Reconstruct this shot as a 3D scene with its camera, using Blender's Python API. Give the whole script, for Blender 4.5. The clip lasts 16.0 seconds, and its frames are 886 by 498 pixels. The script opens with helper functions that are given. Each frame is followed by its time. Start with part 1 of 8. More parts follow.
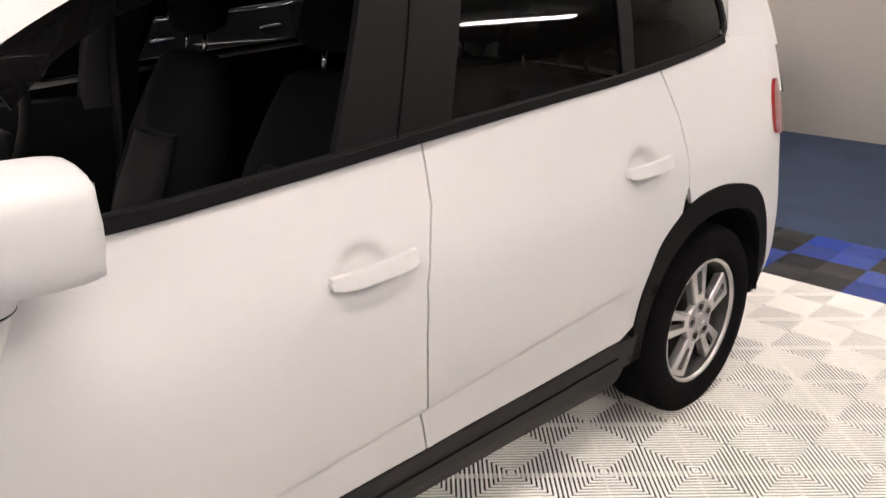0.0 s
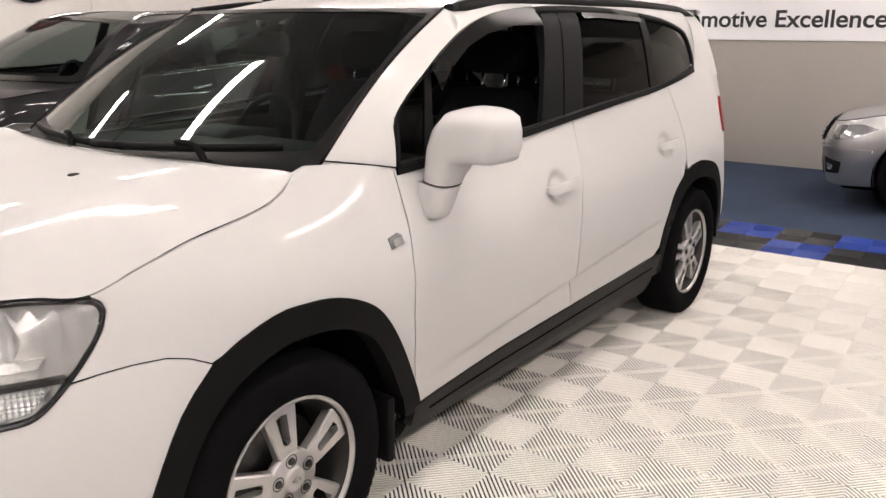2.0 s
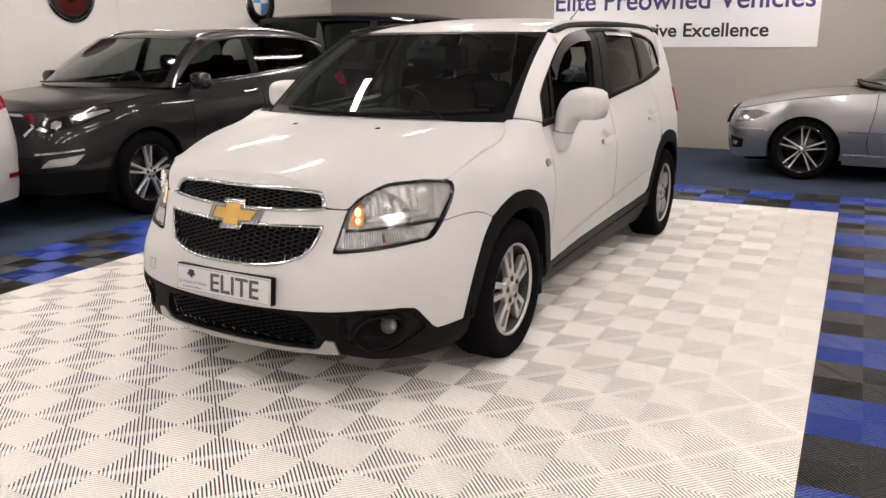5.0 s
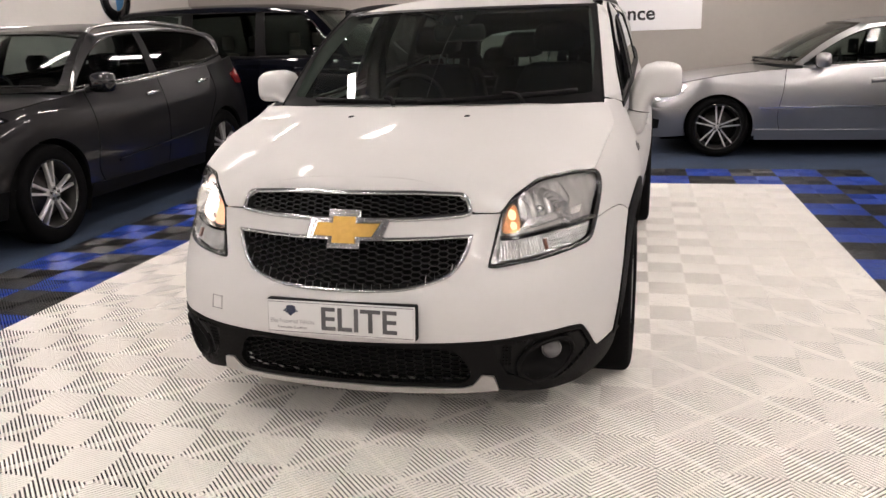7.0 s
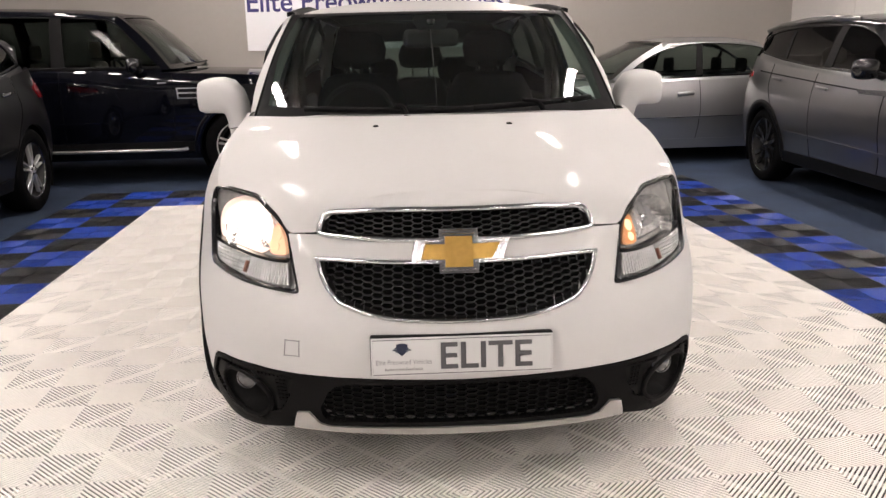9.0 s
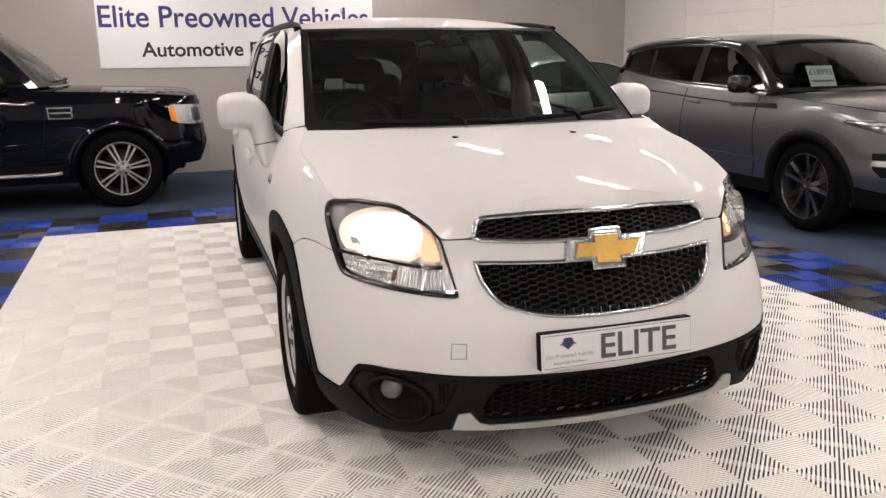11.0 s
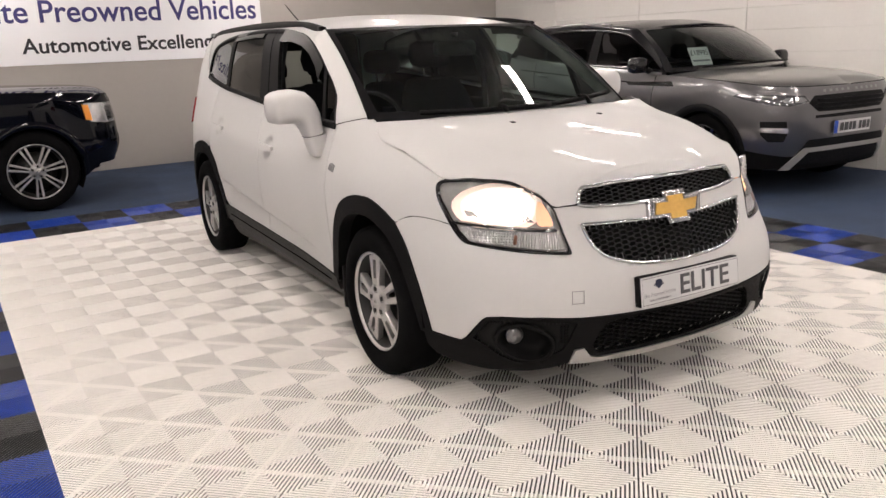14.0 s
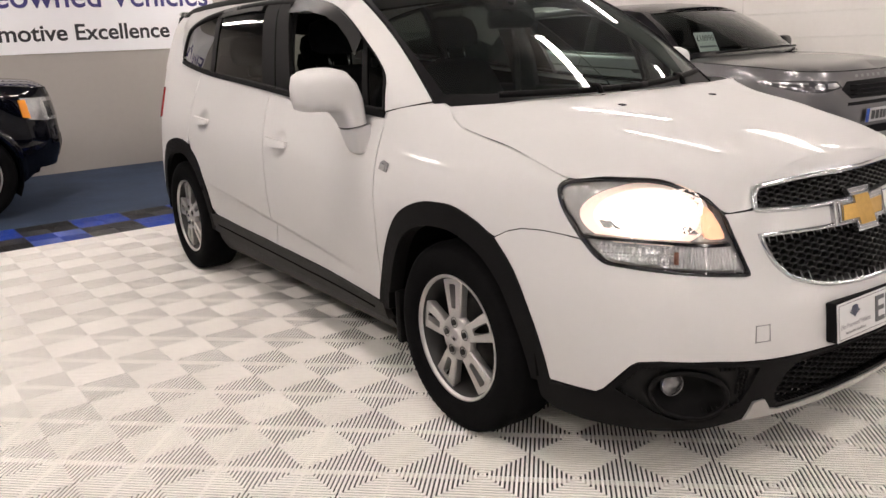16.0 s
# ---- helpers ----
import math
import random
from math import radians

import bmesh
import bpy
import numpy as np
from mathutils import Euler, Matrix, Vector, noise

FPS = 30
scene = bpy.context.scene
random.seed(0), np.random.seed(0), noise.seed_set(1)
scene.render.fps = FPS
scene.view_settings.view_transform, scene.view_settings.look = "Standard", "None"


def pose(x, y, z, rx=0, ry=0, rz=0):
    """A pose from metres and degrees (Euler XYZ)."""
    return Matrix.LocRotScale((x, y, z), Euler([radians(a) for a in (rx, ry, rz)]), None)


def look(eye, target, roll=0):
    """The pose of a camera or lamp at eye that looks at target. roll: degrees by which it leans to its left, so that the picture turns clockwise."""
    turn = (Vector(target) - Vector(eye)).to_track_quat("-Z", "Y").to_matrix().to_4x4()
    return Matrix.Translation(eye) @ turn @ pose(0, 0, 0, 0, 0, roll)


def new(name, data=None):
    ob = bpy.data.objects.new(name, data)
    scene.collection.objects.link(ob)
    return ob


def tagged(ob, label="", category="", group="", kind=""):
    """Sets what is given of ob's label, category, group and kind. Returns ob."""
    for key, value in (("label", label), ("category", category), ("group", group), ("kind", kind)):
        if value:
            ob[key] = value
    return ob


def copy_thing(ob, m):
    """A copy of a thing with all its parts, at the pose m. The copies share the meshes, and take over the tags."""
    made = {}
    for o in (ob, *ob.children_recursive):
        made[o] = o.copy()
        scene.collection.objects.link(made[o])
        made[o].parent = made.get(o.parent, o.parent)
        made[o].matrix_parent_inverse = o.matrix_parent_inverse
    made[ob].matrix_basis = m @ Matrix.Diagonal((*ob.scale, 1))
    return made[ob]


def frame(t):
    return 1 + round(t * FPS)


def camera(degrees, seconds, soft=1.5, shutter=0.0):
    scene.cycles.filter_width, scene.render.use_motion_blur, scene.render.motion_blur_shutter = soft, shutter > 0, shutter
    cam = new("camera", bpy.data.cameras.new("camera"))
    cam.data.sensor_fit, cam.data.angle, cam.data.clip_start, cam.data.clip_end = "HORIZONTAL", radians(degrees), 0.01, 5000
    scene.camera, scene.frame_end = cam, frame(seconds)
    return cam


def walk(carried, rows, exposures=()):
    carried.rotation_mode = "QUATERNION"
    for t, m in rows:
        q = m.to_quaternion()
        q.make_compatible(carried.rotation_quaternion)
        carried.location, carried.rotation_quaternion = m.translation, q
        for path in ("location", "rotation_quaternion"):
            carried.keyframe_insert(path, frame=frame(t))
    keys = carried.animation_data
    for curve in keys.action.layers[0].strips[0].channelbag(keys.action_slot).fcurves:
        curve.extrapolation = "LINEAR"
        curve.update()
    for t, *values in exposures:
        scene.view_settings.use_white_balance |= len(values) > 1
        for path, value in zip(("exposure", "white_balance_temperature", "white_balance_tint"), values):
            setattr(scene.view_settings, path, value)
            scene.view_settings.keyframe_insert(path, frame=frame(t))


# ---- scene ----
cam = camera(57.6, 16.0)
PATH = [
    (0, (2.086, 0.299, 1.469), (0.783, 1.663, 0.806), 0.4),
    (0.5, (2.114, -0.106, 1.498), (0.9, 1.337, 0.831), 0.9),
    (1, (2.199, -0.532, 1.466), (1.048, 0.975, 0.831), 0.6),
    (1.5, (2.225, -0.94, 1.453), (1.112, 0.615, 0.867), 0.0),
    (2, (2.233, -1.335, 1.443), (1.134, 0.251, 0.916), 0.3),
    (2.5, (2.357, -1.756, 1.419), (1.269, -0.157, 0.91), 0.0),
    (3, (2.464, -2.128, 1.42), (1.391, -0.515, 0.925), -0.3),
    (3.5, (2.486, -2.497, 1.455), (1.441, -0.864, 0.961), -0.3),
    (4, (2.519, -2.86, 1.448), (1.514, -1.203, 0.951), -0.5),
    (4.5, (2.459, -3.162, 1.469), (1.51, -1.474, 0.968), -0.4),
    (5, (2.235, -3.419, 1.476), (1.357, -1.695, 0.97), -0.3),
    (5.2, (2.12, -3.491, 1.48), (1.275, -1.752, 0.969), -0.4),
    (7.3, (0.667, -3.295, 1.378), (0.327, -1.39, 0.871), -1.4),
    (7.5, (0.527, -3.283, 1.387), (0.271, -1.364, 0.887), -0.9),
    (8, (0.298, -3.254, 1.373), (0.161, -1.321, 0.876), -1.0),
    (8.5, (0.003, -3.244, 1.385), (0.021, -1.31, 0.875), -1.2),
    (9, (-0.277, -3.123, 1.343), (-0.105, -1.191, 0.858), -1.0),
    (9.5, (-0.543, -3.026, 1.342), (-0.237, -1.11, 0.854), -0.8),
    (10, (-0.792, -3.024, 1.356), (-0.379, -1.128, 0.87), -1.3),
    (10.2, (-0.907, -3.007, 1.325), (-0.435, -1.117, 0.872), -1.0),
    (12.3, (-1.892, -3.066, 1.391), (-1.059, -1.313, 0.908), -2.2),
    (12.5, (-1.967, -3.149, 1.402), (-1.11, -1.407, 0.921), -2.1),
    (13, (-2.119, -3.222, 1.461), (-1.214, -1.506, 0.975), -2.3),
    (13.5, (-2.332, -3.158, 1.439), (-1.37, -1.474, 0.949), -2.3),
    (14, (-2.398, -3.0, 1.417), (-1.379, -1.351, 0.921), -2.3),
    (14.5, (-2.37, -2.749, 1.388), (-1.3, -1.135, 0.889), -2.3),
    (15, (-2.391, -2.557, 1.351), (-1.283, -0.968, 0.852), -2.3),
    (15.5, (-2.426, -2.312, 1.332), (-1.294, -0.741, 0.833), -2.4),
    (16, (-2.439, -2.022, 1.314), (-1.285, -0.469, 0.81), -2.5),
]
walk(cam, [(t, look(eye, target, roll)) for t, eye, target, roll in PATH],
     exposures=[(0, 0.39), (1.5, 0.28), (3, 0.18), (4, 0.10), (7, 0.10), (8.5, 0.20), (10, 0.14), (13, 0.08), (14.5, 0.03), (16, 0.10)])

# ---- light ----
world = bpy.data.worlds.new("showroom_air")
scene.world = world
world.use_nodes = True
world.node_tree.nodes["Background"].inputs[0].default_value = (0.9, 0.95, 1.0, 1)
world.node_tree.nodes["Background"].inputs[1].default_value = 0.0

# ---- materials ----
def material(name, colour, rough=0.5, metal=0.0, coat=0.0, coat_rough=0.03, vary=0.0, scale=8.0, bump=0.0, bump_scale=200.0,
             rough_vary=0.0, flake=0.0, spec=0.5, sheen=0.0):
    m = bpy.data.materials.new(name)
    m.use_nodes = True
    t = m.node_tree
    b = t.nodes["Principled BSDF"]
    b.inputs["Base Color"].default_value = (*colour, 1)
    b.inputs["Roughness"].default_value = rough
    b.inputs["Metallic"].default_value = metal
    b.inputs["Coat Weight"].default_value = coat
    b.inputs["Coat Roughness"].default_value = coat_rough
    b.inputs["Specular IOR Level"].default_value = spec
    b.inputs["Sheen Weight"].default_value = sheen
    place = t.nodes.new("ShaderNodeTexCoord")

    def cloud(size, detail):
        n = t.nodes.new("ShaderNodeTexNoise")
        n.inputs["Scale"].default_value = size
        n.inputs["Detail"].default_value = detail
        t.links.new(place.outputs["Object"], n.inputs["Vector"])
        return n
    if vary:
        broad, fine = cloud(scale, 3), cloud(scale * 14, 2)
        add = t.nodes.new("ShaderNodeMath")
        add.operation = "MULTIPLY_ADD"
        add.inputs[1].default_value = 0.6
        t.links.new(broad.outputs["Fac"], add.inputs[0])
        half = t.nodes.new("ShaderNodeMath")
        half.operation = "MULTIPLY"
        half.inputs[1].default_value = 0.4
        t.links.new(fine.outputs["Fac"], half.inputs[0])
        t.links.new(half.outputs[0], add.inputs[2])
        ramp = t.nodes.new("ShaderNodeMapRange")
        ramp.inputs["From Min"].default_value, ramp.inputs["From Max"].default_value = 0.3, 0.7
        ramp.inputs["To Min"].default_value, ramp.inputs["To Max"].default_value = 1 - vary, 1 + vary
        t.links.new(add.outputs[0], ramp.inputs["Value"])
        mul = t.nodes.new("ShaderNodeVectorMath")
        mul.operation = "SCALE"
        mul.inputs[0].default_value = colour
        t.links.new(ramp.outputs[0], mul.inputs["Scale"])
        t.links.new(mul.outputs[0], b.inputs["Base Color"])
        if rough_vary:
            rr = t.nodes.new("ShaderNodeMapRange")
            rr.inputs["From Min"].default_value, rr.inputs["From Max"].default_value = 0.3, 0.7
            rr.inputs["To Min"].default_value, rr.inputs["To Max"].default_value = max(rough - rough_vary, 0), rough + rough_vary
            t.links.new(add.outputs[0], rr.inputs["Value"])
            t.links.new(rr.outputs[0], b.inputs["Roughness"])
    if bump or flake:
        n = cloud(bump_scale, 2)
        bp = t.nodes.new("ShaderNodeBump")
        bp.inputs["Strength"].default_value = bump or flake
        bp.inputs["Distance"].default_value = 0.002
        t.links.new(n.outputs["Fac"], bp.inputs["Height"])
        t.links.new(bp.outputs[0], b.inputs["Normal"])
    return m


def glass(name, tint, rough=0.0, shine=0.055):
    """Thin tinted pane: a clear, tinted film with a glossy face."""
    m = bpy.data.materials.new(name)
    m.use_nodes = True
    t = m.node_tree
    t.nodes.remove(t.nodes["Principled BSDF"])
    clear, gloss, mix, fres = (t.nodes.new("ShaderNodeBsdf" + k) for k in ("Transparent", "Glossy")), None, None, None
    clear, gloss = list(clear)
    clear.inputs[0].default_value = (*tint, 1)
    gloss.inputs["Color"].default_value = (1, 1, 1, 1)
    gloss.inputs["Roughness"].default_value = rough
    face = t.nodes.new("ShaderNodeLayerWeight")
    face.inputs["Blend"].default_value = 0.5
    curve = t.nodes.new("ShaderNodeMath")
    curve.operation = "POWER"
    curve.inputs[1].default_value = 5.5
    t.links.new(face.outputs["Facing"], curve.inputs[0])
    fres = t.nodes.new("ShaderNodeMapRange")
    fres.inputs["To Min"].default_value = shine
    t.links.new(curve.outputs[0], fres.inputs["Value"])
    mix = t.nodes.new("ShaderNodeMixShader")
    t.links.new(fres.outputs[0], mix.inputs[0])
    t.links.new(clear.outputs[0], mix.inputs[1])
    t.links.new(gloss.outputs[0], mix.inputs[2])
    t.links.new(mix.outputs[0], t.nodes["Material Output"].inputs["Surface"])
    return m


def glow(name, colour, strength):
    m = bpy.data.materials.new(name)
    m.use_nodes = True
    b = m.node_tree.nodes["Principled BSDF"]
    b.inputs["Base Color"].default_value = (*colour, 1)
    b.inputs["Emission Color"].default_value = (*colour, 1)
    b.inputs["Emission Strength"].default_value = strength
    return m


WHITE_PAINT = material("white_car_paint", (0.595, 0.59, 0.585), 0.55, coat=0.24, coat_rough=0.05, vary=0.015, scale=3, spec=0.15)
GRILLE_BLACK = material("black_grille_plastic", (0.008, 0.008, 0.008), 0.55, spec=0.12)
BLACK_PLASTIC = material("textured_black_plastic", (0.0085, 0.0083, 0.0085), 0.55, vary=0.15, scale=9, bump=0.25, bump_scale=900, spec=0.05)
# black plastic with the light off the floor put into its colour
SILL_PLASTIC = material("dusty_black_plastic", (0.020, 0.019, 0.018), 0.5, vary=0.2, scale=9, bump=0.2, bump_scale=900, spec=0.15)
SATIN_BLACK = material("satin_black_trim", (0.0075, 0.0075, 0.008), 0.5, vary=0.1, scale=12, spec=0.06)
GLOSS_BLACK = material("gloss_black", (0.005, 0.005, 0.006), 0.16, coat=0.15)
VOID = material("dark_underbody", (0.006, 0.006, 0.006), 0.9, vary=0.2, spec=0.03)
RUBBER = material("tyre_rubber", (0.0065, 0.0065, 0.0068), 0.65, vary=0.25, scale=14, bump=0.15, bump_scale=500, spec=0.01)
ALLOY = material("silver_alloy", (0.50, 0.49, 0.48), 0.34, metal=0.7, vary=0.06, scale=20)
STEEL = material("brake_steel", (0.06, 0.058, 0.056), 0.45, metal=1.0, vary=0.2, scale=30)
CHROME = material("chrome", (0.72, 0.73, 0.75), 0.07, metal=1.0)
SATIN_CHROME = material("satin_chrome", (0.56, 0.565, 0.58), 0.12, metal=1.0)
SILVER_PLASTIC = material("silver_skid_plate", (0.46, 0.45, 0.43), 0.42, metal=0.35, vary=0.06, scale=10)
GOLD = material("gold_emblem", (0.50, 0.31, 0.085), 0.38, metal=0.75, vary=0.12, scale=60)
CABIN = material("dark_cabin_plastic", (0.014, 0.0145, 0.015), 0.65, vary=0.2, scale=10, bump=0.2, bump_scale=700, spec=0.2)
CABIN_GREY = material("grey_cabin_trim", (0.11, 0.112, 0.105), 0.7, vary=0.1, scale=10)
FABRIC = material("black_seat_cloth", (0.009, 0.009, 0.010), 0.95, vary=0.25, scale=30, bump=0.4, bump_scale=1200, spec=0.1)
FABRIC_GREY = material("grey_seat_cloth", (0.03, 0.03, 0.032), 0.95, vary=0.2, scale=30, bump=0.4, bump_scale=1200)
SCREEN_GLASS = glass("windscreen_glass", (0.40, 0.53, 0.475), shine=0.068)
REAR_GLASS = glass("tinted_rear_glass", (0.33, 0.36, 0.345), shine=0.03)
PRIVACY = glass("privacy_glass", (0.16, 0.165, 0.165), shine=0.022)
SMOKE = glass("smoked_acrylic", (0.03, 0.03, 0.033), 0.30, 0.003)
LAMP_GLASS = glass("lamp_lens", (0.95, 0.955, 0.96), shine=0.012)
REFLECTOR = material("lamp_reflector", (0.80, 0.795, 0.79), 0.18, metal=0.85, vary=0.2, scale=45)
LAMP_DARK = material("lamp_bezel", (0.22, 0.22, 0.225), 0.35, metal=0.45)
AMBER = material("amber_lens", (0.85, 0.30, 0.03), 0.2, coat=0.5)
RED_LENS = material("red_lens", (0.27, 0.010, 0.014), 0.2, coat=1.0)
LAMP_ON = glow("lit_headlamp_bulb", (1.0, 0.93, 0.80), 60.0)
PLATE_WHITE = material("white_plate", (0.62, 0.62, 0.62), 0.3, coat=0.3)
PLATE_INK = material("plate_lettering", (0.075, 0.075, 0.08), 0.35)

# ---- mesh helpers ----
from mathutils import geometry


def mesh_of(name, verts, faces, smooth=True):
    me = bpy.data.meshes.new(name)
    me.from_pydata([tuple(map(float, v)) for v in verts], [], faces)
    me.validate()
    if smooth:
        me.shade_smooth()
    me.update()
    return me


def part_data(name, me, mat_, parent=None, label=""):
    ob = new(name, me)
    if not me.materials:
        me.materials.append(mat_)
    if parent is not None:
        ob.parent = parent
    return tagged(ob, label)


def part(name, bm, mat_, parent=None, label="", smooth=True):
    me = bpy.data.meshes.new(name)
    bm.to_mesh(me)
    bm.free()
    if smooth:
        me.shade_smooth()
        me.set_sharp_from_angle(angle=radians(35))
    return part_data(name, me, mat_, parent, label)


def thing(name, label, category, m=None, group=""):
    ob = new(name)
    ob.empty_display_size = 0.1
    if m is not None:
        ob.matrix_world = m
    return tagged(ob, label, category, group)


def clip(poly, axis, limit, keep_above):
    out = []
    for a, b in zip(poly, poly[1:] + poly[:1]):
        ia, ib = (a[axis] >= limit) == keep_above or a[axis] == limit, (b[axis] >= limit) == keep_above or b[axis] == limit
        if ia:
            out.append(a)
        if ia != ib:
            k = (limit - a[axis]) / (b[axis] - a[axis])
            q = [a[0] + k * (b[0] - a[0]), a[1] + k * (b[1] - a[1])]
            q[axis] = limit
            out.append(tuple(q))
    return out


def smooth_line(pts, n=6, closed=False):
    """Rounds a polyline with a Catmull-Rom curve."""
    out, m = [], len(pts)
    for i in range(m if closed else m - 1):
        p0 = pts[(i - 1) % m] if closed or i else pts[0]
        p1, p2 = pts[i], pts[(i + 1) % m]
        p3 = pts[(i + 2) % m] if closed or i + 2 < m else pts[-1]
        for k in range(n):
            t = k / n
            out.append(tuple(0.5 * (2 * b + (c - a) * t + (2 * a - 5 * b + 4 * c - d) * t * t + (3 * b - a - 3 * c + d) * t ** 3)
                             for a, b, c, d in zip(p0, p1, p2, p3)))
    if not closed:
        out.append(tuple(pts[-1]))
    return out


def area2(poly):
    return sum(a[0] * b[1] - b[0] * a[1] for a, b in zip(poly, poly[1:] + poly[:1]))


def sheet(outline, fn, step=0.04, holes=(), depth=0.012, mirror=False, off=0.0, step_v=None):
    """A skin over fn(u, v, off) inside an outline in u, v, with its edges turned in by depth. Returns vertices and faces."""
    step_v = step_v or step
    poly = list(outline) if area2(list(outline)) > 0 else list(outline)[::-1]
    for hole in holes:
        hole = list(hole) if area2(list(hole)) < 0 else list(hole)[::-1]
        best = min(((p[0] - q[0]) ** 2 + (p[1] - q[1]) ** 2, i, j) for i, p in enumerate(poly) for j, q in enumerate(hole))
        _, i, j = best
        poly = poly[:i + 1] + hole[j:] + hole[:j + 1] + poly[i:]
    u0, u1 = min(p[0] for p in poly), max(p[0] for p in poly)
    v0, v1 = min(p[1] for p in poly), max(p[1] for p in poly)
    nu, nv = max(1, math.ceil((u1 - u0) / step)), max(1, math.ceil((v1 - v0) / step_v))
    us, vs = np.linspace(u0, u1, nu + 1), np.linspace(v0, v1, nv + 1)
    verts, index, faces, flat = [], {}, [], []

    def vid(p):
        key = (round(p[0] * 20000), round(p[1] * 20000))
        if key not in index:
            index[key] = len(verts)
            verts.append(fn(p[0], p[1], off))
            flat.append((p[0], p[1]))
        return index[key]
    for a in range(nu):
        strip = clip(clip(poly, 0, us[a], True), 0, us[a + 1], False)
        if len(strip) < 3:
            continue
        for b in range(nv):
            cell = clip(clip(strip, 1, vs[b], True), 1, vs[b + 1], False)
            ids = []
            for p in cell:
                k = vid(p)
                if not ids or ids[-1] != k:
                    ids.append(k)
            if len(ids) > 1 and ids[0] == ids[-1]:
                ids.pop()
            if len(set(ids)) >= 3 and abs(area2([flat[k] for k in ids])) > 1e-9:
                if len(ids) <= 4 and len(set(ids)) == len(ids):
                    faces.append(tuple(ids))
                else:
                    for tri in geometry.tessellate_polygon([[Vector((*flat[k], 0)) for k in ids]]):
                        a_, b_, c_ = (ids[i] for i in tri)
                        if area2([flat[a_], flat[b_], flat[c_]]) < 0:
                            a_, b_ = b_, a_
                        if len({a_, b_, c_}) == 3:
                            faces.append((a_, b_, c_))
    if depth:
        count = {}
        for f in faces:
            for p, q in zip(f, f[1:] + f[:1]):
                count[(p, q)] = count.get((p, q), 0) + 1
        rim = {}

        def low(k, deep):
            if (k, deep) not in rim:
                rim[(k, deep)] = len(verts)
                u, v = flat[k]
                verts.append(fn(u, v, off - (depth if deep else 0)))
            return rim[(k, deep)]
        for (p, q), c in list(count.items()):
            if (q, p) not in count:
                faces.append((low(q, 0), low(p, 0), low(p, 1), low(q, 1)))
    if mirror:
        verts = [(-x, y, z) for x, y, z in verts]
        faces = [f[::-1] for f in faces]
    return verts, faces


def loft(rows, closed=False, mirror=False):
    """Quads between rows of equally many points."""
    n, verts, faces = len(rows[0]), [tuple(p) for r in rows for p in r], []
    for i in range(len(rows) - 1):
        for j in range(n if closed else n - 1):
            a, b = i * n + j, i * n + (j + 1) % n
            faces.append((a, b, b + n, a + n))
    if mirror:
        verts = [(-x, y, z) for x, y, z in verts]
        faces = [f[::-1] for f in faces]
    return verts, faces


def joined(*pairs):
    verts, faces = [], []
    for v, f in pairs:
        k = len(verts)
        verts += list(v)
        faces += [tuple(i + k for i in q) for q in f]
    return verts, faces


def tube(points, radius, n=8, flat=1.0, closed=False, taper=None):
    """A round bar along points; flat squeezes it in height."""
    pts = [Vector(p) for p in points]
    rows = []
    m = len(pts)
    for i, p in enumerate(pts):
        a = pts[(i - 1) % m] if closed or i else p
        b = pts[(i + 1) % m] if closed or i < m - 1 else p
        d = (b - a).normalized()
        side = d.cross(Vector((0, 0, 1)))
        side = side.normalized() if side.length > 1e-4 else Vector((1, 0, 0))
        up = side.cross(d)
        r = radius * (taper(i / max(m - 1, 1)) if taper else 1)
        rows.append([p + side * (r * math.cos(2 * math.pi * k / n)) + up * (r * flat * math.sin(2 * math.pi * k / n)) for k in range(n)])
    if closed:
        rows.append(rows[0])
    v, f = loft(rows, closed=True)
    if not closed:
        f = f + [tuple(range(n))[::-1], tuple(range(len(v) - n, len(v)))]
    return v, f


def block(bm, lo, hi, bevel=0.0, segments=2, m=None):
    """A box from corner to corner, its edges rounded, added to bm."""
    made = bmesh.ops.create_cube(bm, size=1)["verts"]
    for v in made:
        v.co = Vector([a + (c + 0.5) * (b - a) for a, b, c in zip(lo, hi, v.co)])
    if bevel:
        edges = list({e for v in made for e in v.link_edges})
        made = [v for v in bmesh.ops.bevel(bm, geom=edges, offset=bevel, segments=segments, profile=0.5, affect="EDGES")["verts"]]
    if m is not None:
        bmesh.ops.transform(bm, matrix=m, verts=list({v for v in made if v.is_valid}))
    return bm


def box(lo, hi, bevel=0.0, segments=2, m=None):
    return block(bmesh.new(), lo, hi, bevel, segments, m)


def lathe(profile, n=48, axis="x"):
    """Turns a profile of (radius, along) round an axis."""
    rows = []
    for r, a in profile:
        ring = [(a, r * math.cos(2 * math.pi * k / n), r * math.sin(2 * math.pi * k / n)) for k in range(n)]
        if axis == "z":
            ring = [(y, z, x) for x, y, z in ring]
        rows.append(ring)
    return loft(rows, closed=True)
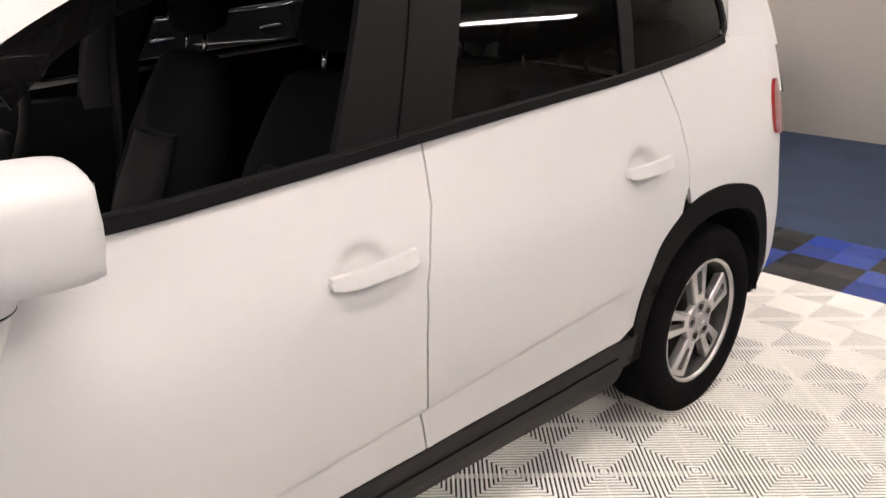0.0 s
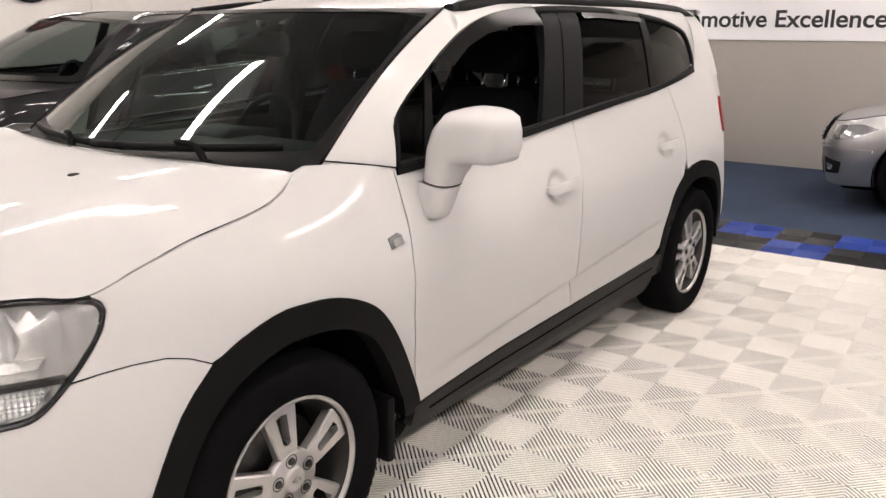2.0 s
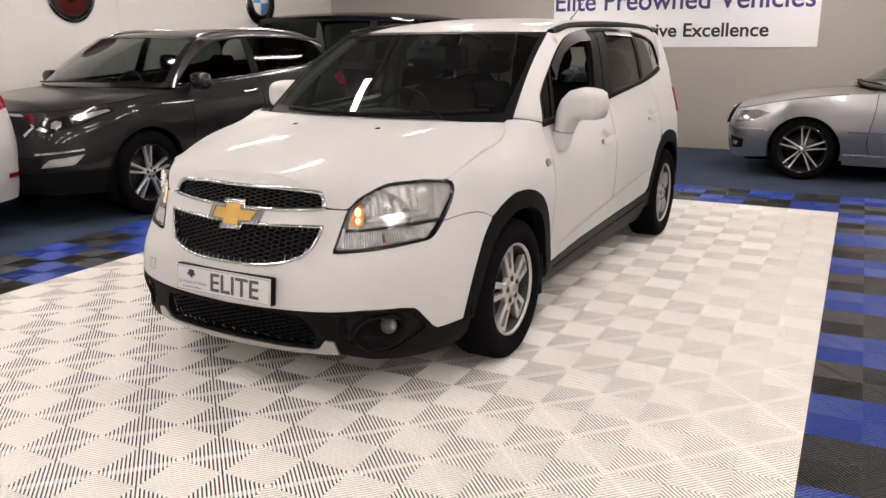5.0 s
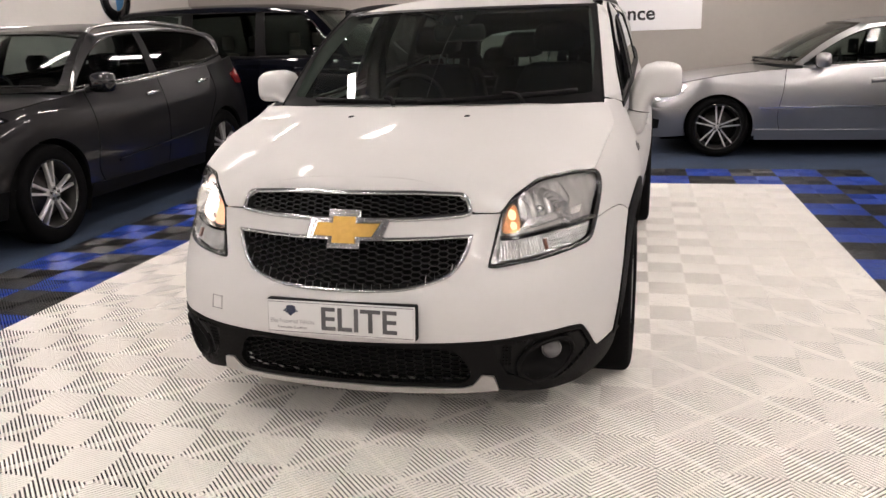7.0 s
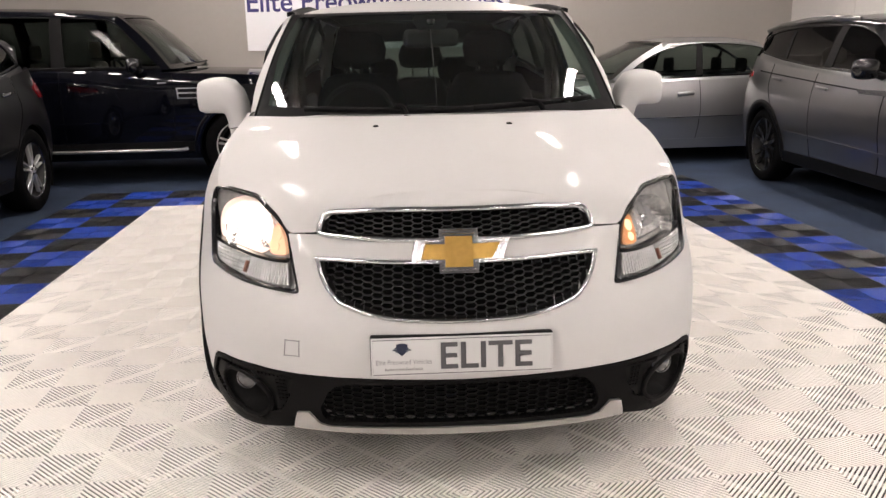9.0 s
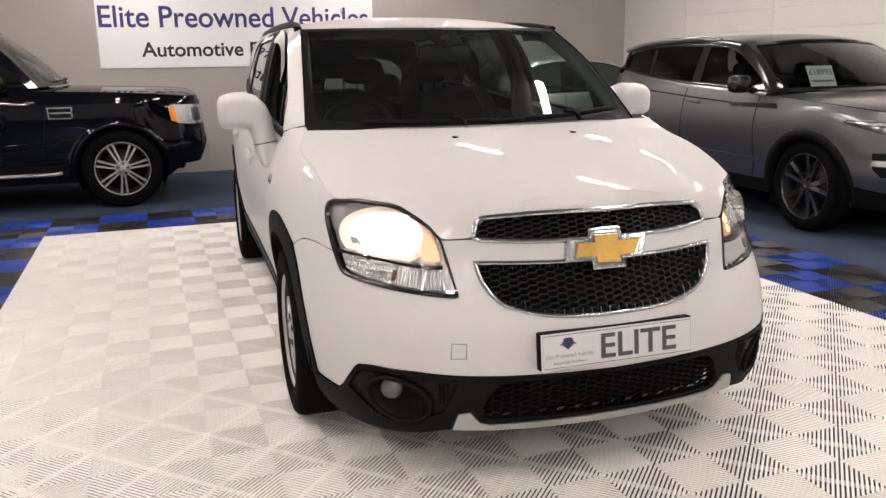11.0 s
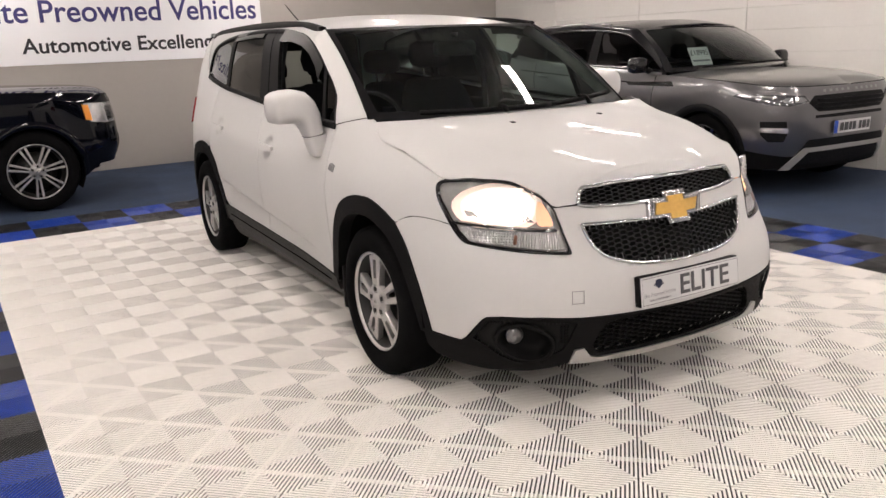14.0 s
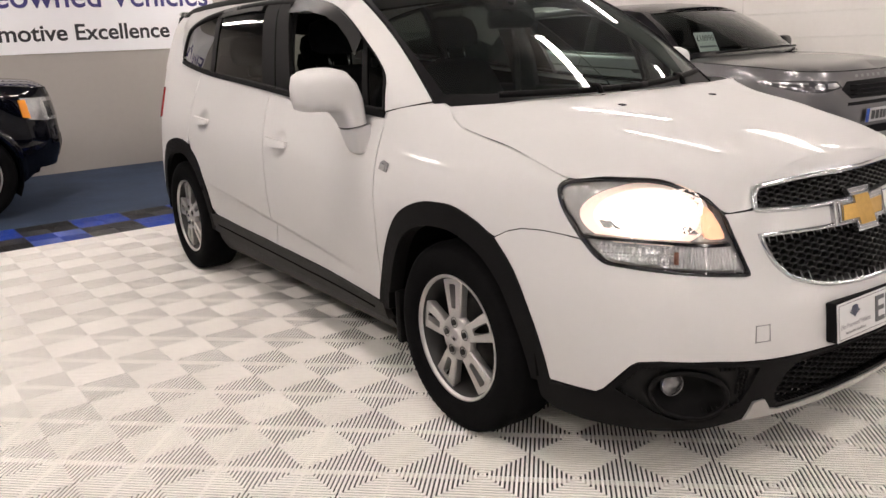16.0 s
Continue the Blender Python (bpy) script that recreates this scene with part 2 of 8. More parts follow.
# ---- the white car's body surface: plan curve, inward offset by height, greenhouse, bonnet, roof ----
def pchip(xs, ys):
    """A smooth curve through points that keeps their rises and falls."""
    xs, ys = np.array(xs, float), np.array(ys, float)
    h, d = np.diff(xs), np.diff(ys) / np.diff(xs)
    m = np.zeros(len(xs))
    m[0], m[-1] = d[0], d[-1]
    for i in range(1, len(xs) - 1):
        if d[i - 1] * d[i] > 0:
            w1, w2 = 2 * h[i] + h[i - 1], h[i] + 2 * h[i - 1]
            m[i] = (w1 + w2) / (w1 / d[i - 1] + w2 / d[i])

    def at(x):
        x = min(max(float(x), xs[0]), xs[-1])
        i = min(int(np.searchsorted(xs, x, "right")) - 1, len(xs) - 2)
        i = max(i, 0)
        t = (x - xs[i]) / h[i]
        return ((1 + 2 * t) * (1 - t) ** 2 * ys[i] + t * (1 - t) ** 2 * h[i] * m[i]
                + t * t * (3 - 2 * t) * ys[i + 1] + t * t * (t - 1) * h[i] * m[i + 1])
    return at


def natural(ts, ys):
    """A natural cubic spline, sampled as a function on arrays."""
    ts, ys = np.array(ts, float), np.array(ys, float)
    n, h = len(ts), np.diff(ts)
    a, b = np.eye(n), np.zeros(n)
    for i in range(1, n - 1):
        a[i, i - 1], a[i, i], a[i, i + 1] = h[i - 1], 2 * (h[i - 1] + h[i]), h[i]
        b[i] = 6 * ((ys[i + 1] - ys[i]) / h[i] - (ys[i] - ys[i - 1]) / h[i - 1])
    k = np.linalg.solve(a, b)

    def at(t):
        t = np.asarray(t, float)
        i = np.clip(np.searchsorted(ts, t, "right") - 1, 0, n - 2)
        p, q = ts[i + 1] - t, t - ts[i]
        return (k[i] * p ** 3 + k[i + 1] * q ** 3) / (6 * h[i]) + (ys[i] / h[i] - k[i] * h[i] / 6) * p + (ys[i + 1] / h[i] - k[i + 1] * h[i] / 6) * q
    return at


PLAN = [(0, -0.968), (0.25, -0.955), (0.45, -0.922), (0.60, -0.862), (0.715, -0.755), (0.797, -0.61), (0.852, -0.43), (0.886, -0.22),
        (0.902, 0.05), (0.905, 0.5), (0.907, 1.2), (0.907, 2.0), (0.902, 2.7), (0.872, 3.15), (0.815, 3.42), (0.70, 3.57), (0.45, 3.645), (0, 3.67)]
_p = np.array(PLAN)
_t = np.r_[0, np.cumsum(np.hypot(*np.diff(_p, axis=0).T))]
_full = np.vstack([_p[:0:-1] * [-1, 1], _p, _p[-2::-1] * [-1, 1]])
_ft = np.r_[0, np.cumsum(np.hypot(*np.diff(_full, axis=0).T))]
_ft = _ft - _ft[len(_p) - 1]
_cx, _cy = natural(_ft, _full[:, 0]), natural(_ft, _full[:, 1])
_tt = np.linspace(-0.1, _t[-1] + 0.1, 2400)
_xs, _ys = _cx(_tt), _cy(_tt)
_nx, _ny = np.gradient(_ys, _tt), -np.gradient(_xs, _tt)
_nl = np.hypot(_nx, _ny)
_nx, _ny = _nx / _nl, _ny / _nl
S_END = float(_t[-1])


def sp(x, y):
    """The plan curve's length at the place nearest to x, y."""
    return float(_tt[np.argmin((_xs - x) ** 2 + (_ys - y) ** 2)])


def sx(x):
    return float(np.interp(x, _xs[:1200], _tt[:1200])) if x < 0.78 else sp(x, -0.6)


def sy(y):
    return float(np.interp(y, _ys, _tt))


ZL = [0.16, 0.25, 0.35, 0.45, 0.55, 0.65, 0.75, 0.82, 0.89, 0.96, 1.03, 1.10, 1.18, 1.26]
STATIONS = [
    (0.0, [0.10, 0.045, 0.018, 0.0, 0.0, 0.035, 0.078, 0.105, 0.135, 0.18, 0.25, 0.33, 0.40, 0.45]),
    (sx(0.45), [0.10, 0.04, 0.02, 0.0, 0.012, 0.07, 0.105, 0.132, 0.160, 0.20, 0.27, 0.34, 0.40, 0.45]),
    (sp(0.715, -0.755), [0.072, 0.022, 0.006, 0.0, 0.011, 0.046, 0.087, 0.118, 0.152, 0.205, 0.287, 0.36, 0.42, 0.46]),
    (sp(0.852, -0.43), [0.058, 0.018, 0.001, -0.007, -0.007, 0.005, 0.032, 0.048, 0.066, 0.110, 0.192, 0.297, 0.38, 0.45]),
    (sy(0.0), [0.08, 0.036, 0.004, -0.007, -0.008, -0.008, -0.007, -0.001, 0.022, 0.055, 0.098, 0.165, 0.25, 0.33]),
    (sy(0.5), [0.13, 0.075, 0.052, 0.036, 0.018, 0.006, 0.0, 0.008, 0.026, 0.055, 0.085, 0.112, 0.15, 0.19]),
    (sy(1.5), [0.13, 0.075, 0.051, 0.034, 0.015, 0.003, 0.0, 0.004, 0.020, 0.048, 0.074, 0.098, 0.122, 0.146]),
    (sy(2.5), [0.12, 0.06, 0.042, 0.024, 0.008, 0.0, 0.0, 0.004, 0.014, 0.036, 0.060, 0.082, 0.108, 0.132]),
    (sy(3.0), [0.10, 0.05, 0.02, 0.01, 0.0, 0.0, 0.0, 0.004, 0.014, 0.034, 0.058, 0.084, 0.114, 0.148]),
    (sy(3.3), [0.10, 0.04, 0.015, 0.0, 0.0, 0.004, 0.012, 0.018, 0.026, 0.04, 0.06, 0.082, 0.108, 0.132]),
    (S_END, [0.10, 0.03, 0.01, 0.0, 0.0, 0.03, 0.06, 0.08, 0.095, 0.11, 0.125, 0.145, 0.17, 0.20]),
]
_zf = [pchip(ZL, row) for _, row in STATIONS]
_ZG = np.linspace(0.16, 1.26, 111)
_SG = np.linspace(0, S_END, 361)
_grid = np.array([[f(z) for f in _zf] for z in _ZG])
_INSET = np.array([[pchip([s for s, _ in STATIONS], row)(s) for s in _SG] for row in _grid])
for _ in range(6):  # soften the joints between stations
    _INSET[:, 1:-1] = 0.25 * _INSET[:, :-2] + 0.5 * _INSET[:, 1:-1] + 0.25 * _INSET[:, 2:]
    _INSET[1:-1] = 0.25 * _INSET[:-2] + 0.5 * _INSET[1:-1] + 0.25 * _INSET[2:]


def inset(s, z):
    a, b = min(max((z - 0.16) / 1.1, 0), 1) * 110, min(max(s / S_END, 0), 1) * 360
    i, j = min(int(a), 109), min(int(b), 359)
    u, v = a - i, b - j
    g = _INSET
    d = (g[i, j] * (1 - u) + g[i + 1, j] * u) * (1 - v) + (g[i, j + 1] * (1 - u) + g[i + 1, j + 1] * u) * v
    # the pressed line low on the doors, rising to the rear
    y = float(np.interp(s, _tt, _ys))
    if 0.55 < y < 2.35:
        zc = 0.40 + 0.105 * (y - 0.6)
        k = min(max((y - 0.55) / 0.5, 0), 1) * min(max((2.35 - y) / 0.12, 0), 1)
        t = (z - zc) / 0.013
        d += 0.030 * k * (1 / (1 + math.exp(min(max(4 * t, -40), 40)))) * math.exp(-max(zc - z, 0) / 0.10)
    return d


def shell(s, z, off=0.0):
    """The body's side at length s round the plan and height z, off metres proud."""
    d = inset(s, z) - off
    return (float(np.interp(s, _tt, _xs)) - d * float(np.interp(s, _tt, _nx)),
            float(np.interp(s, _tt, _ys)) - d * float(np.interp(s, _tt, _ny)), z)


_gx = pchip([1.0, 1.12, 1.25, 1.38, 1.46, 1.51, 1.545, 1.57], [0.826, 0.803, 0.770, 0.731, 0.700, 0.668, 0.625, 0.58])
_gy = pchip([0.2, 0.5, 1.0, 1.6, 2.3, 2.7, 3.0, 3.3, 3.55], [-0.012, -0.008, 0.0, 0.004, 0.006, -0.004, -0.030, -0.055, -0.085])


def green(y, z, off=0.0):
    """The side of the glasshouse."""
    return (_gx(z) + _gy(y) + off, y, z + off * 0.25)


_roof = pchip([0.80, 0.95, 1.2, 1.6, 2.1, 2.6, 3.0, 3.3, 3.45], [1.518, 1.545, 1.575, 1.598, 1.604, 1.598, 1.586, 1.570, 1.55])


def roof(x, y, off=0.0):
    return (x, y, _roof(y) - 0.048 * (abs(x) / 0.62) ** 2.6 + off)


# the bonnet: middle line, and the fall to its sides
_hood = pchip([-0.90, -0.84, -0.80, -0.72, -0.6, -0.45, -0.3, -0.16, 0.0, 0.2], [0.86, 0.893, 0.915, 0.948, 0.983, 1.016, 1.042, 1.062, 1.082, 1.105])


def screen(u, v, off=0.0):
    """The windscreen: u from -1 to 1 across, v from 0 at its foot to 1 at the roof."""
    half = 0.748 + (0.650 - 0.748) * v
    x = u * half
    yb, zb = 0.03 + 0.205 * abs(u) ** 2.1, 1.062 + 0.014 * u * u
    yt, zt = 0.835 + 0.085 * u * u, 1.510 - 0.004 * abs(u) ** 2.2
    bow = 0.030 * math.sin(math.pi * v)
    return (x, yb + (yt - yb) * v - bow * 0.5 - off * 0.7, zb + (zt - zb) * v + bow + off * 0.7)


# ---- parked cars round the pad: one builder, a table of sizes for each ----
class Surface:
    """A body side from a plan curve and inward offsets by height at the nose, the flank and the tail."""

    def __init__(self, plan, levels, nose, flank, tail):
        p = np.array(plan, float)
        whole = np.vstack([p[:0:-1] * [-1, 1], p, p[-2::-1] * [-1, 1]])
        t = np.r_[0, np.cumsum(np.hypot(*np.diff(whole, axis=0).T))]
        t = t - t[len(p) - 1]
        self.end = float(np.cumsum(np.hypot(*np.diff(p, axis=0).T))[-1])
        self.t = np.linspace(-0.1, self.end + 0.1, 1500)
        fx, fy = natural(t, whole[:, 0]), natural(t, whole[:, 1])
        self.x, self.y = fx(self.t), fy(self.t)
        nx, ny = np.gradient(self.y, self.t), -np.gradient(self.x, self.t)
        k = np.hypot(nx, ny)
        self.nx, self.ny = nx / k, ny / k
        self.f = [pchip(levels, row) for row in (nose, flank, tail)]
        front, back = self.sy(-0.1), self.sy(p[-1][1] - 0.75)
        self.w = pchip([0, front * 0.6, front, back, back + (self.end - back) * 0.5, self.end], [0, 0.15, 1, 1, 1.85, 2])

    def sp(self, x, y):
        return float(self.t[np.argmin((self.x - x) ** 2 + (self.y - y) ** 2)])

    def sy(self, y):
        return float(np.interp(y, self.y, self.t))

    def at(self, s, z, off=0.0):
        a, w = abs(s), self.w(abs(s))
        i = 0 if w < 1 else 1
        d = self.f[i](z) * (1 - (w - i)) + self.f[i + 1](z) * (w - i) - off
        x, y = float(np.interp(a, self.t, self.x)) - d * float(np.interp(a, self.t, self.nx)), float(np.interp(a, self.t, self.y)) - d * float(np.interp(a, self.t, self.ny))
        return (x if s >= 0 else -x, y, z)


def resample(line, n, closed=False):
    pts = list(line) + ([line[0]] if closed else [])
    t = np.r_[0, np.cumsum([math.dist(a, b) for a, b in zip(pts, pts[1:])])]
    want = np.linspace(0, t[-1], n + 1)[:-1] if closed else np.linspace(0, t[-1], n)
    return [tuple(float(np.interp(w, t, [p[k] for p in pts])) for k in range(len(pts[0]))) for w in want]


def ring_sheet(outer, inner, fn, off=0.0, depth=0.01, mirror=False, n=90):
    """A flat rim between two closed lines on a surface, its edges turned in."""
    a, b = resample(outer, n, True), resample(inner, n, True)
    k = min(range(n), key=lambda i: math.dist(a[0], b[i]))
    b = b[k:] + b[:k]
    if area2(a) * area2(b) < 0:
        b = [b[0]] + b[:0:-1]
    rows = [[fn(u, v, off - depth) for u, v in a], [fn(u, v, off) for u, v in a], [fn(u, v, off) for u, v in b], [fn(u, v, off - depth) for u, v in b]]
    return loft(rows, closed=True, mirror=mirror)


def put(name, vf, mat_, parent, label="", smooth=True):
    return part_data(name, mesh_of(name, vf[0], vf[1], smooth), mat_, parent, label)


def parked_car(name, label, k, m):
    """k holds the sizes in metres, the front axle at y = 0, the nose towards -y."""
    car = thing(name, label, "car", m, group="cars parked round the pad")
    paint, trim = k["paint"], k["trim"]
    S = Surface(k["plan"], k["levels"], k["nose"], k["flank"], k["tail"])
    wb, R, low = k["wb"], k["tyre"], k["low"]
    tops = [(S.sp(x, y), z) for x, y, z in k["top"]]
    top = pchip([a for a, _ in tops], [b for _, b in tops])
    gx, gy = pchip(*zip(*k["gx"])), pchip(*zip(*k.get("gy", [(0, 0), (wb, 0), (wb + 1, -0.05)])))
    side = lambda y, z, off=0.0: (gx(z) + gy(y) + off, y, z)
    roofz, rx = pchip(*zip(*k["roof"])), k["roof_half"]
    (bx, by, bz), bf, (tx, ty, tz), tf = k["screen"]

    def screen_(u, v, off=0.0):
        bow = 0.03 * math.sin(math.pi * v)
        y0, y1 = by - bf * (1 - u * u), ty - tf * (1 - u * u)
        return (u * (bx + (tx - bx) * v), y0 + (y1 - y0) * v - bow * 0.5 - off, bz + 0.02 * (1 - u * u) + (tz + 0.025 * (1 - u * u) - bz - 0.02 * (1 - u * u)) * v + bow + off)
    (qx, qy, qz), (wx, wy, wz) = k["rear_screen"]

    def back_(u, v, off=0.0):
        return (u * (qx + (wx - qx) * v), qy + (wy - qy) * v - 0.08 * u ** 4 + 0.03 * math.sin(math.pi * v) + off, qz + (wz + 0.03 * (1 - u * u) - qz) * v)
    for mirror, sg in SIDES:
        line = [(0.0, low + k.get("lift", 0.0))]
        line += [(S.sy(-0.62) if k["plan"][0][1] < -0.7 else 0.6, low + k.get("lift", 0.0) * 0.6)]
        for yc in (0.0, wb):
            sc, ra = S.sy(yc), k["arch"]
            line += [(sc - ra * math.cos(a), R - 0.01 + ra * math.sin(a)) for a in np.linspace(-0.25, math.pi + 0.25, 22)]
        line += [(S.end, low)]
        edge = [(s, top(s)) for s in np.linspace(S.end, 0, 60)]
        put("body_side", sheet(line + edge, S.at, 0.06, (), 0.03, mirror), paint, car)
        for yc in (0.0, wb):
            sc, ra = S.sy(yc), k["arch"]
            if k.get("arch_trim"):
                o = [(sc - (ra + 0.055) * math.cos(a), R - 0.01 + (ra + 0.055) * math.sin(a)) for a in np.linspace(-0.15, math.pi + 0.15, 24)]
                i = [(sc - (ra - 0.01) * math.cos(a), R - 0.01 + (ra - 0.01) * math.sin(a)) for a in np.linspace(-0.15, math.pi + 0.15, 24)]
                put("wheel_arch_trim", loft([[S.at(*p, -0.03) for p in i], [S.at(*p, 0.012) for p in i], [S.at(*p, 0.012) for p in o], [S.at(*p, -0.005) for p in o]], mirror=mirror), k["arch_trim"], car)
            ring = [[(sg * x, yc + (ra - 0.005) * math.cos(a), R + (ra - 0.005) * math.sin(a)) for a in np.linspace(-0.5, math.pi + 0.5, 20)] for x in (0.5, k["face"] - 0.01)]
            put("wheel_house", joined(loft(ring), ([(sg * 0.5, yc, R)] + ring[0], [(0, i, i + 1) for i in range(1, 20)])), VOID, car, smooth=False)
        # sill
        s0, s1 = S.sy(k["arch"] + 0.02), S.sy(wb - k["arch"] - 0.02)
        put("sill_trim", sheet([(s0, low + 0.09), (s1, low + 0.09), (s1, low - 0.02), (s0, low - 0.02)], S.at, 0.1, (), 0.05, mirror, 0.01), k.get("sill", trim), car)
        # door joints
        for gap in k["gaps"]:
            pts = [S.at(S.sy(y), z, 0.0008) for y, z in smooth_line(gap, 4)]
            put("door_joint", tube([(sg * a, b, c) for a, b, c in pts], 0.0035, 5), VOID, car)
        for y, z in k["handles"]:
            a = S.at(S.sy(y), z, 0.02)
            b = S.at(S.sy(y + 0.19), z + 0.015, 0.02)
            mid = S.at(S.sy(y + 0.095), z + 0.01, 0.04)
            put("door_handle", tube(smooth_line([(sg * q[0], q[1], q[2]) for q in (a, mid, b)], 4), k.get("handle_r", 0.014), 8), k.get("handle", paint), car)
        # glass and pillars
        dlo, waist = smooth_line(k["dlo"], 4), k["waist"]
        rows = []
        for y, z in dlo:
            a = Vector(side(y, z, 0.003))
            if y < ty:
                v = min(1.0, max(0.0, (z - dlo[0][1]) / (np.interp(ty, [p[0] for p in dlo], [p[1] for p in dlo]) - dlo[0][1])))
                b = Vector(screen_(1.0, v))
                c = Vector(side(b.y + 0.08, b.z, 0.0)).lerp(a, 0.3)
            elif y > wy:
                v = min(1.0, max(0.0, (z - dlo[-1][1]) / max(0.05, np.interp(wy, [p[0] for p in dlo], [p[1] for p in dlo]) - dlo[-1][1])))
                b = Vector(back_(0.98, v))
                c = Vector(side(max(y, b.y - 0.10), b.z, 0.0)).lerp(a, 0.3)
            else:
                h = min(1, (y - ty) / 0.3, (wy - y) / 0.3 + 0.0)
                b = Vector((rx, y, roofz(y) - 0.05))
                e = Vector(screen_(1.0, 1.0)) if y < (ty + wy) / 2 else Vector(back_(0.98, 1.0))
                b = e.lerp(b, max(0, h))
                c = Vector((a.x - 0.01, (a.y + b.y) / 2, b.z))
            rows.append([a * (1 - q) ** 2 + c * 2 * q * (1 - q) + b * q * q for q in np.linspace(0, 1, 7)])
        put("side_frame", loft(rows, mirror=mirror), k.get("pillar", paint), car)
        belt = [(y, z) for y, z in waist]
        pane = put("side_glass", sheet(dlo + waist[1:-1], side, 0.12, (), 0, mirror, -0.006), k["glass"], car)
        inner = [(y + (2.0 - y) * 0.02, 1.0 * z + (np.mean([q[1] for q in dlo]) - z) * 0.09) for y, z in dlo + waist[1:-1]]
        put("window_frame", ring_sheet(dlo + waist[1:-1], inner, side, 0.002, 0.01, mirror), k.get("frame", trim), car)
        if k.get("waist_strip"):
            put("waist_strip", tube([(sg * a, b, c) for a, b, c in (side(y, z - 0.006, 0.006) for y, z in waist[:-1])], 0.008, 6), k["waist_strip"], car)
        for post in k["posts"]:
            put("window_post", sheet(post, side, 0.1, (), 0.01, mirror, 0.001), trim, car)
        # shoulder strip between the body side and the glass
        rows = []
        for y, z in resample(list(reversed(waist)), 24):
            s = S.sy(y)
            p, q = Vector(S.at(s, top(s))), Vector(side(y, z, 0.004))
            rows.append([p, p.lerp(q, 0.5) + Vector((0.006, 0, 0.004)), q])
        put("shoulder", loft(rows, mirror=mirror), paint, car)
        # mirror
        (mx, my, mz) = k["mirror"]
        prof = []
        for t in np.linspace(0, 1, 9):
            r = math.sqrt(max(0.0, 1 - (2 * t - 1) ** 4)) + 0.03
            prof.append([(sg * (mx + 0.21 * t), my + 0.03 * t + 0.06 * r * math.copysign(abs(math.cos(a)) ** 0.7, math.cos(a)), mz + 0.075 * r * math.copysign(abs(math.sin(a)) ** 0.7, math.sin(a))) for a in np.linspace(0, 2 * math.pi, 16, endpoint=False)])
        h = put("door_mirror", loft(prof, closed=True), k.get("mirror_paint", paint), car)
        put("mirror_foot", tube([(sg * (mx - 0.06), my - 0.01, mz - 0.07), (sg * (mx + 0.05), my, mz - 0.03)], 0.03, 8), trim, h)
        # lamps
        for nm, shape, mt, off in k["lamps"]:
            put(nm, sheet([(S.sp(x, y), z) for x, y, z in shape], S.at, 0.04, (), 0.02, mirror, off), mt, car)
    # bonnet
    n = 26
    cowl = S.sp(*k["cowl"])
    ss = np.linspace(0, cowl, n)
    spine = pchip(*zip(*k["spine"]))
    y0, y1 = S.at(0, top(0))[1], k["spine"][-1][0]
    rows = []
    for i, s in enumerate(ss):
        b = Vector(S.at(s, top(s)))
        y = min(y1, max(y0, y0 + (y1 - y0) * (i / (n - 1)) ** 1.5))
        mid = Vector((0, y, top(0) + (spine(y) - top(0)) * min(1, (y - y0) / 0.12)))
        row = []
        for u in np.linspace(0, 1, 13):
            p = mid.lerp(b, u)
            p.z = mid.z + (b.z - mid.z) * (0.3 * u * u + 0.7 * u ** 4)
            row.append(p)
        rows.append(row)
    put("bonnet", joined(loft(rows), loft(rows, mirror=True)), paint, car)
    for mirror, sg in SIDES:
        line = [S.at(s, top(s), 0.0005) for s in np.linspace(0.02, cowl - 0.25, 40)]
        put("bonnet_joint", tube([(sg * a, b, c) for a, b, c in line], 0.0035, 5), VOID, car)
    # scuttle, roof, screens
    rows = [[(u * bx * 1.02, by - (bf + 0.08) * (1 - u * u) + j * 0.12, bz - 0.030) for u in np.linspace(-0.97, 0.97, 15)] for j in (-1, 0, 1)]
    put("scuttle", loft(rows), k.get("scuttle", trim), car)
    rows = [[(u * (rx + (tx - rx) * max(0, 1 - (y - ty + tf) / 0.4)), y + (tf * u * u if y < ty + 0.3 else 0) * max(0, 1 - (y - ty + tf) / 0.4), (roofz(y) - 0.05 * abs(u) ** 2.5)) for u in np.linspace(-1, 1, 15)] for y in np.linspace(ty - tf, wy + 0.04, 24)]
    put("roof_panel", loft(rows), k.get("roof_paint", paint), car)
    g = put("windscreen", loft([[screen_(u, v) for u in np.linspace(-1, 1, 17)] for v in np.linspace(0, 1, 9)]), k.get("screen_glass", PALE_SCREEN), car)
    put("screen_edge", ring_sheet([(-1, 0), (1, 0), (1, 1), (-1, 1)], [(-0.94, 0.07), (0.94, 0.07), (0.94, 0.94), (-0.94, 0.94)], screen_, 0.004, 0.0, False, 80), GLOSS_BLACK, g)
    blade = [screen_(u, 0.05 + 0.03 * u, 0.016) for u in np.linspace(-0.7, 0.2, 8)]
    put("wiper", tube(blade, 0.009, 6), SATIN_BLACK, car)
    blade = [screen_(u, 0.06, 0.016) for u in np.linspace(0.1, 0.85, 8)]
    put("wiper", tube(blade, 0.009, 6), SATIN_BLACK, car)
    put("rear_screen", loft([[back_(u, v) for u in np.linspace(-0.99, 0.99, 15)] for v in np.linspace(0, 1, 6)]), k["glass"], car)
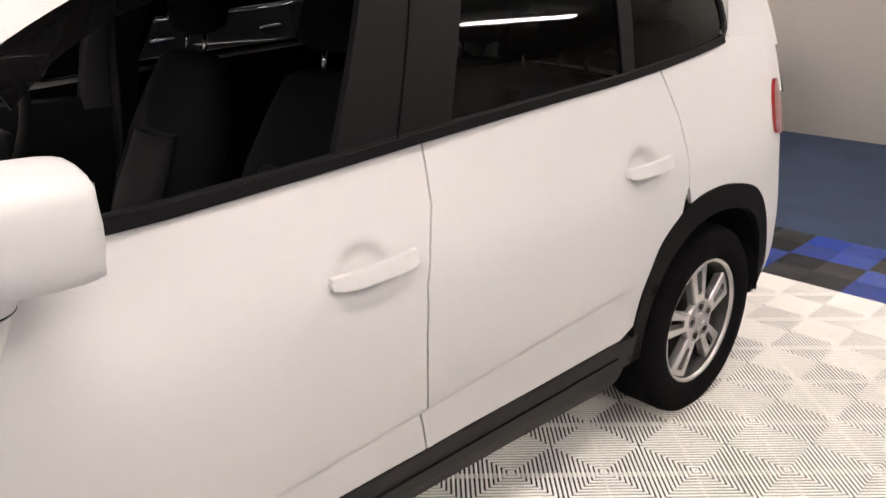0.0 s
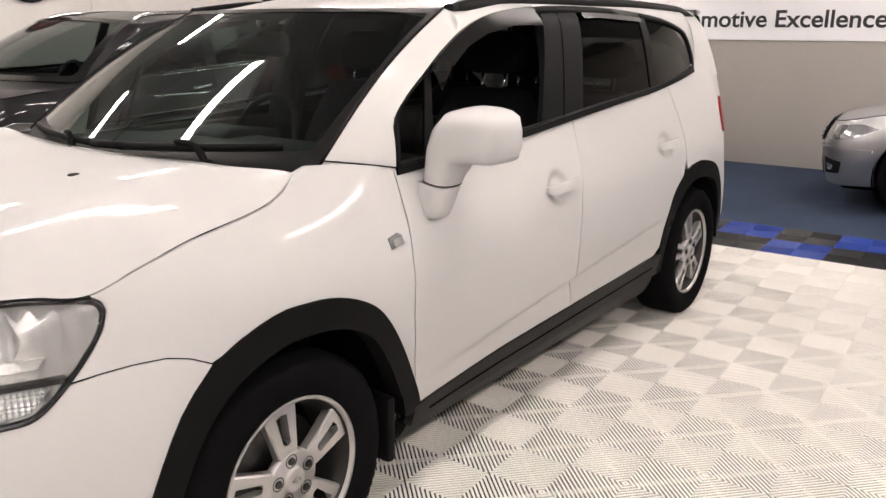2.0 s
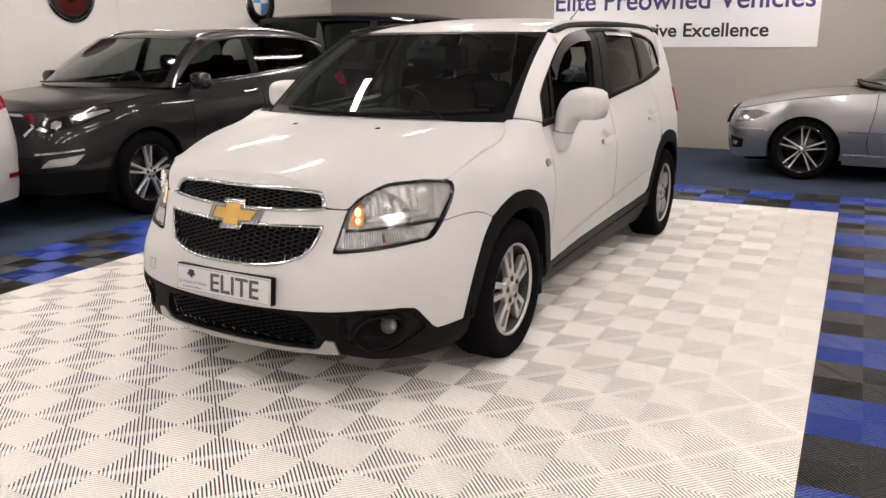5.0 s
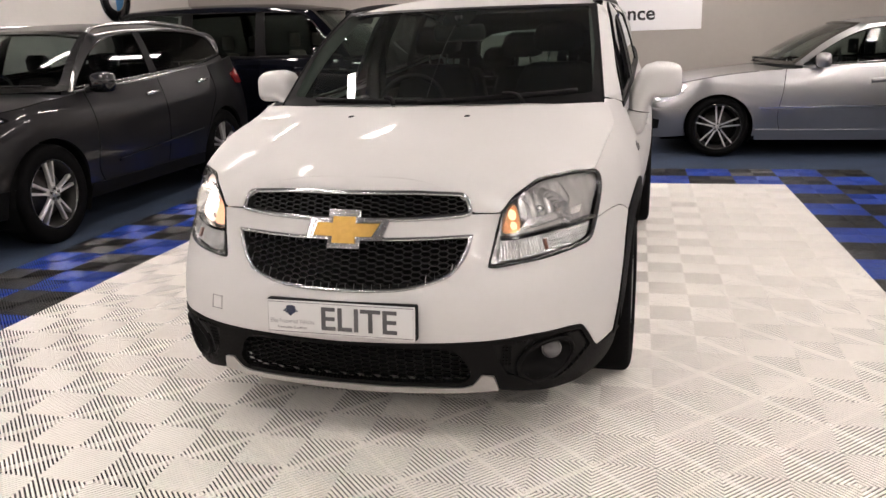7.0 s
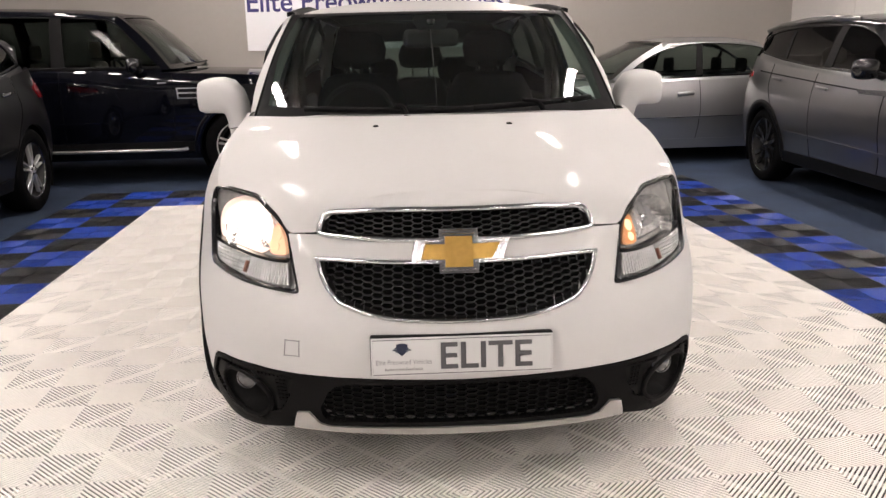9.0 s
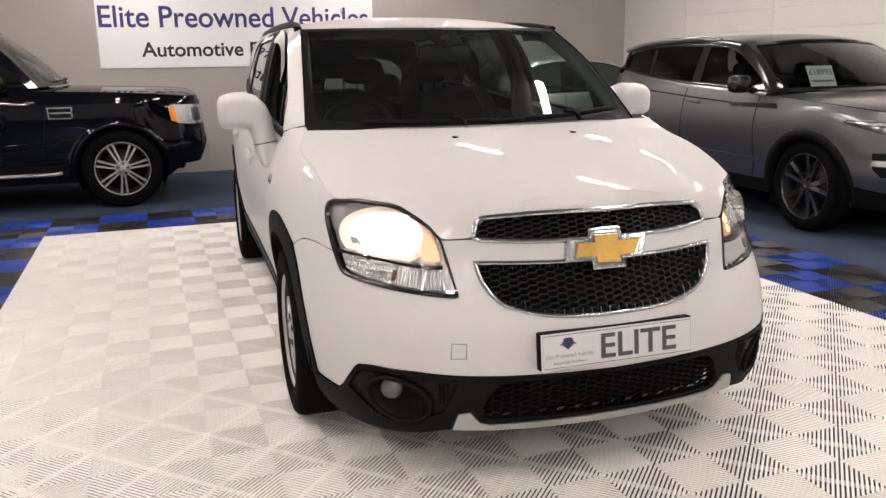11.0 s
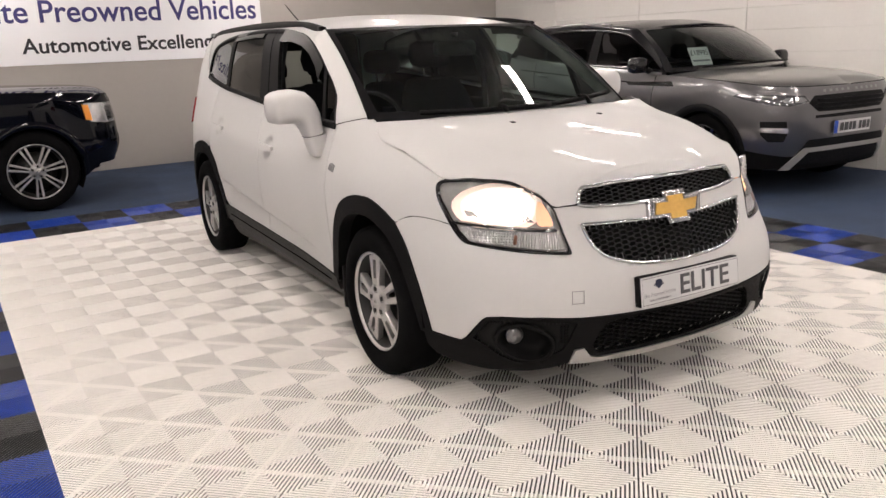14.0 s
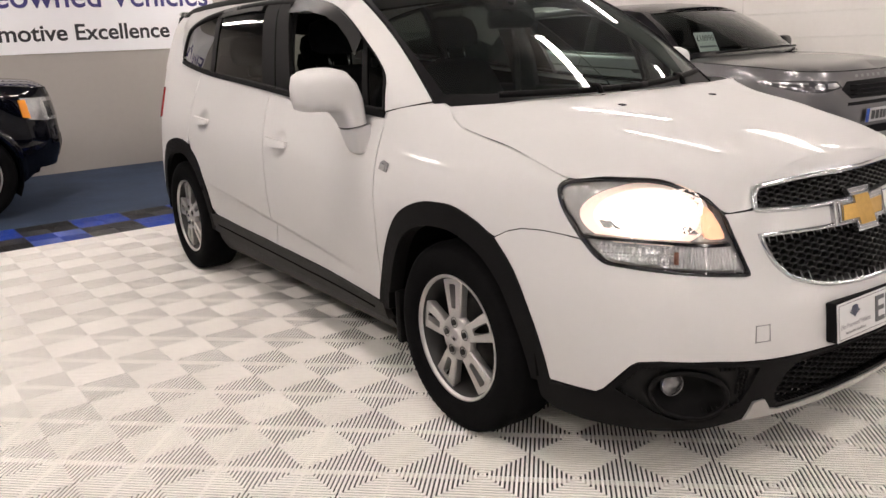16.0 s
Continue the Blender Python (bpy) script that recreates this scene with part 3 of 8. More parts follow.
    if k.get("deck"):
        rows = []
        for y, z in k["deck"]:
            s = S.sy(y)
            e = Vector(S.at(s, top(s)))
            rows.append([(e.x * u, y - 0.0, z + (e.z - z) * abs(u) ** 4) for u in np.linspace(-1, 1, 15)])
        put("boot_lid", loft(rows), paint, car)
    else:
        e = [S.at(s, top(s)) for s in np.linspace(S.sy(wy), S.end, 14)]
        rows = [[(x, y, z), (x * 0.95, y - 0.05, qz)] for x, y, z in e]
        put("tail_shelf", joined(loft(rows), loft(rows, mirror=True)), paint, car)
    # front panels: grille, intakes, plate
    for nm, shape, mt, off, lab in k["front"]:
        ptsz = [(S.sp(abs(x), y) * (1 if x >= 0 else -1), z) for x, y, z in shape]
        put(nm, sheet(ptsz + [(-a, b) for a, b in reversed(ptsz) if abs(a) > 1e-6], S.at, 0.05, (), 0.02, False, off), mt, car, lab)
    for nm, x0, x1, zs, rad, mt, off in k.get("bars", ()):
        for z in zs:
            put(nm, tube([S.at(s, z, off) for s in np.linspace(-S.sp(x1, k["plan"][1][1]), S.sp(x1, k["plan"][1][1]), 12)], rad, 6, flat=0.8), mt, car)
    # cabin, underside, wheels
    part("cabin", box((-0.70, by + 0.15, low + 0.08), (0.70, wy - 0.05, top(S.sy(1.2)) - 0.12), 0.05), CABIN, car)
    for x in (-0.36, 0.36):
        for y, h in ((1.45, 0.0), (2.35, -0.02)):
            hz = k["seat_top"] + h
            seat_ = put("seat", loft([[(x + a * math.copysign(abs(math.cos(t)) ** 0.6, math.cos(t)), y + o + 0.06 * math.sin(t), z) for t in np.linspace(0, 2 * math.pi, 14, endpoint=False)] for a, o, z in ((0.24, 0, hz - 0.45), (0.24, 0.06, hz - 0.18), (0.19, 0.10, hz - 0.02), (0.10, 0.11, hz))], closed=True), k.get("seat_mat", FABRIC), car)
            put("headrest", loft([[(x + a * math.cos(t), y + 0.12 + 0.05 * math.sin(t), z) for t in np.linspace(0, 2 * math.pi, 14, endpoint=False)] for a, z in ((0.06, hz + 0.04), (0.12, hz + 0.07), (0.125, hz + 0.16), (0.08, hz + 0.20))], closed=True), k.get("seat_mat", FABRIC), seat_)
    ring = [(-0.36 + 0.18 * math.cos(a), by + 0.62 + 0.07 * math.sin(a), bz - 0.06 + 0.165 * math.sin(a)) for a in np.linspace(0, 2 * math.pi, 28, endpoint=False)]
    put("steering_wheel", tube(ring, 0.014, 7, closed=True), CABIN, car)
    part("underside", box((-0.68, k["plan"][0][1] + 0.25, low - 0.03), (0.68, k["plan"][-1][1] - 0.2, low + 0.10), 0.03), VOID, car)
    w = wheel_thing(car, "wheel", R, k["rim"], 0.235, 1, *k["spokes"][:2], k["spokes"][2], k["spokes"][3], **k["spokes"][4])
    fx = k["face"] - 0.1175
    w.matrix_basis = pose(fx, 0, R)
    for x, y, sg in ((-fx, 0, -1), (fx, wb, 1), (-fx, wb, -1)):
        wheel_at(car, w, x, y, R, sg)
    return car, S, top

# ---- the white people carrier on the pad ----
def shell2(s, z, off=0.0):
    x, y, zz = shell(abs(s), z, off)
    return (x if s >= 0 else -x, y, zz)


def both(half):
    """A whole outline from its half at s >= 0, which starts and ends on the middle line."""
    return list(half) + [(-a, b) for a, b in reversed(half) if a > 1e-6]


ARCH_F = smooth_line([(2.108, 0.30), (2.085, 0.36), (2.034, 0.454), (1.95, 0.59), (1.875, 0.69), (1.80, 0.747), (1.70, 0.785), (1.60, 0.798),
                      (1.49, 0.793), (1.35, 0.735), (1.24, 0.63), (1.163, 0.48), (1.13, 0.38), (1.115, 0.30)], 3)
ARCH_R = smooth_line([(3.925, 0.30), (3.905, 0.40), (3.90, 0.53), (3.925, 0.62), (3.985, 0.71), (4.13, 0.79), (4.28, 0.81), (4.42, 0.80),
                      (4.60, 0.755), (4.72, 0.665), (4.79, 0.53), (4.82, 0.40), (4.83, 0.30)], 3)
LAMP = [(1.125, 0.882), (1.118, 0.899), (1.095, 0.908), (1.0, 0.915), (0.93, 0.913), (0.806, 0.906), (0.70, 0.880), (0.625, 0.854), (0.562, 0.816), (0.538, 0.765),
        (0.52, 0.72), (0.497, 0.660), (0.500, 0.652), (0.511, 0.650), (0.60, 0.657), (0.75, 0.669), (0.90, 0.682), (0.965, 0.694), (1.03, 0.745), (1.08, 0.80), (1.11, 0.842)]
LAMP_LINE = smooth_line(LAMP, 3, True)
GRILLE_LOW = [(0.0, 0.741), (0.2, 0.742), (0.425, 0.748), (0.434, 0.742), (0.424, 0.71), (0.404, 0.675), (0.378, 0.648), (0.345, 0.625), (0.25, 0.599), (0.13, 0.588), (0.0, 0.585)]
GRILLE_UP = [(0.0, 0.803), (0.19, 0.804), (0.36, 0.811), (0.430, 0.818), (0.437, 0.830), (0.430, 0.856), (0.418, 0.870), (0.40, 0.877), (0.30, 0.882), (0.19, 0.886), (0.0, 0.891)]
WHITE_LOW = [(0.0, 0.410), (0.19, 0.413), (0.36, 0.419), (0.479, 0.425), (0.63, 0.437), (0.78, 0.434), (0.842, 0.425), (0.862, 0.412), (0.94, 0.328), (0.965, 0.312), (1.115, 0.315)]
BUMP_GAP = [(1.326, 0.722), (1.28, 0.745), (1.23, 0.758), (1.16, 0.760), (1.095, 0.755), (1.036, 0.746)]
GAP_F = [(2.037, 1.055), (2.035, 0.995), (2.029, 0.93), (2.016, 0.823), (2.016, 0.73), (2.021, 0.642), (2.045, 0.50), (2.085, 0.322)]
GAP_M = [(3.100, 1.122), (3.097, 1.053), (3.088, 0.978), (3.055, 0.90), (3.030, 0.819), (3.026, 0.70), (3.031, 0.616), (3.050, 0.49), (3.074, 0.372)]
GAP_R = [(4.055, 1.197), (4.085, 1.125), (4.118, 1.04), (4.125, 0.94), (4.113, 0.846), (4.09, 0.80)]
BELT = pchip([2.03, 2.36, 2.51, 2.81, 3.10, 3.50, 4.08, 4.51, 4.56], [1.050, 1.069, 1.074, 1.095, 1.119, 1.150, 1.196, 1.244, 1.265])
SILL = pchip([2.085, 2.30, 2.57, 2.89, 3.074, 3.50, 3.90], [0.322, 0.337, 0.353, 0.366, 0.374, 0.388, 0.410])

orlando = thing("people_carrier", "white seven-seat people carrier with black cladding parked on white tiles", "car", pose(0, 0, 0, 0, 0, -2.1))
SIDES = ((False, 1), (True, -1))
HANDLES = ((sy(1.335), 0.893), (sy(2.345), 0.938))


def hollowed(s, z, off=0.0):
    """The door skin with a hollow behind each handle."""
    d = 0.0
    for s0, z0 in HANDLES:
        k = 1 - ((s - s0 + 0.018) / 0.076) ** 2 - ((z - z0 + 0.004) / 0.058) ** 2
        if k > 0:
            d += 0.019 * min(1.0, k * 1.5) ** 1.2
    return shell(s, z, off - d)


def skin(name, outline, mat_, parent=orlando, label="", fn=shell, mirror=False, off=0.0, depth=0.012, step=0.04, holes=(), step_v=None):
    v, f = sheet(outline, fn, step, holes, depth, mirror, off, step_v)
    return part_data(name, mesh_of(name, v, f), mat_, parent, label)


# white front bumper with the bar between the grilles
front_arch = [p for p in ARCH_F if p[0] < 1.326 and p[1] > 0.315][::-1]
half = WHITE_LOW + front_arch + BUMP_GAP + [(p[0] - 0.002, p[1] - 0.003) for p in LAMP[12:18]][::-1] + [(0.494, 0.655), (0.517, 0.72), (0.534, 0.765), (0.562, 0.813), (0.44, 0.814)] + GRILLE_UP[:3][::-1] + GRILLE_LOW
# its outline runs along the lower edge, the arch, the lamp, then round the lower grille
bumper = skin("front_bumper", both(half[:len(half) - len(GRILLE_LOW)]), WHITE_PAINT, fn=shell2, holes=[both(GRILLE_LOW)], depth=0.004, step=0.03)

# bonnet: a fan of lines from its spine to its edge
edge2 = smooth_line([(0, 0.894), (0.19, 0.889), (0.33, 0.883), (0.405, 0.880), (0.432, 0.868), (0.441, 0.845), (0.448, 0.823), (0.50, 0.819), (0.558, 0.821), (0.622, 0.859), (0.70, 0.885), (0.806, 0.910),
                     (0.93, 0.917), (1.0, 0.919), (1.097, 0.914), (1.22, 0.953), (1.35, 0.990), (1.47, 1.013), (1.565, 1.032), (1.635, 1.058), (1.682, 1.086)], 5)
edge3 = [Vector(shell(s, z)) for s, z in edge2]
cut = np.r_[0, np.cumsum([(b - a).length for a, b in zip(edge3, edge3[1:])])]
cut = cut / cut[-1]
back_edge = [Vector((x, 0.03 + 0.20 * (x / 0.767) ** 2.4 - (0.09 * max(0, (x - 0.66) / 0.107) ** 2), 1.078 + 0.008 * (x / 0.767) ** 2)) for x in np.linspace(0.767, 0, 40)]
spine_y = pchip([0, 0.18, 0.28, 0.36, 0.5, 0.64, 0.72, 0.82, 0.93, 1.0], [-0.832, -0.80, -0.775, -0.745, -0.64, -0.44, -0.34, -0.22, -0.06, 0.03])
spine_z = pchip([-0.832, -0.81, -0.77, -0.70, -0.6, -0.45, -0.3, -0.16, 0.0, 0.03], [0.894, 0.914, 0.937, 0.962, 0.989, 1.020, 1.044, 1.062, 1.076, 1.078])
rows = []
for t, b in zip(cut, edge3):
    m = Vector((0, spine_y(t), spine_z(spine_y(t))))
    row = []
    for k in range(25):
        u = k / 24
        p = m.lerp(b, u)
        p.z = m.z + (b.z - m.z) * (0.18 * u * u + 0.82 * u ** 4.0)
        dome = 0.010 / (1 + math.exp((u - 0.66) * 26)) * min(1, max(0, (t - 0.30) / 0.25))
        p.z += dome - 0.010 * min(1, max(0, (t - 0.30) / 0.25)) * (0.0)
        row.append(p)
    rows.append(row)
for _ in range(30):  # even out the fan, its rim held
    old = [[p.copy() for p in row] for row in rows]
    for i in range(1, len(rows) - 1):
        for k in range(0, 24):
            rows[i][k] = old[i][k] * 0.5 + (old[i - 1][k] + old[i + 1][k]) * 0.25
tail_rows = []
end = rows[-1]
for k in range(1, 4):
    tail_rows.append([Vector((p.x, p.y + (0.03 + 0.17 * (abs(p.x) / 0.767) ** 2.4 - p.y) * k / 3 * (1 - u ** 6), p.z + 0.002 * k)) for p, u in zip(end, [i / 24 for i in range(25)])])
rows += tail_rows
bonnet = part_data("bonnet", mesh_of("bonnet", *joined(loft(rows), loft(rows, mirror=True))), WHITE_PAINT, orlando)

for mirror, sg in SIDES:
    # front wing
    behind = [p for p in ARCH_F if p[0] > 1.326]
    top = [(2.033, 1.062), (2.0, 1.071), (1.86, 1.092), (1.74, 1.100), (1.69, 1.087), (1.64, 1.054), (1.57, 1.027), (1.47, 1.008), (1.35, 0.985), (1.22, 0.950), (1.128, 0.9185), (1.104, 0.9115), (1.123, 0.900)]
    lamp_side = [(1.129, 0.882), (1.114, 0.842), (1.084, 0.80), (1.04, 0.752)]
    wing = [(2.033, 1.062)] + [(s - 0.004, z) for s, z in GAP_F[1:-1]] + [(2.075, 0.36)] + [p for p in behind if p[1] > 0.37] + [(s, z + 0.004) for s, z in BUMP_GAP[:5]] + lamp_side[::-1] + top[::-1][:-1]
    skin("front_wing", wing, WHITE_PAINT, mirror=mirror, step=0.035)
    door = [(s + 0.001, z) for s, z in GAP_F] + [(s, SILL(s)) for s in np.linspace(2.2, 2.95, 8)] + [(s - 0.003, z) for s, z in reversed(GAP_M)] + [(s, BELT(s)) for s in np.linspace(2.95, 2.1, 10)]
    d1 = skin("front_door", door, WHITE_PAINT, mirror=mirror, fn=hollowed, step=0.0135)
    rear_low = [p for p in ARCH_R if p[0] < 4.11 and p[1] > 0.41]
    door = [(s + 0.003, z) for s, z in GAP_M] + [(s, SILL(s)) for s in np.linspace(3.2, 3.85, 7)] + rear_low + [(s - 0.003, z) for s, z in reversed(GAP_R)] + [(s, BELT(s)) for s in np.linspace(3.95, 3.2, 9)]
    d2 = skin("rear_door", door, WHITE_PAINT, mirror=mirror, fn=hollowed, step=0.0135)
    # rear quarter to the middle of the tail
    rear_up = [p for p in ARCH_R if p[0] > 4.11 and p[1] > 0.36]
    quarter = [(s + 0.003, z) for s, z in GAP_R[:-1]] + rear_up + [(4.84, 0.36), (5.1, 0.36), (S_END, 0.36), (S_END, 1.02), (5.2, 1.03), (4.93, 1.06), (4.90, 1.24), (4.56, 1.25), (4.51, 1.243), (4.3, 1.222)]
    skin("rear_quarter", quarter, WHITE_PAINT, mirror=mirror)
    # black arch cladding
    for arch, (cs, cz), name in ((ARCH_F, (1.60, 0.30), "front"), (ARCH_R, (4.36, 0.30), "rear")):
        inner = [(cs + (s - cs) * 0.855, cz + (z - cz) * 0.835) for s, z in arch]
        skin("wheel_arch_trim", arch + inner[::-1], BLACK_PLASTIC, mirror=mirror, off=0.007, depth=0.06, label="black plastic wheel arch trim")
    # sill cladding in two steps, its colour lightened for floor light
    low = pchip([2.06, 2.2, 3.0, 3.95], [0.245, 0.250, 0.268, 0.30])
    line = np.linspace(2.075, 3.93, 24)
    skin("sill_trim", [(s, SILL(s) - 0.004) for s in line] + [(s, low(s)) for s in line[::-1]], SILL_PLASTIC, mirror=mirror, off=0.008, depth=0.03, label="dusty black plastic sill trim")
    skin("sill_foot", [(s, low(s) - 0.004) for s in line] + [(s, 0.185) for s in line[::-1]], SILL_PLASTIC, mirror=mirror, off=-0.01, depth=0.05)
    ridge = [shell(s, (SILL(s) + low(s)) / 2 - 0.005, 0.010) for s in line[1:-1]]
    ridge = [(sg * x, y, z) for x, y, z in ridge]
    part_data("sill_groove", mesh_of("sill_groove", *tube(ridge, 0.003, 6)), VOID, orlando)

# dark lining behind the panels, its wheel houses and the floor pan
arch_holes = []
for arch, (cs, cz) in ((ARCH_F, (1.60, 0.30)), (ARCH_R, (4.36, 0.30))):
    arch_holes.append([(cs + (s - cs) * 0.93, cz + (z - cz) * 0.93) for s, z in arch] + [(cs + 0.44, 0.205), (cs - 0.42, 0.205)])
for mirror, sg in SIDES:
    top = [(s, min(BELT(s) - 0.02, 1.2)) for s in np.linspace(2.05, 4.5, 16)]
    lining = [(0, 0.45)] + [(0.9, 0.45), (1.1, 0.40), (1.2, 0.40), (1.25, 0.62), (1.62, 0.78), (1.9, 0.62), (2.05, 0.3), (2.1, 0.2), (3.9, 0.2), (3.93, 0.6), (4.1, 0.76), (4.4, 0.78), (4.7, 0.68), (4.8, 0.5), (4.84, 0.2), (S_END, 0.2), (S_END, 1.0), (4.9, 1.05), (4.6, 1.2)] + top[::-1] + [(1.7, 1.04), (1.35, 0.93), (1.17, 0.86), (1.13, 0.77), (1.0, 0.675), (0.9, 0.655), (0.5, 0.63), (0, 0.63)]
    skin("body_lining", lining, VOID, mirror=mirror, off=-0.035, depth=0, step=0.08)
    for yc in (0.02, 2.78):
        ring = []
        for x in (0.52, 0.87):
            ring.append([(sg * x, yc + 0.425 * math.cos(a), 0.31 + 0.425 * math.sin(a)) for a in np.linspace(0.02, math.pi - 0.02, 24)])
        v, f = loft(ring)
        cap = [(sg * 0.52, yc, 0.31)] + ring[0]
        v2, f2 = cap, [(0, i, i + 1) for i in range(1, len(ring[0]))]
        part_data("wheel_house", mesh_of("wheel_house", *joined((v, f), (v2, f2)), smooth=False), VOID, orlando)
bm = box((-0.66, -0.60, 0.18), (0.66, 3.4, 0.24), 0.02)
part("floor_pan", bm, VOID, orlando)

# lower front: black lower bumper, grille, fog lamp pockets, silver skid plate
low_grille = [(0.0, 0.398), (0.34, 0.394), (0.372, 0.388), (0.40, 0.362), (0.425, 0.312), (0.424, 0.290), (0.408, 0.270), (0.39, 0.266), (0.23, 0.262), (0, 0.260)]
half = [(0, 0.406), (0.19, 0.409), (0.36, 0.415), (0.479, 0.421), (0.63, 0.433), (0.78, 0.430), (0.842, 0.421), (0.858, 0.409), (0.937, 0.324), (0.965, 0.308), (1.115, 0.308), (1.165, 0.305), (1.16, 0.245), (1.12, 0.212), (1.02, 0.199), (0.84, 0.200), (0.68, 0.212), (0.525, 0.236), (0.505, 0.294), (0.462, 0.298), (0.432, 0.258), (0.40, 0.248), (0.2, 0.244), (0, 0.243)]


def pocketed(s, z, off=0.0):
    """The lower bumper with an oval hollow round each fog lamp."""
    k = max(0.0, 1 - (((abs(s) - 0.698) / 0.112) ** 2 + ((z - 0.330 - 0.1 * (abs(s) - 0.698)) / 0.074) ** 2))
    lip = math.exp(-((k - 0.02) / 0.10) ** 2) * 0.004 if k > 0 else 0.0
    return shell2(s, z, off - 0.075 * min(1.0, 1.5 * k) ** 0.42 + lip)


PANEL = [(0.548, 0.300), (0.520, 0.345), (0.500, 0.404), (0.56, 0.414), (0.63, 0.420), (0.76, 0.419), (0.825, 0.412), (0.845, 0.400), (0.905, 0.333), (0.85, 0.305), (0.80, 0.275), (0.74, 0.252), (0.66, 0.252), (0.60, 0.280)]
for mirror, sg in SIDES:
    panel = skin("lamp_panel", [(sg * a, b) for a, b in PANEL], GRILLE_BLACK, fn=pocketed, off=-0.006, depth=0, step=0.014, label="gloss black fog lamp panel")
    lip = [(0.698 + 0.108 * math.cos(a), 0.330 + 0.0108 * math.cos(a) + 0.071 * math.sin(a)) for a in np.linspace(0, 2 * math.pi, 40, endpoint=False)]
    put("pocket_lip", tube([shell2(sg * a, b, 0.001) for a, b in lip], 0.0075, 8, closed=True), BLACK_PLASTIC, panel)
    for i in range(6):
        for j in range(3):
            u, v_ = 0.535 + 0.012 * j, 0.392 - 0.0125 * i
            part("mesh_bar", box((-0.004, -0.003, -0.004), (0.004, 0.003, 0.004), m=Matrix.Translation(shell2(sg * u, v_, -0.003))), BLACK_PLASTIC, panel, smooth=False)
skin("lower_bumper", both(half), BLACK_PLASTIC, fn=pocketed, holes=[both(low_grille), PANEL, [(-a, b) for a, b in PANEL]], off=0.004, depth=0.03, step=0.014, label="black plastic lower bumper with hollowed lamp pockets")
half = [(0, 0.240), (0.2, 0.241), (0.40, 0.245), (0.434, 0.256), (0.464, 0.295), (0.502, 0.291), (0.522, 0.234), (0.38, 0.224), (0.2, 0.215), (0, 0.212)]
skin("skid_plate", both(half), SILVER_PLASTIC, fn=shell2, off=0.010, depth=0.05, step=0.03, label="dull silver skid plate")


def honeycomb(name, outline, pitch, thick, off, mat_, parent, squash=0.62, depth=0.018, label="black honeycomb grille"):
    """A honeycomb of bars inside an outline on the car's front, with depth."""
    poly = list(outline)
    verts, faces = [], []

    def inside(u, v):
        c = False
        for (x1, y1), (x2, y2) in zip(poly, poly[1:] + poly[:1]):
            if (y1 > v) != (y2 > v) and u < (x2 - x1) * (v - y1) / (y2 - y1) + x1:
                c = not c
        return c
    u0, u1 = min(p[0] for p in poly), max(p[0] for p in poly)
    v0, v1 = min(p[1] for p in poly), max(p[1] for p in poly)
    a = pitch / math.sqrt(3)
    high = pitch * squash
    edges = set()
    col, u = 0, 0.0
    columns = math.ceil(u1 / (1.5 * a)) + 1
    lines = math.ceil((v1 - v0) / high) + 2
    for col in range(-columns, columns + 1):
        for row in range(-1, lines):
            u, v = col * 1.5 * a, v0 + (row + (0.5 if col % 2 else 0.0)) * high
            ring = [(round(u + a * c, 4), round(v + high / 2 * d, 4)) for c, d in ((1, 0), (0.5, 1), (-0.5, 1), (-1, 0), (-0.5, -1), (0.5, -1))]
            for p, q in zip(ring, ring[1:] + ring[:1]):
                edges.add((min(p, q), max(p, q)))
    for p, q in sorted(edges):
        m = ((p[0] + q[0]) / 2, (p[1] + q[1]) / 2)
        if not inside(*m):
            continue
        d = math.hypot(q[0] - p[0], q[1] - p[1])
        if d < 1e-6:
            continue
        n = (-(q[1] - p[1]) / d * thick / 2, (q[0] - p[0]) / d * thick / 2)
        k = len(verts)
        for dp in (off, off - depth):
            for pt, s in ((p, 1), (q, 1), (q, -1), (p, -1)):
                verts.append(shell2(pt[0] + s * n[0], pt[1] + s * n[1], dp))
        faces += [(k, k + 1, k + 2, k + 3), (k, k + 4, k + 5, k + 1), (k + 3, k + 2, k + 6, k + 7)]
    return part_data(name, mesh_of(name, verts, faces, smooth=False), mat_, parent, label)


GRILLE_LINE = material("grey_black_grille_plastic", (0.013, 0.013, 0.013), 0.4, vary=0.2, scale=30, spec=0.25)
honeycomb("lower_grille", both(low_grille), 0.036, 0.0034, -0.018, GRILLE_BLACK, orlando, squash=0.50, depth=0.012)
honeycomb("main_grille", [(s * 0.97, 0.664 + (z - 0.664) * 0.91) for s, z in both(GRILLE_LOW)], 0.0355, 0.0024, -0.016, GRILLE_LINE, orlando, squash=0.50, depth=0.011)
honeycomb("upper_grille", [(s * 0.985, 0.848 + (z - 0.848) * 0.92) for s, z in both(GRILLE_UP)], 0.0355, 0.0026, -0.014, GRILLE_LINE, orlando, squash=0.42, depth=0.011)
for o, mid in ((both(GRILLE_LOW), 0.664), (both(GRILLE_UP), 0.848)):
    v, f = ring_sheet(o, [(s * 0.975, mid + (z - mid) * 0.92) for s, z in o], shell2, -0.003, 0.03, False, 120)
    part_data("grille_liner", mesh_of("grille_liner", v, f), GRILLE_BLACK, orlando)
for o in (both(low_grille), both(GRILLE_LOW), both(GRILLE_UP)):
    skin("grille_backing", o, VOID, fn=shell2, off=-0.045, depth=0, step=0.06)


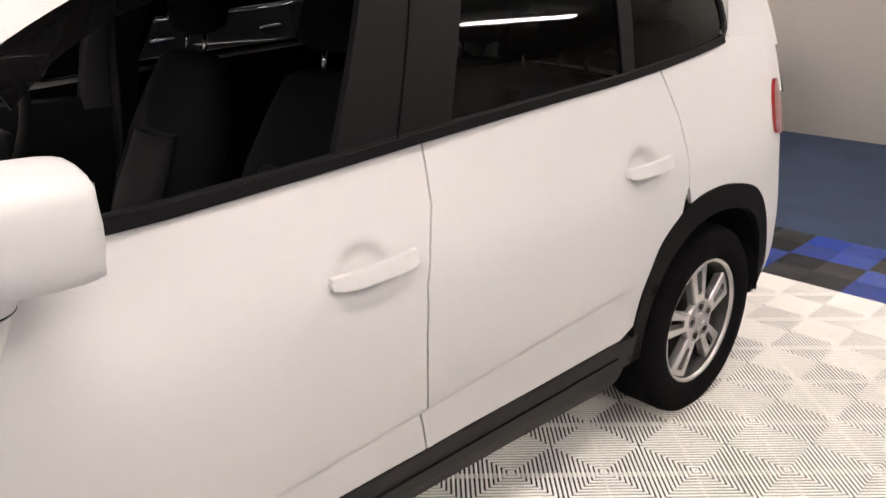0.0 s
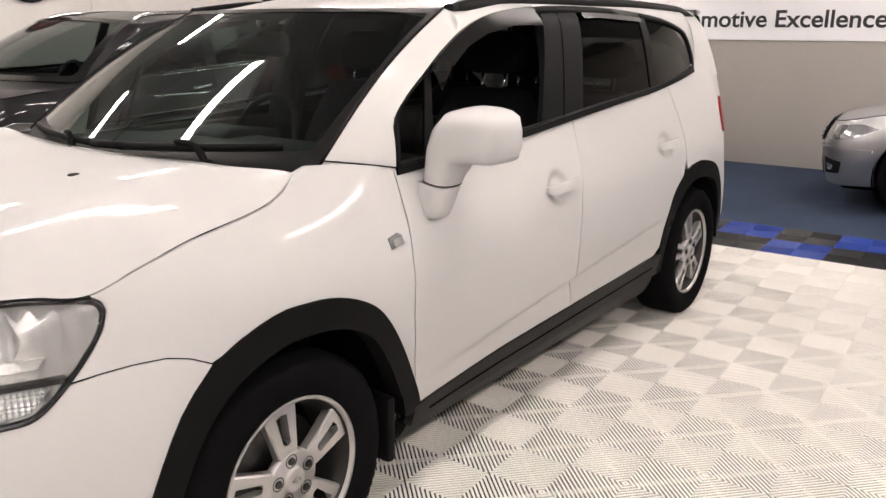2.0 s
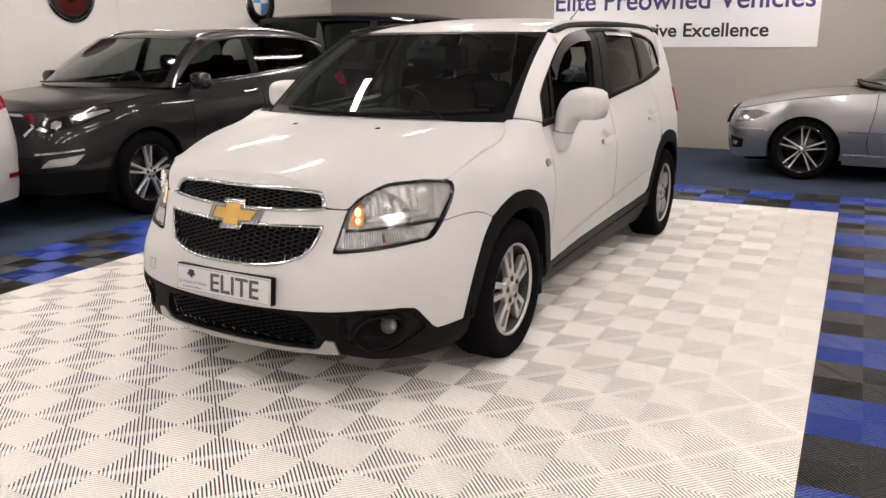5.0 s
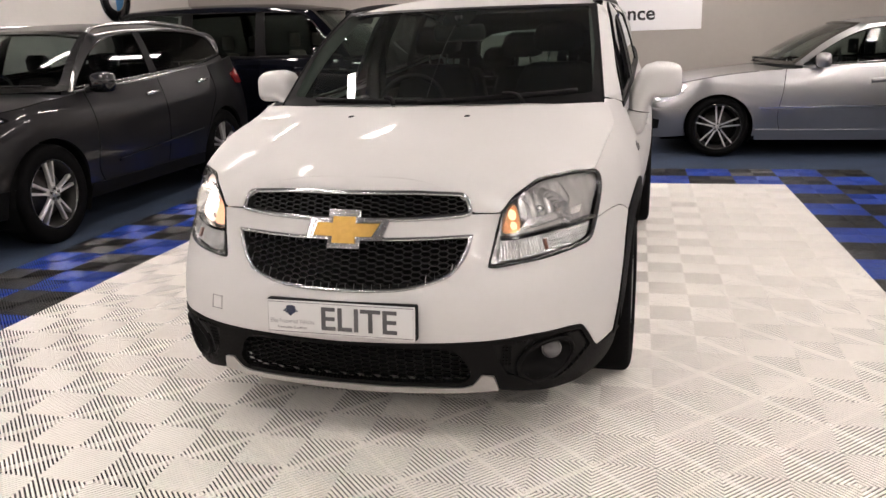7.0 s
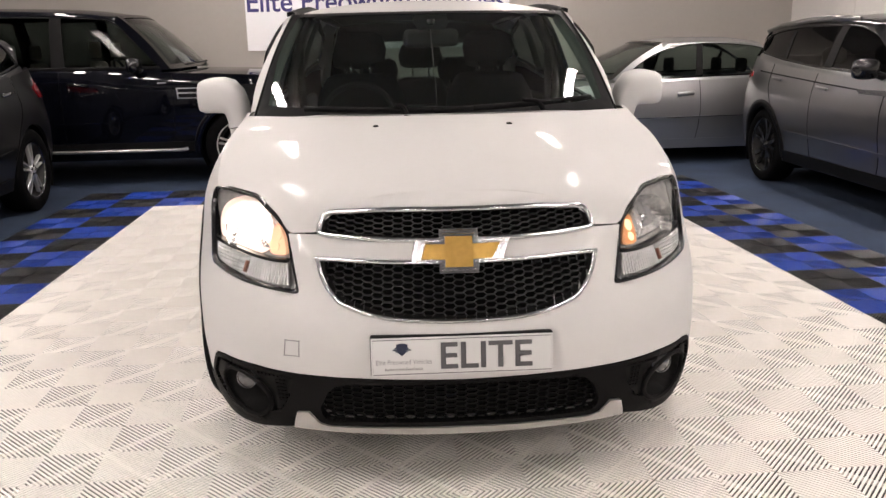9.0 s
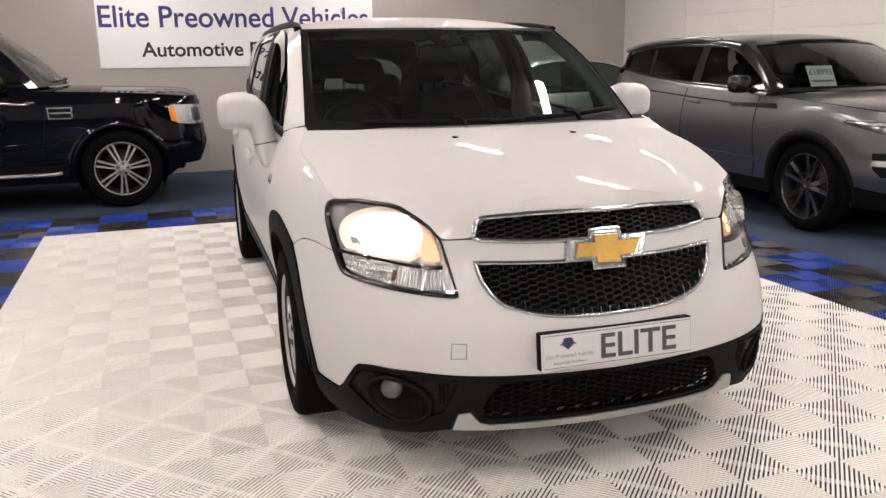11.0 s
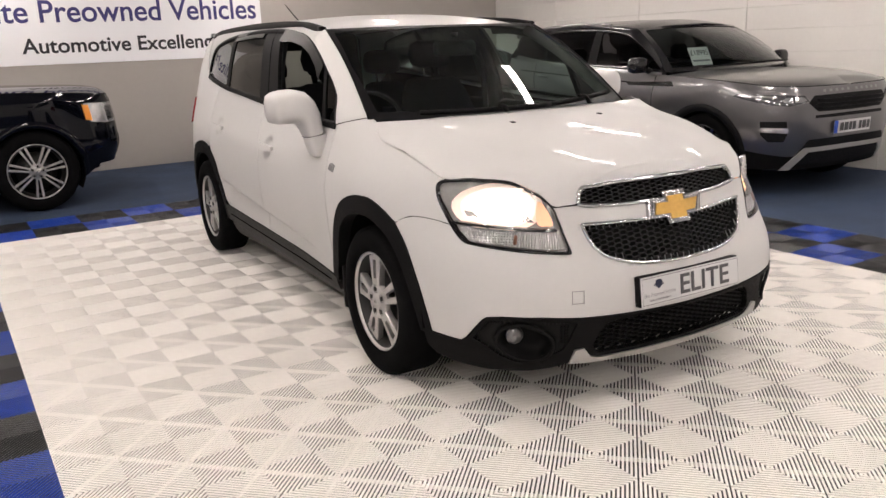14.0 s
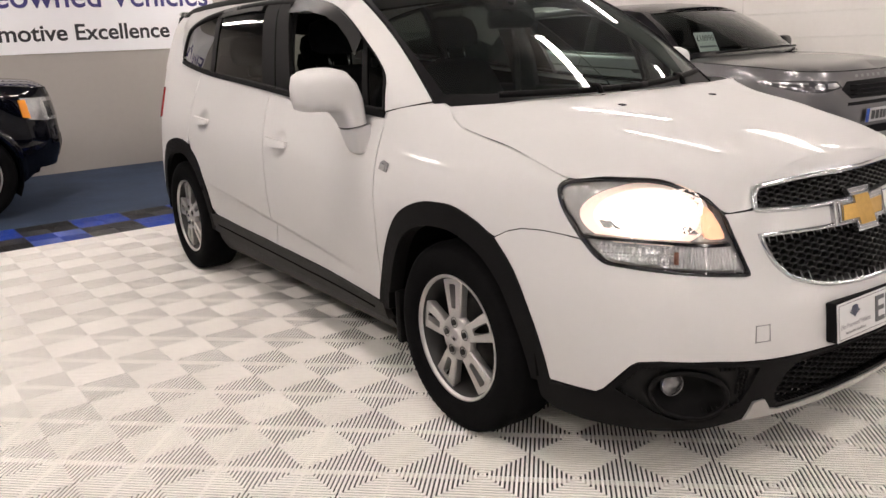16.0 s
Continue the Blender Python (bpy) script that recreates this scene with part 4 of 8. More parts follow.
def rim_bar(outline, width, off, name, mat_, parent, closed=True, label="", height=0.012):
    """A rounded bar along a line on the car's front."""
    pts = [shell2(s, z, off) for s, z in outline]
    v, f = tube(pts, width, 8, closed=closed)
    return part_data(name, mesh_of(name, v, f), mat_, parent, label)


rim_bar(smooth_line(both(GRILLE_LOW[1:-1]) , 3, True), 0.0075, 0.002, "grille_surround", SATIN_CHROME, orlando, label="chrome grille surround")
rim_bar(smooth_line(both(GRILLE_UP[1:-1]), 3, True), 0.009, 0.004, "grille_surround", SATIN_CHROME, orlando, label="chrome grille surround")

EMBLEM_RIM = material("emblem_chrome", (0.45, 0.45, 0.46), 0.20, metal=1.0)
# emblem: a slanted cross in a bright rim
def emblem_shape(k):
    g = lambda a, b: a + (b - a) * (k - 1)
    w, t, h, c, sl = g(0.113, 0.146), g(0.0205, 0.034), g(0.042, 0.061), g(0.041, 0.059), 0.014
    return [(-w, -t), (-c, -t), (-c, -h), (c, -h), (c, -t), (w - sl, -t), (w + sl, t), (c, t), (c, h), (-c, h), (-c, t), (-w + sl, t)]



def extruded(shape, d0, d1, fn):
    n = len(shape)
    v = [fn(a, b, d0) for a, b in shape] + [fn(a * 0.985, b * 0.97, d1) for a, b in shape]
    return v, [tuple(range(n, 2 * n))] + [(i, (i + 1) % n, n + (i + 1) % n, n + i) for i in range(n)]


badge_fn = lambda a, b, d: shell2(a, 0.775 + b, d)
badge = part_data("emblem", mesh_of("emblem", *extruded(emblem_shape(2.0), 0.0, 0.015, badge_fn), smooth=False), EMBLEM_RIM, orlando, "slanted cross emblem with a chrome rim")
part_data("emblem_face", mesh_of("emblem_face", *extruded(emblem_shape(1.0), 0.014, 0.021, badge_fn), smooth=False), GOLD, badge, "gold emblem face")
for k, d, r in ((1.98, 0.015, 0.0028), (1.45, 0.017, 0.0022), (1.06, 0.018, 0.0016)):
    put("emblem_edge", tube([badge_fn(a * 0.985, b * 0.97, d) for a, b in emblem_shape(k)], r, 6, closed=True), CHROME, badge, smooth=False)

# dealer plate on its black holder
plate_m = Matrix.Translation((0.0, -0.985, 0.493)) @ pose(0, 0, 0, 84)
holder = part("plate_holder", box((-0.262, -0.058, -0.036), (0.262, 0.060, -0.004), 0.006, m=plate_m), SATIN_BLACK, orlando, "black plate holder")
plate = part("dealer_plate", box((-0.26, -0.056, -0.003), (0.26, 0.056, 0.001), 0.0015, m=plate_m), PLATE_WHITE, orlando, "white dealer plate reading ELITE")


def words(name, text, size, m, mat_, parent, depth=0.0008, width=None, align="LEFT", label="", thick=0.0):
    cu = bpy.data.curves.new(name, "FONT")
    cu.body, cu.size, cu.extrude, cu.align_x, cu.offset = text, size, depth, align, thick
    tmp = new(name + "_curve", cu)
    bpy.context.view_layer.update()
    dep = bpy.context.evaluated_depsgraph_get()
    me = bpy.data.meshes.new_from_object(tmp.evaluated_get(dep))
    bpy.data.objects.remove(tmp)
    xs = [v.co.x for v in me.vertices]
    if width:
        k = width / (max(xs) - min(xs))
        x0 = min(xs)
        for v in me.vertices:
            v.co.x = (v.co.x - x0) * k if align == "LEFT" else v.co.x * k
    me.transform(m)
    me.name = name
    me.materials.clear()
    return part_data(name, me, mat_, parent, label)


words("plate_lettering", "ELITE", 0.108, plate_m @ Matrix.Translation((-0.062, -0.036, 0.0022)), PLATE_INK, plate, width=0.262, thick=0.0016)
rim = [(-0.254, -0.050), (0.254, -0.050), (0.254, 0.050), (-0.254, 0.050)]
v, f = tube([plate_m @ Vector((a, b, 0.0012)) for a, b in rim], 0.0011, 4, closed=True)
part_data("plate_border", mesh_of("plate_border", v, f, smooth=False), PLATE_INK, plate)
BADGE_BLUE = material("badge_blue", (0.018, 0.024, 0.055), 0.35)
GREY_INK = material("grey_ink", (0.25, 0.25, 0.27), 0.5)
bm = bmesh.new()
crest = [(-0.016, 0.017), (-0.006, 0.020), (0.008, 0.020), (0.017, 0.016), (0.015, 0.004), (0.009, -0.009), (0.0, -0.017), (-0.009, -0.009), (-0.015, 0.004)]
bm.faces.new([bm.verts.new(plate_m @ Vector((-0.172 + a, 0.020 + b, 0.0016))) for a, b in crest[::-1]])
for a, b, wide in ((-0.198, 0.019, 0.052), (-0.193, 0.024, 0.040), (-0.190, 0.014, 0.034)):
    block(bm, (a, b, 0.0014), (a + wide, b + 0.004, 0.0022), m=plate_m)
part("plate_crest", bm, BADGE_BLUE, plate, "dark winged shield crest", smooth=False)
words("plate_small_print", "Elite Preowned Vehicles", 0.021, plate_m @ Matrix.Translation((-0.246, -0.021, 0.0014)), GREY_INK, plate, depth=0.0002, width=0.158)
words("plate_small_print", "Automotive Excellence", 0.013, plate_m @ Matrix.Translation((-0.222, -0.039, 0.0014)), PLATE_INK, plate, depth=0.0002, width=0.108)


# headlamps
def headlamp(mirror, sg, lit):
    lens = skin("headlamp", LAMP_LINE, LAMP_GLASS, mirror=mirror, off=0.004, depth=0, step=0.03, label="lit headlamp with clear lens" if lit else "unlit headlamp with clear lens")
    lens.visible_shadow = False
    cs, cz = 0.80, 0.78
    shrink = lambda k, kz: [(cs + (s - cs) * k, cz + (z - cz) * kz) for s, z in LAMP_LINE]
    v, f = ring_sheet(shrink(1.004, 1.012), shrink(0.970, 0.932), shell, 0.002, 0.012, mirror, 110)
    part_data("lamp_bezel", mesh_of("lamp_bezel", v, f), GLOSS_BLACK, lens, "black lamp rim")

    def bowl(s, z, off=0.0):
        k = max(0.0, 1 - max(abs(s - cs) / 0.33, abs(z - cz) / 0.14) ** 2)
        return shell(s, z, off - 0.008 - 0.036 * k ** 0.5 + 0.010 * k * abs(math.sin(64 * s)))
    v, f = sheet(LAMP_LINE, bowl, 0.010, (), 0, mirror, 0.0)
    part_data("lamp_housing", mesh_of("lamp_housing", v, f), LAMP_SILVER, lens, "silvered fluted lamp housing")
    shelf = [(0.66, 0.762), (0.98, 0.778), (1.0, 0.80), (0.92, 0.795), (0.70, 0.785)]
    put("reflector_shelf", sheet(shelf, shell, 0.02, (), 0.03, mirror, -0.022), REFLECTOR, lens)
    inner_bowl = [(0.69 + r * math.cos(a), 0.812 + 1.25 * r * math.sin(a)) for r in (0.036,) for a in np.linspace(0, 2 * math.pi, 24, endpoint=False)]
    put("small_reflector", sheet(inner_bowl, lambda s, z, off=0.0: shell(s, z, off - 0.016 - 0.03 * max(0, 1 - ((s - 0.69) / 0.036) ** 2 - ((z - 0.812) / 0.045) ** 2) ** 0.5), 0.006, (), 0, mirror), REFLECTOR, lens)
    # main reflector bowl, indicator and the ribbed lower lens
    centre = Vector(shell(0.80, 0.805, -0.045))
    nrm = (Vector(shell(0.80, 0.805, 0.05)) - centre).normalized()
    nrm = (nrm * 0.6 + Vector((0, -1, 0)) * 0.4).normalized()
    q = Vector((0, 0, 1)).rotation_difference(nrm).to_matrix().to_4x4()
    prof = [(0.100, 0.036), (0.094, 0.020), (0.080, 0.0), (0.058, -0.020), (0.030, -0.032), (0.014, -0.034)]
    ring = [[(Matrix.Translation(centre) @ q @ Vector((r * math.cos(a) * 1.08, r * math.sin(a) * 0.74, h + 0.010 * abs(math.sin(13 * a)) * (r > 0.03)))) for a in np.linspace(0, 2 * math.pi, 72, endpoint=False)] for r, h in prof]
    v, f = loft(ring, closed=True, mirror=mirror)
    part_data("reflector", mesh_of("reflector", v, f), REFLECTOR, lens, "chrome reflector bowl")
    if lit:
        # emissive disc and rings paint the bulb's glow, fading outward
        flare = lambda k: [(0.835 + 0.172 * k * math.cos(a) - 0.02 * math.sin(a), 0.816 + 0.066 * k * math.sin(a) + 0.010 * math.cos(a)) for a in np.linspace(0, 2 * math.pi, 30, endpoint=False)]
        bright = put("lit_reflector", sheet(flare(0.76), shell, 0.03, (), 0, mirror, -0.020), GLOW_CORE, lens, "glowing lit reflector")
        for k0, k1, mt in ((0.75, 0.90, GLOW_EDGE), (0.89, 1.05, GLOW_SOFT), (1.04, 1.30, GLOW_FAINT)):
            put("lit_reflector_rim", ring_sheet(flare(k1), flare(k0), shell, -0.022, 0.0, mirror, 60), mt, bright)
    bulb = [[(Matrix.Translation(centre) @ q @ Vector((r * math.cos(a), r * math.sin(a), h))) for a in np.linspace(0, 2 * math.pi, 20, endpoint=False)] for r, h in ((0.001, 0.012), (0.013, 0.010), (0.016, 0.0), (0.014, -0.034))]
    v, f = loft(bulb, closed=True, mirror=mirror)
    part_data("bulb", mesh_of("bulb", v, f), LAMP_ON if lit else CHROME, lens)
    # chrome side wings of the housing
    wing = [(0.60, 0.74), (0.66, 0.735), (0.98, 0.765), (1.07, 0.86), (1.05, 0.89), (0.93, 0.888), (0.96, 0.83), (0.92, 0.77), (0.68, 0.752), (0.66, 0.82), (0.63, 0.815)]
    v, f = sheet(wing, shell, 0.03, (), 0.02, mirror, -0.03)
    part_data("reflector_wing", mesh_of("reflector_wing", v, f), LAMP_SILVER, lens)
    ind = smooth_line([(0.566, 0.752), (0.60, 0.750), (0.645, 0.756), (0.655, 0.80), (0.645, 0.835), (0.615, 0.826), (0.588, 0.80), (0.572, 0.775)], 2, True)
    v, f = sheet(ind, shell, 0.02, (), 0.02, mirror, -0.012)
    cell = part_data("indicator", mesh_of("indicator", v, f), AMBER_ON if lit else AMBER_CELL, lens, "amber indicator")
    for z, r in ((0.806, 0.017), (0.772, 0.013)):
        spot = [(0.618 + r * 1.2 * math.cos(a), z + r * math.sin(a)) for a in np.linspace(0, 2 * math.pi, 16, endpoint=False)]
        put("indicator_bulb", sheet(spot, shell, 0.02, (), 0.004, mirror, -0.009), AMBER_ON if lit else AMBER_DIM, cell)
    bar = [(0.553, 0.740), (0.62, 0.741), (0.80, 0.752), (1.03, 0.762), (1.025, 0.752), (0.80, 0.743), (0.62, 0.732), (0.551, 0.731)]
    v, f = sheet(bar, shell, 0.03, (), 0.02, mirror, -0.002)
    part_data("lamp_divider", mesh_of("lamp_divider", v, f), GLOSS_BLACK, lens)

    def ribs(s, z, off=0.0):
        return shell(s, z, off + 0.004 * abs(math.sin(s * 260)) + (0.003 * abs(math.sin(z * 330)) if s > 0.74 else 0.0))
    low = [(0.536, 0.667), (0.552, 0.727), (0.62, 0.729), (0.80, 0.739), (1.0, 0.745), (0.955, 0.704), (0.90, 0.694), (0.75, 0.681), (0.60, 0.669)]
    v, f = sheet(low, ribs, 0.003, (), 0, mirror, -0.014, 0.004)
    part_data("ribbed_lens", mesh_of("ribbed_lens", v, f, smooth=False), RIB_LENS, lens, "ribbed clear lower lens")
    put("side_lamp_bulb", tube([Vector(shell(0.745, z, -0.006)) * 1.0 if not mirror else Vector((-shell(0.745, z, -0.006)[0], *shell(0.745, z, -0.006)[1:])) for z in (0.690, 0.722)], 0.007, 8), AMBER_GLASS, lens, "dull orange bulb")
    return lens


FOG_GLASS = material("dark_fog_lens", (0.17, 0.17, 0.175), 0.14, metal=0.5, coat=1.0, vary=0.3, scale=40)
RIB_LENS = material("ribbed_lamp_plastic", (0.52, 0.52, 0.52), 0.2, metal=0.5, vary=0.25, scale=25)
# headlamp glow painted as emission, weaker from core to outer ring
GLOW_CORE = glow("lit_reflector_bowl", (1.0, 0.90, 0.80), 7.0)
GLOW_EDGE = glow("lit_reflector_edge", (1.0, 0.86, 0.76), 2.2)
GLOW_SOFT = glow("soft_lit_reflector_edge", (1.0, 0.82, 0.72), 1.0)
GLOW_FAINT = glow("faint_lit_reflector_edge", (0.9, 0.72, 0.62), 0.45)
AMBER_ON = glow("lit_amber_lens", (1.0, 0.56, 0.34), 0.5)
AMBER_DIM = glow("side_lit_amber_bulb", (1.0, 0.70, 0.40), 0.9)
LAMP_SILVER = material("silvered_lamp_housing", (0.50, 0.495, 0.485), 0.22, metal=0.6, vary=0.2, scale=18)
AMBER_GLASS = material("dull_orange_bulb", (0.16, 0.06, 0.035), 0.3, coat=0.5)
AMBER_CELL = material("amber_lamp_cell", (0.85, 0.40, 0.16), 0.3, coat=0.6, vary=0.3, scale=40)
headlamp(False, 1, False)
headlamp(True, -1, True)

# fog lamps in their pockets
for mirror, sg in SIDES:
    c = Vector(shell(0.752, 0.347, -0.050))
    c.x *= sg
    aim = Vector((sg * 0.35, -1, 0)).normalized()
    q = Matrix.Translation(c) @ Vector((0, 0, 1)).rotation_difference(aim).to_matrix().to_4x4()
    v, f = loft([[q @ Vector((r * math.cos(a), r * math.sin(a), h)) for a in np.linspace(0, 2 * math.pi, 28, endpoint=False)] for r, h in ((0.0325, 0.0), (0.034, 0.010), (0.033, 0.014), (0.032, 0.010), (0.026, -0.010), (0.01, -0.022))], closed=True)
    fog = part_data("fog_lamp", mesh_of("fog_lamp", v, f), LAMP_DARK, orlando, "round fog lamp with clear lens")
    v, f = loft([[q @ Vector((r * math.cos(a), r * math.sin(a), h)) for a in np.linspace(0, 2 * math.pi, 24, endpoint=False)] for r, h in ((0.032, 0.012), (0.022, 0.019), (0.0005, 0.022))], closed=True)
    part_data("fog_lens", mesh_of("fog_lens", v, f), FOG_GLASS, fog)
    # towing-eye cover on one side, side repeaters on both
    if mirror:
        cap = smooth_line([(0.476, 0.524), (0.517, 0.525), (0.5185, 0.5235), (0.521, 0.482), (0.5195, 0.4805), (0.477, 0.480), (0.4755, 0.4815), (0.4745, 0.5225)], 2, True)
        pts = [shell2(-s, z, 0.0006) for s, z in cap]
        part_data("towing_cover_joint", mesh_of("towing_cover_joint", *tube(pts, 0.0014, 5, closed=True)), LAMP_DARK, orlando)
    rep = [(1.93, 0.858), (1.985, 0.866), (1.98, 0.890), (1.965, 0.897), (1.925, 0.888)]
    r = skin("side_repeater", rep, LAMP_DARK, mirror=mirror, off=0.005, depth=0.012, step=0.02)
    skin("repeater_lens", [(1.937, 0.864), (1.975, 0.869), (1.97, 0.888), (1.935, 0.883)], RIB_LENS, parent=r, mirror=mirror, off=0.009, depth=0.008, step=0.02)

# ---- the white car: glasshouse, wheels, cabin ----
# outline of the side glass, front foot, over the top, to the rear and back along the waist
DLO = smooth_line([(0.485, 1.050), (0.498, 1.12), (0.512, 1.19), (0.59, 1.255), (0.685, 1.312), (0.80, 1.378), (0.93, 1.438), (1.06, 1.478), (1.22, 1.504), (1.50, 1.526), (1.82, 1.535),
                   (2.15, 1.531), (2.45, 1.515), (2.70, 1.488), (2.90, 1.450), (2.965, 1.42), (2.99, 1.36), (2.998, 1.29), (2.985, 1.262), (2.95, 1.245)], 4)
WAIST = [(2.95, 1.245), (2.52, 1.197), (2.25, 1.172), (1.94, 1.151), (1.54, 1.120), (1.25, 1.096), (0.95, 1.073), (0.80, 1.066), (0.485, 1.050)]
roof_edge = lambda y: (0.585 + 0.03 * min(1, max(0, (y - 0.9) / 0.6)) - 0.05 * max(0, (y - 2.6) / 0.8) ** 2, y)

for mirror, sg in SIDES:
    # pillar and cant rail: from the glass edge over to windscreen and roof
    rows = []
    path = [p for p in DLO if p[1] > 1.05][:-6]
    n = len(path)
    lens_ = np.r_[0, np.cumsum([math.dist(a, b) for a, b in zip(path, path[1:])])]
    lens_ /= lens_[-1]
    for (y, z), t in zip(path, lens_):
        a = Vector(green(y, z, 0.004))
        if y < 0.93:
            v = min(1.0, max(0.0, (z - 1.05) / 0.39))
            b = Vector(screen(1.0, 0.02 + 0.98 * v))
            c = Vector(green(b.y + 0.10, b.z - 0.015, 0.0)).lerp(a, 0.25)
        else:
            k = min(1, (y - 0.93) / 0.35)
            x, yy = roof_edge(y)
            b = Vector(screen(1.0, 1.0)).lerp(Vector(roof(x, yy)), k)
            b = Vector((b.x, b.y if k < 1 else y, b.z))
            c = Vector((a.x * 0.985 - 0.008, (a.y + b.y) / 2, b.z - 0.008))
        row = []
        for q in np.linspace(0, 1, 9):
            row.append(a * (1 - q) ** 2 + c * 2 * q * (1 - q) + b * q * q)
        rows.append(row)
    foot = [Vector((sg * p.x, p.y, p.z)) + Vector((sg * 0.002, 0, -0.002)) for p in rows[0]]
    part_data("pillar_joint", mesh_of("pillar_joint", *tube(foot, 0.0022, 5)), VOID, orlando)
    rows.insert(0, [p + Vector((-0.007, -0.012, -0.035)) for p in rows[0]])
    v, f = loft(rows, mirror=mirror)
    part_data("side_frame", mesh_of("side_frame", v, f), WHITE_PAINT, orlando)
    # upper rear quarter behind the glass
    quarter = [(2.94, 1.238)] + [p for p in DLO if p[0] > 2.9 and p[1] < 1.452][::-1] + [(2.90, 1.455), (2.72, 1.489), (2.72, 1.54), (3.05, 1.54), (3.28, 1.53), (3.36, 1.45), (3.42, 1.30), (3.45, 1.20), (3.2, 1.20)]
    skin("upper_quarter", quarter, WHITE_PAINT, fn=green, mirror=mirror, depth=0.01)
    # black frames, posts and panes
    inner = [(y + (1.75 - y) * 0.022, 1.30 + (z - 1.30) * 0.90) for y, z in DLO + WAIST[1:-1]]
    v, f = ring_sheet(DLO + WAIST[1:-1], inner, green, 0.003, 0.015, mirror, 140)
    part_data("window_frame", mesh_of("window_frame", v, f), SATIN_BLACK, orlando)
    skin("waist_strip", [(y, z + 0.010) for y, z in WAIST] + [(y, z - 0.012) for y, z in WAIST[::-1]], SATIN_BLACK, fn=green, mirror=mirror, off=0.010, depth=0.012)
    skin("centre_post", [(1.30, 1.10), (1.625, 1.123), (1.785, 1.530), (1.50, 1.520)], SATIN_BLACK, fn=green, mirror=mirror, off=0.001, depth=0.02)
    part_data("post_joint", mesh_of("post_joint", *tube([(sg * x, y, z) for x, y, z in (green(1.53 - 0.06 + 0.155 * k, 1.122 + 0.40 * k, 0.002) for k in np.linspace(0, 1, 8))], 0.0025, 5)), VOID, orlando)
    skin("rear_post", [(2.31, 1.178), (2.37, 1.183), (2.43, 1.512), (2.36, 1.517)], SATIN_BLACK, fn=green, mirror=mirror, off=0.001, depth=0.02)
    skin("front_post", [(0.615, 1.055), (0.655, 1.058), (0.735, 1.34), (0.695, 1.31)], SATIN_BLACK, fn=green, mirror=mirror, off=0.001, depth=0.02)
    pane = skin("rear_door_glass", [(1.56, 1.115), (2.33, 1.175), (2.38, 1.51), (1.72, 1.525)], PRIVACY, fn=green, mirror=mirror, off=-0.004, depth=0, step=0.08)
    pane2 = skin("quarter_glass", [(2.36, 1.175), (2.52, 1.19), (2.96, 1.24), (2.985, 1.29), (2.97, 1.39), (2.92, 1.44), (2.7, 1.485), (2.42, 1.512)], PRIVACY, fn=green, mirror=mirror, off=-0.004, depth=0, step=0.08)
    pane3 = skin("corner_glass", [(0.50, 1.055), (0.63, 1.058), (0.70, 1.315), (0.52, 1.195)], PRIVACY, fn=green, mirror=mirror, off=-0.004, depth=0, step=0.08)
    # wind deflectors over the open front window and the rear door
    top = [p for p in DLO if 0.70 < p[0] < 1.47]
    skin("wind_deflector", top + [(1.44, 1.455), (1.25, 1.452), (1.06, 1.425), (0.93, 1.385), (0.82, 1.325), (0.745, 1.26)], SMOKE, fn=green, mirror=mirror, off=0.018, depth=0.004, step=0.05, label="smoked plastic wind deflector")
    top = [p for p in DLO if 1.80 < p[0] < 2.40]
    skin("wind_deflector", top + [(2.38, 1.478), (1.95, 1.492), (1.82, 1.488)], SMOKE, fn=green, mirror=mirror, off=0.003, depth=0.002, step=0.05, label="smoked plastic wind deflector")
    # roof rails: a black fin that follows the cant rail, its ends run out into the roof
    rows = []
    for y in np.linspace(0.93, 3.26, 48):
        k = min(1.0, 0.06 + (y - 0.93) / 0.42, (3.26 - y) / 0.30)
        k = math.sin(0.5 * math.pi * max(k, 0.0))
        xe = roof_edge(y)[0] + 0.012 if y > 1.28 else 0.668 + (roof_edge(1.28)[0] + 0.012 - 0.668) * min(1, max(0, (y - 0.90) / 0.38))
        ze = roof(roof_edge(y)[0], y)[2] - 0.012 if y > 1.28 else 1.512 + (roof(roof_edge(1.28)[0], 1.28)[2] - 0.012 - 1.512) * min(1, max(0, (y - 0.84) / 0.44))
        h = 0.004 + 0.030 * k
        rows.append([(sg * (xe + dx), y, ze + dz) for dx, dz in ((0.016, -0.016), (0.019, 0.2 * h), (0.010, 0.9 * h), (0.002, h), (-0.012, 0.85 * h), (-0.020, 0.3 * h), (-0.020, -0.016))])
    v, f = loft(rows, closed=True)
    part_data("roof_rail", mesh_of("roof_rail", v, f + [tuple(range(7)), tuple(range(len(v) - 7, len(v)))]), SATIN_BLACK, orlando, "black roof rail")

# roof panel
rows = []
for y in np.linspace(0.835, 3.42, 44):
    xe = roof_edge(y)[0] if y > 1.28 else 0.650 + (roof_edge(1.28)[0] - 0.650) * min(1, max(0, (y - 0.92) / 0.36))
    y0 = y
    row = []
    for u in np.linspace(-1, 1, 29):
        yy = y0 + 0.085 * u * u * max(0, 1 - (y0 - 0.835) / 0.4)
        p = roof(u * xe, yy)
        z = p[2]
        k = max(0, 1 - (y0 - 0.835) / 0.3) ** 2
        z = z * (1 - k) + (1.510 - 0.004 * u * u) * k
        row.append((p[0], yy, z))
    rows.append(row)
part_data("roof_panel", mesh_of("roof_panel", *loft(rows)), WHITE_PAINT, orlando)

